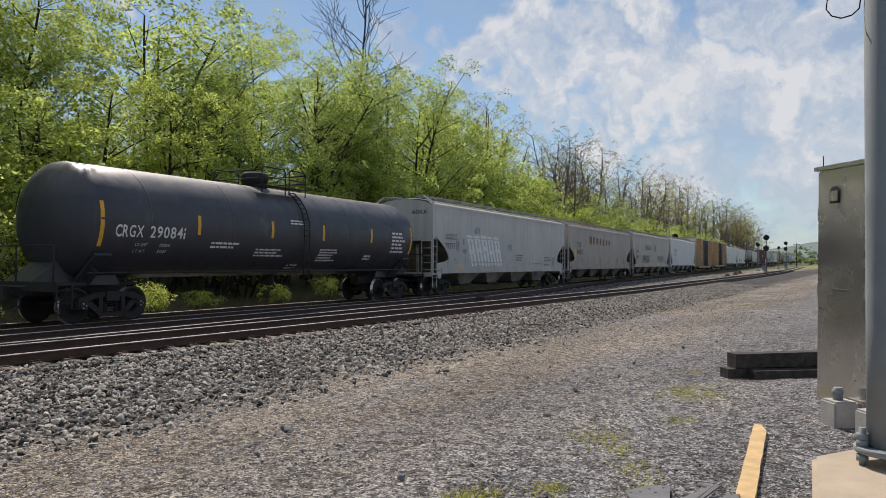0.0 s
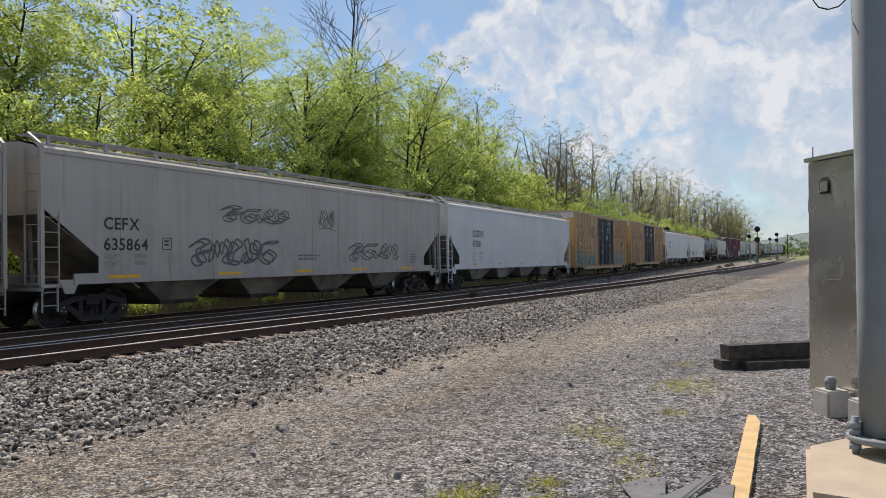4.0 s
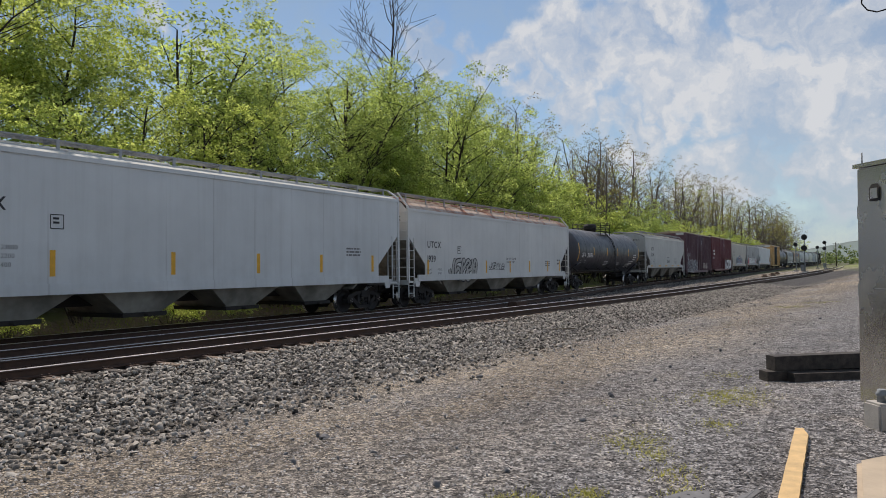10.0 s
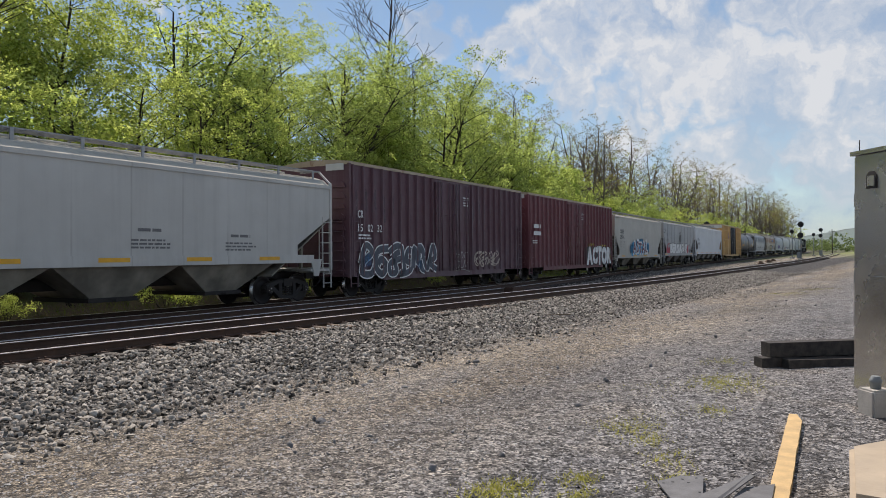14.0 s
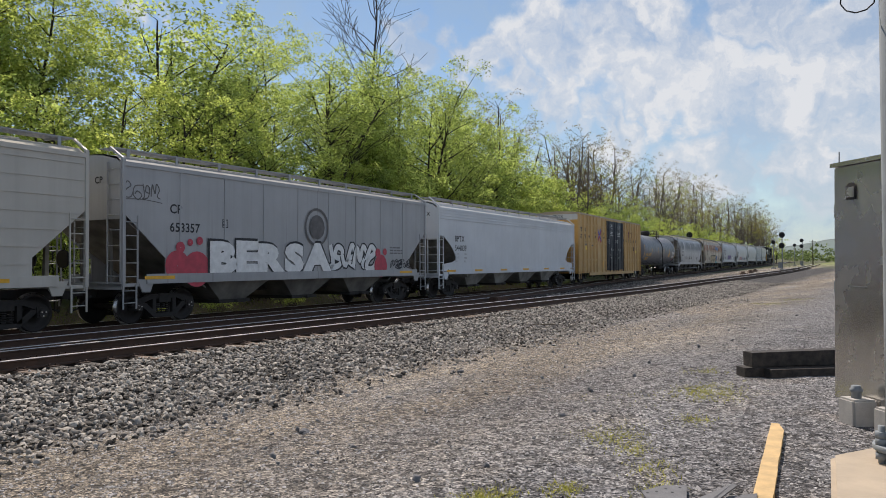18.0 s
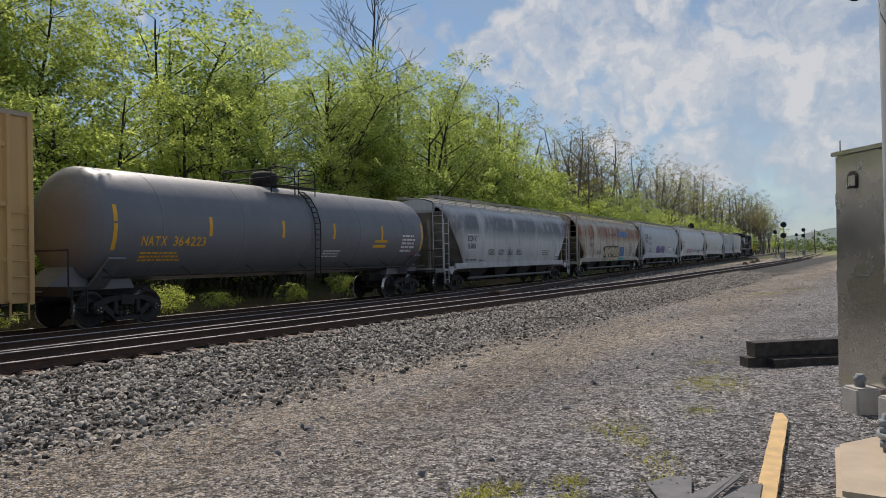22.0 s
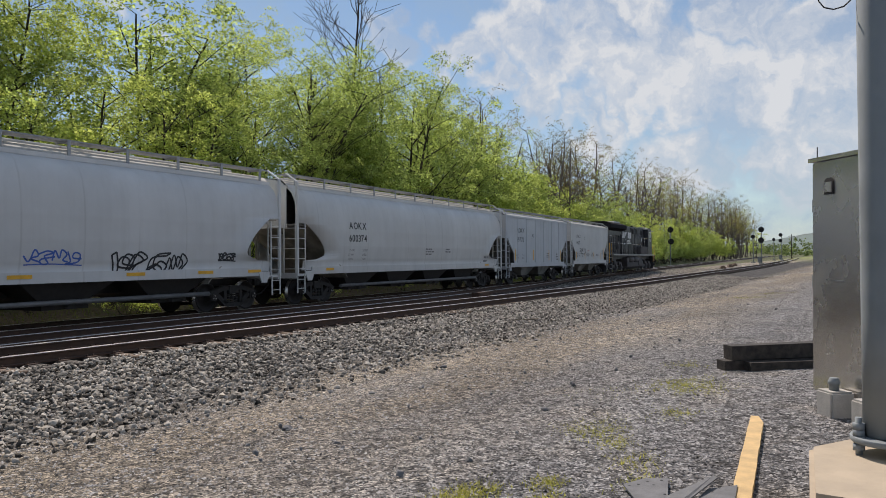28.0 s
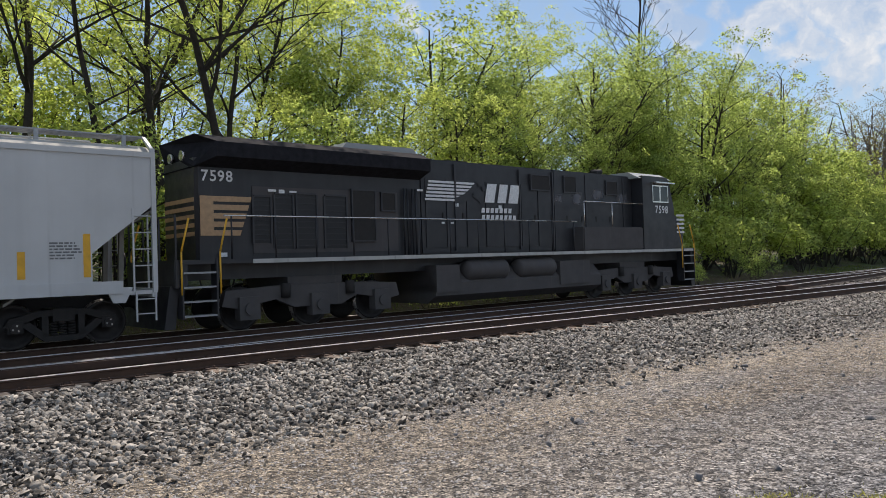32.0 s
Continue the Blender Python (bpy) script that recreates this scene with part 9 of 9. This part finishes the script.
    tube(bm, (6.2, 0.1, 4.75), (6.8, 0.1, 4.78), 0.07, 0.1, n=8)
    part("horn", bm, "truck", car)


M["roof_light"] = paint("roof_light", (0.36, 0.37, 0.37), 0.3)
build_train()

# ---------------------------------------------------------------- motion of the train
SPEED, SLOWING = 15.206, 0.02573


def run(t):
    """How far the train has come towards the camera's left after t seconds."""
    return SPEED * t - 0.5 * SLOWING * t * t


def motions():
    for car, s0 in MOVING:
        walk(car, [(t, on_track(s0 - run(t))) for t in range(33)])
    for w, x, z, s0 in SPINNING:
        rows, turn = [(0.0, pose(x, 0, z))], 0.0
        for k in range(1, 960):
            t = k / FPS
            s = s0 - run(t)
            if -3.0 < s < 34.0:
                turn -= math.degrees((run(t) - run(t - 1 / FPS)) / WHEEL_R)
                rows.append((t, pose(x, 0, z, 0, turn, 0)))
        rows.append((32.0, pose(x, 0, z, 0, turn, 0)))
        walk(w, rows)


motions()
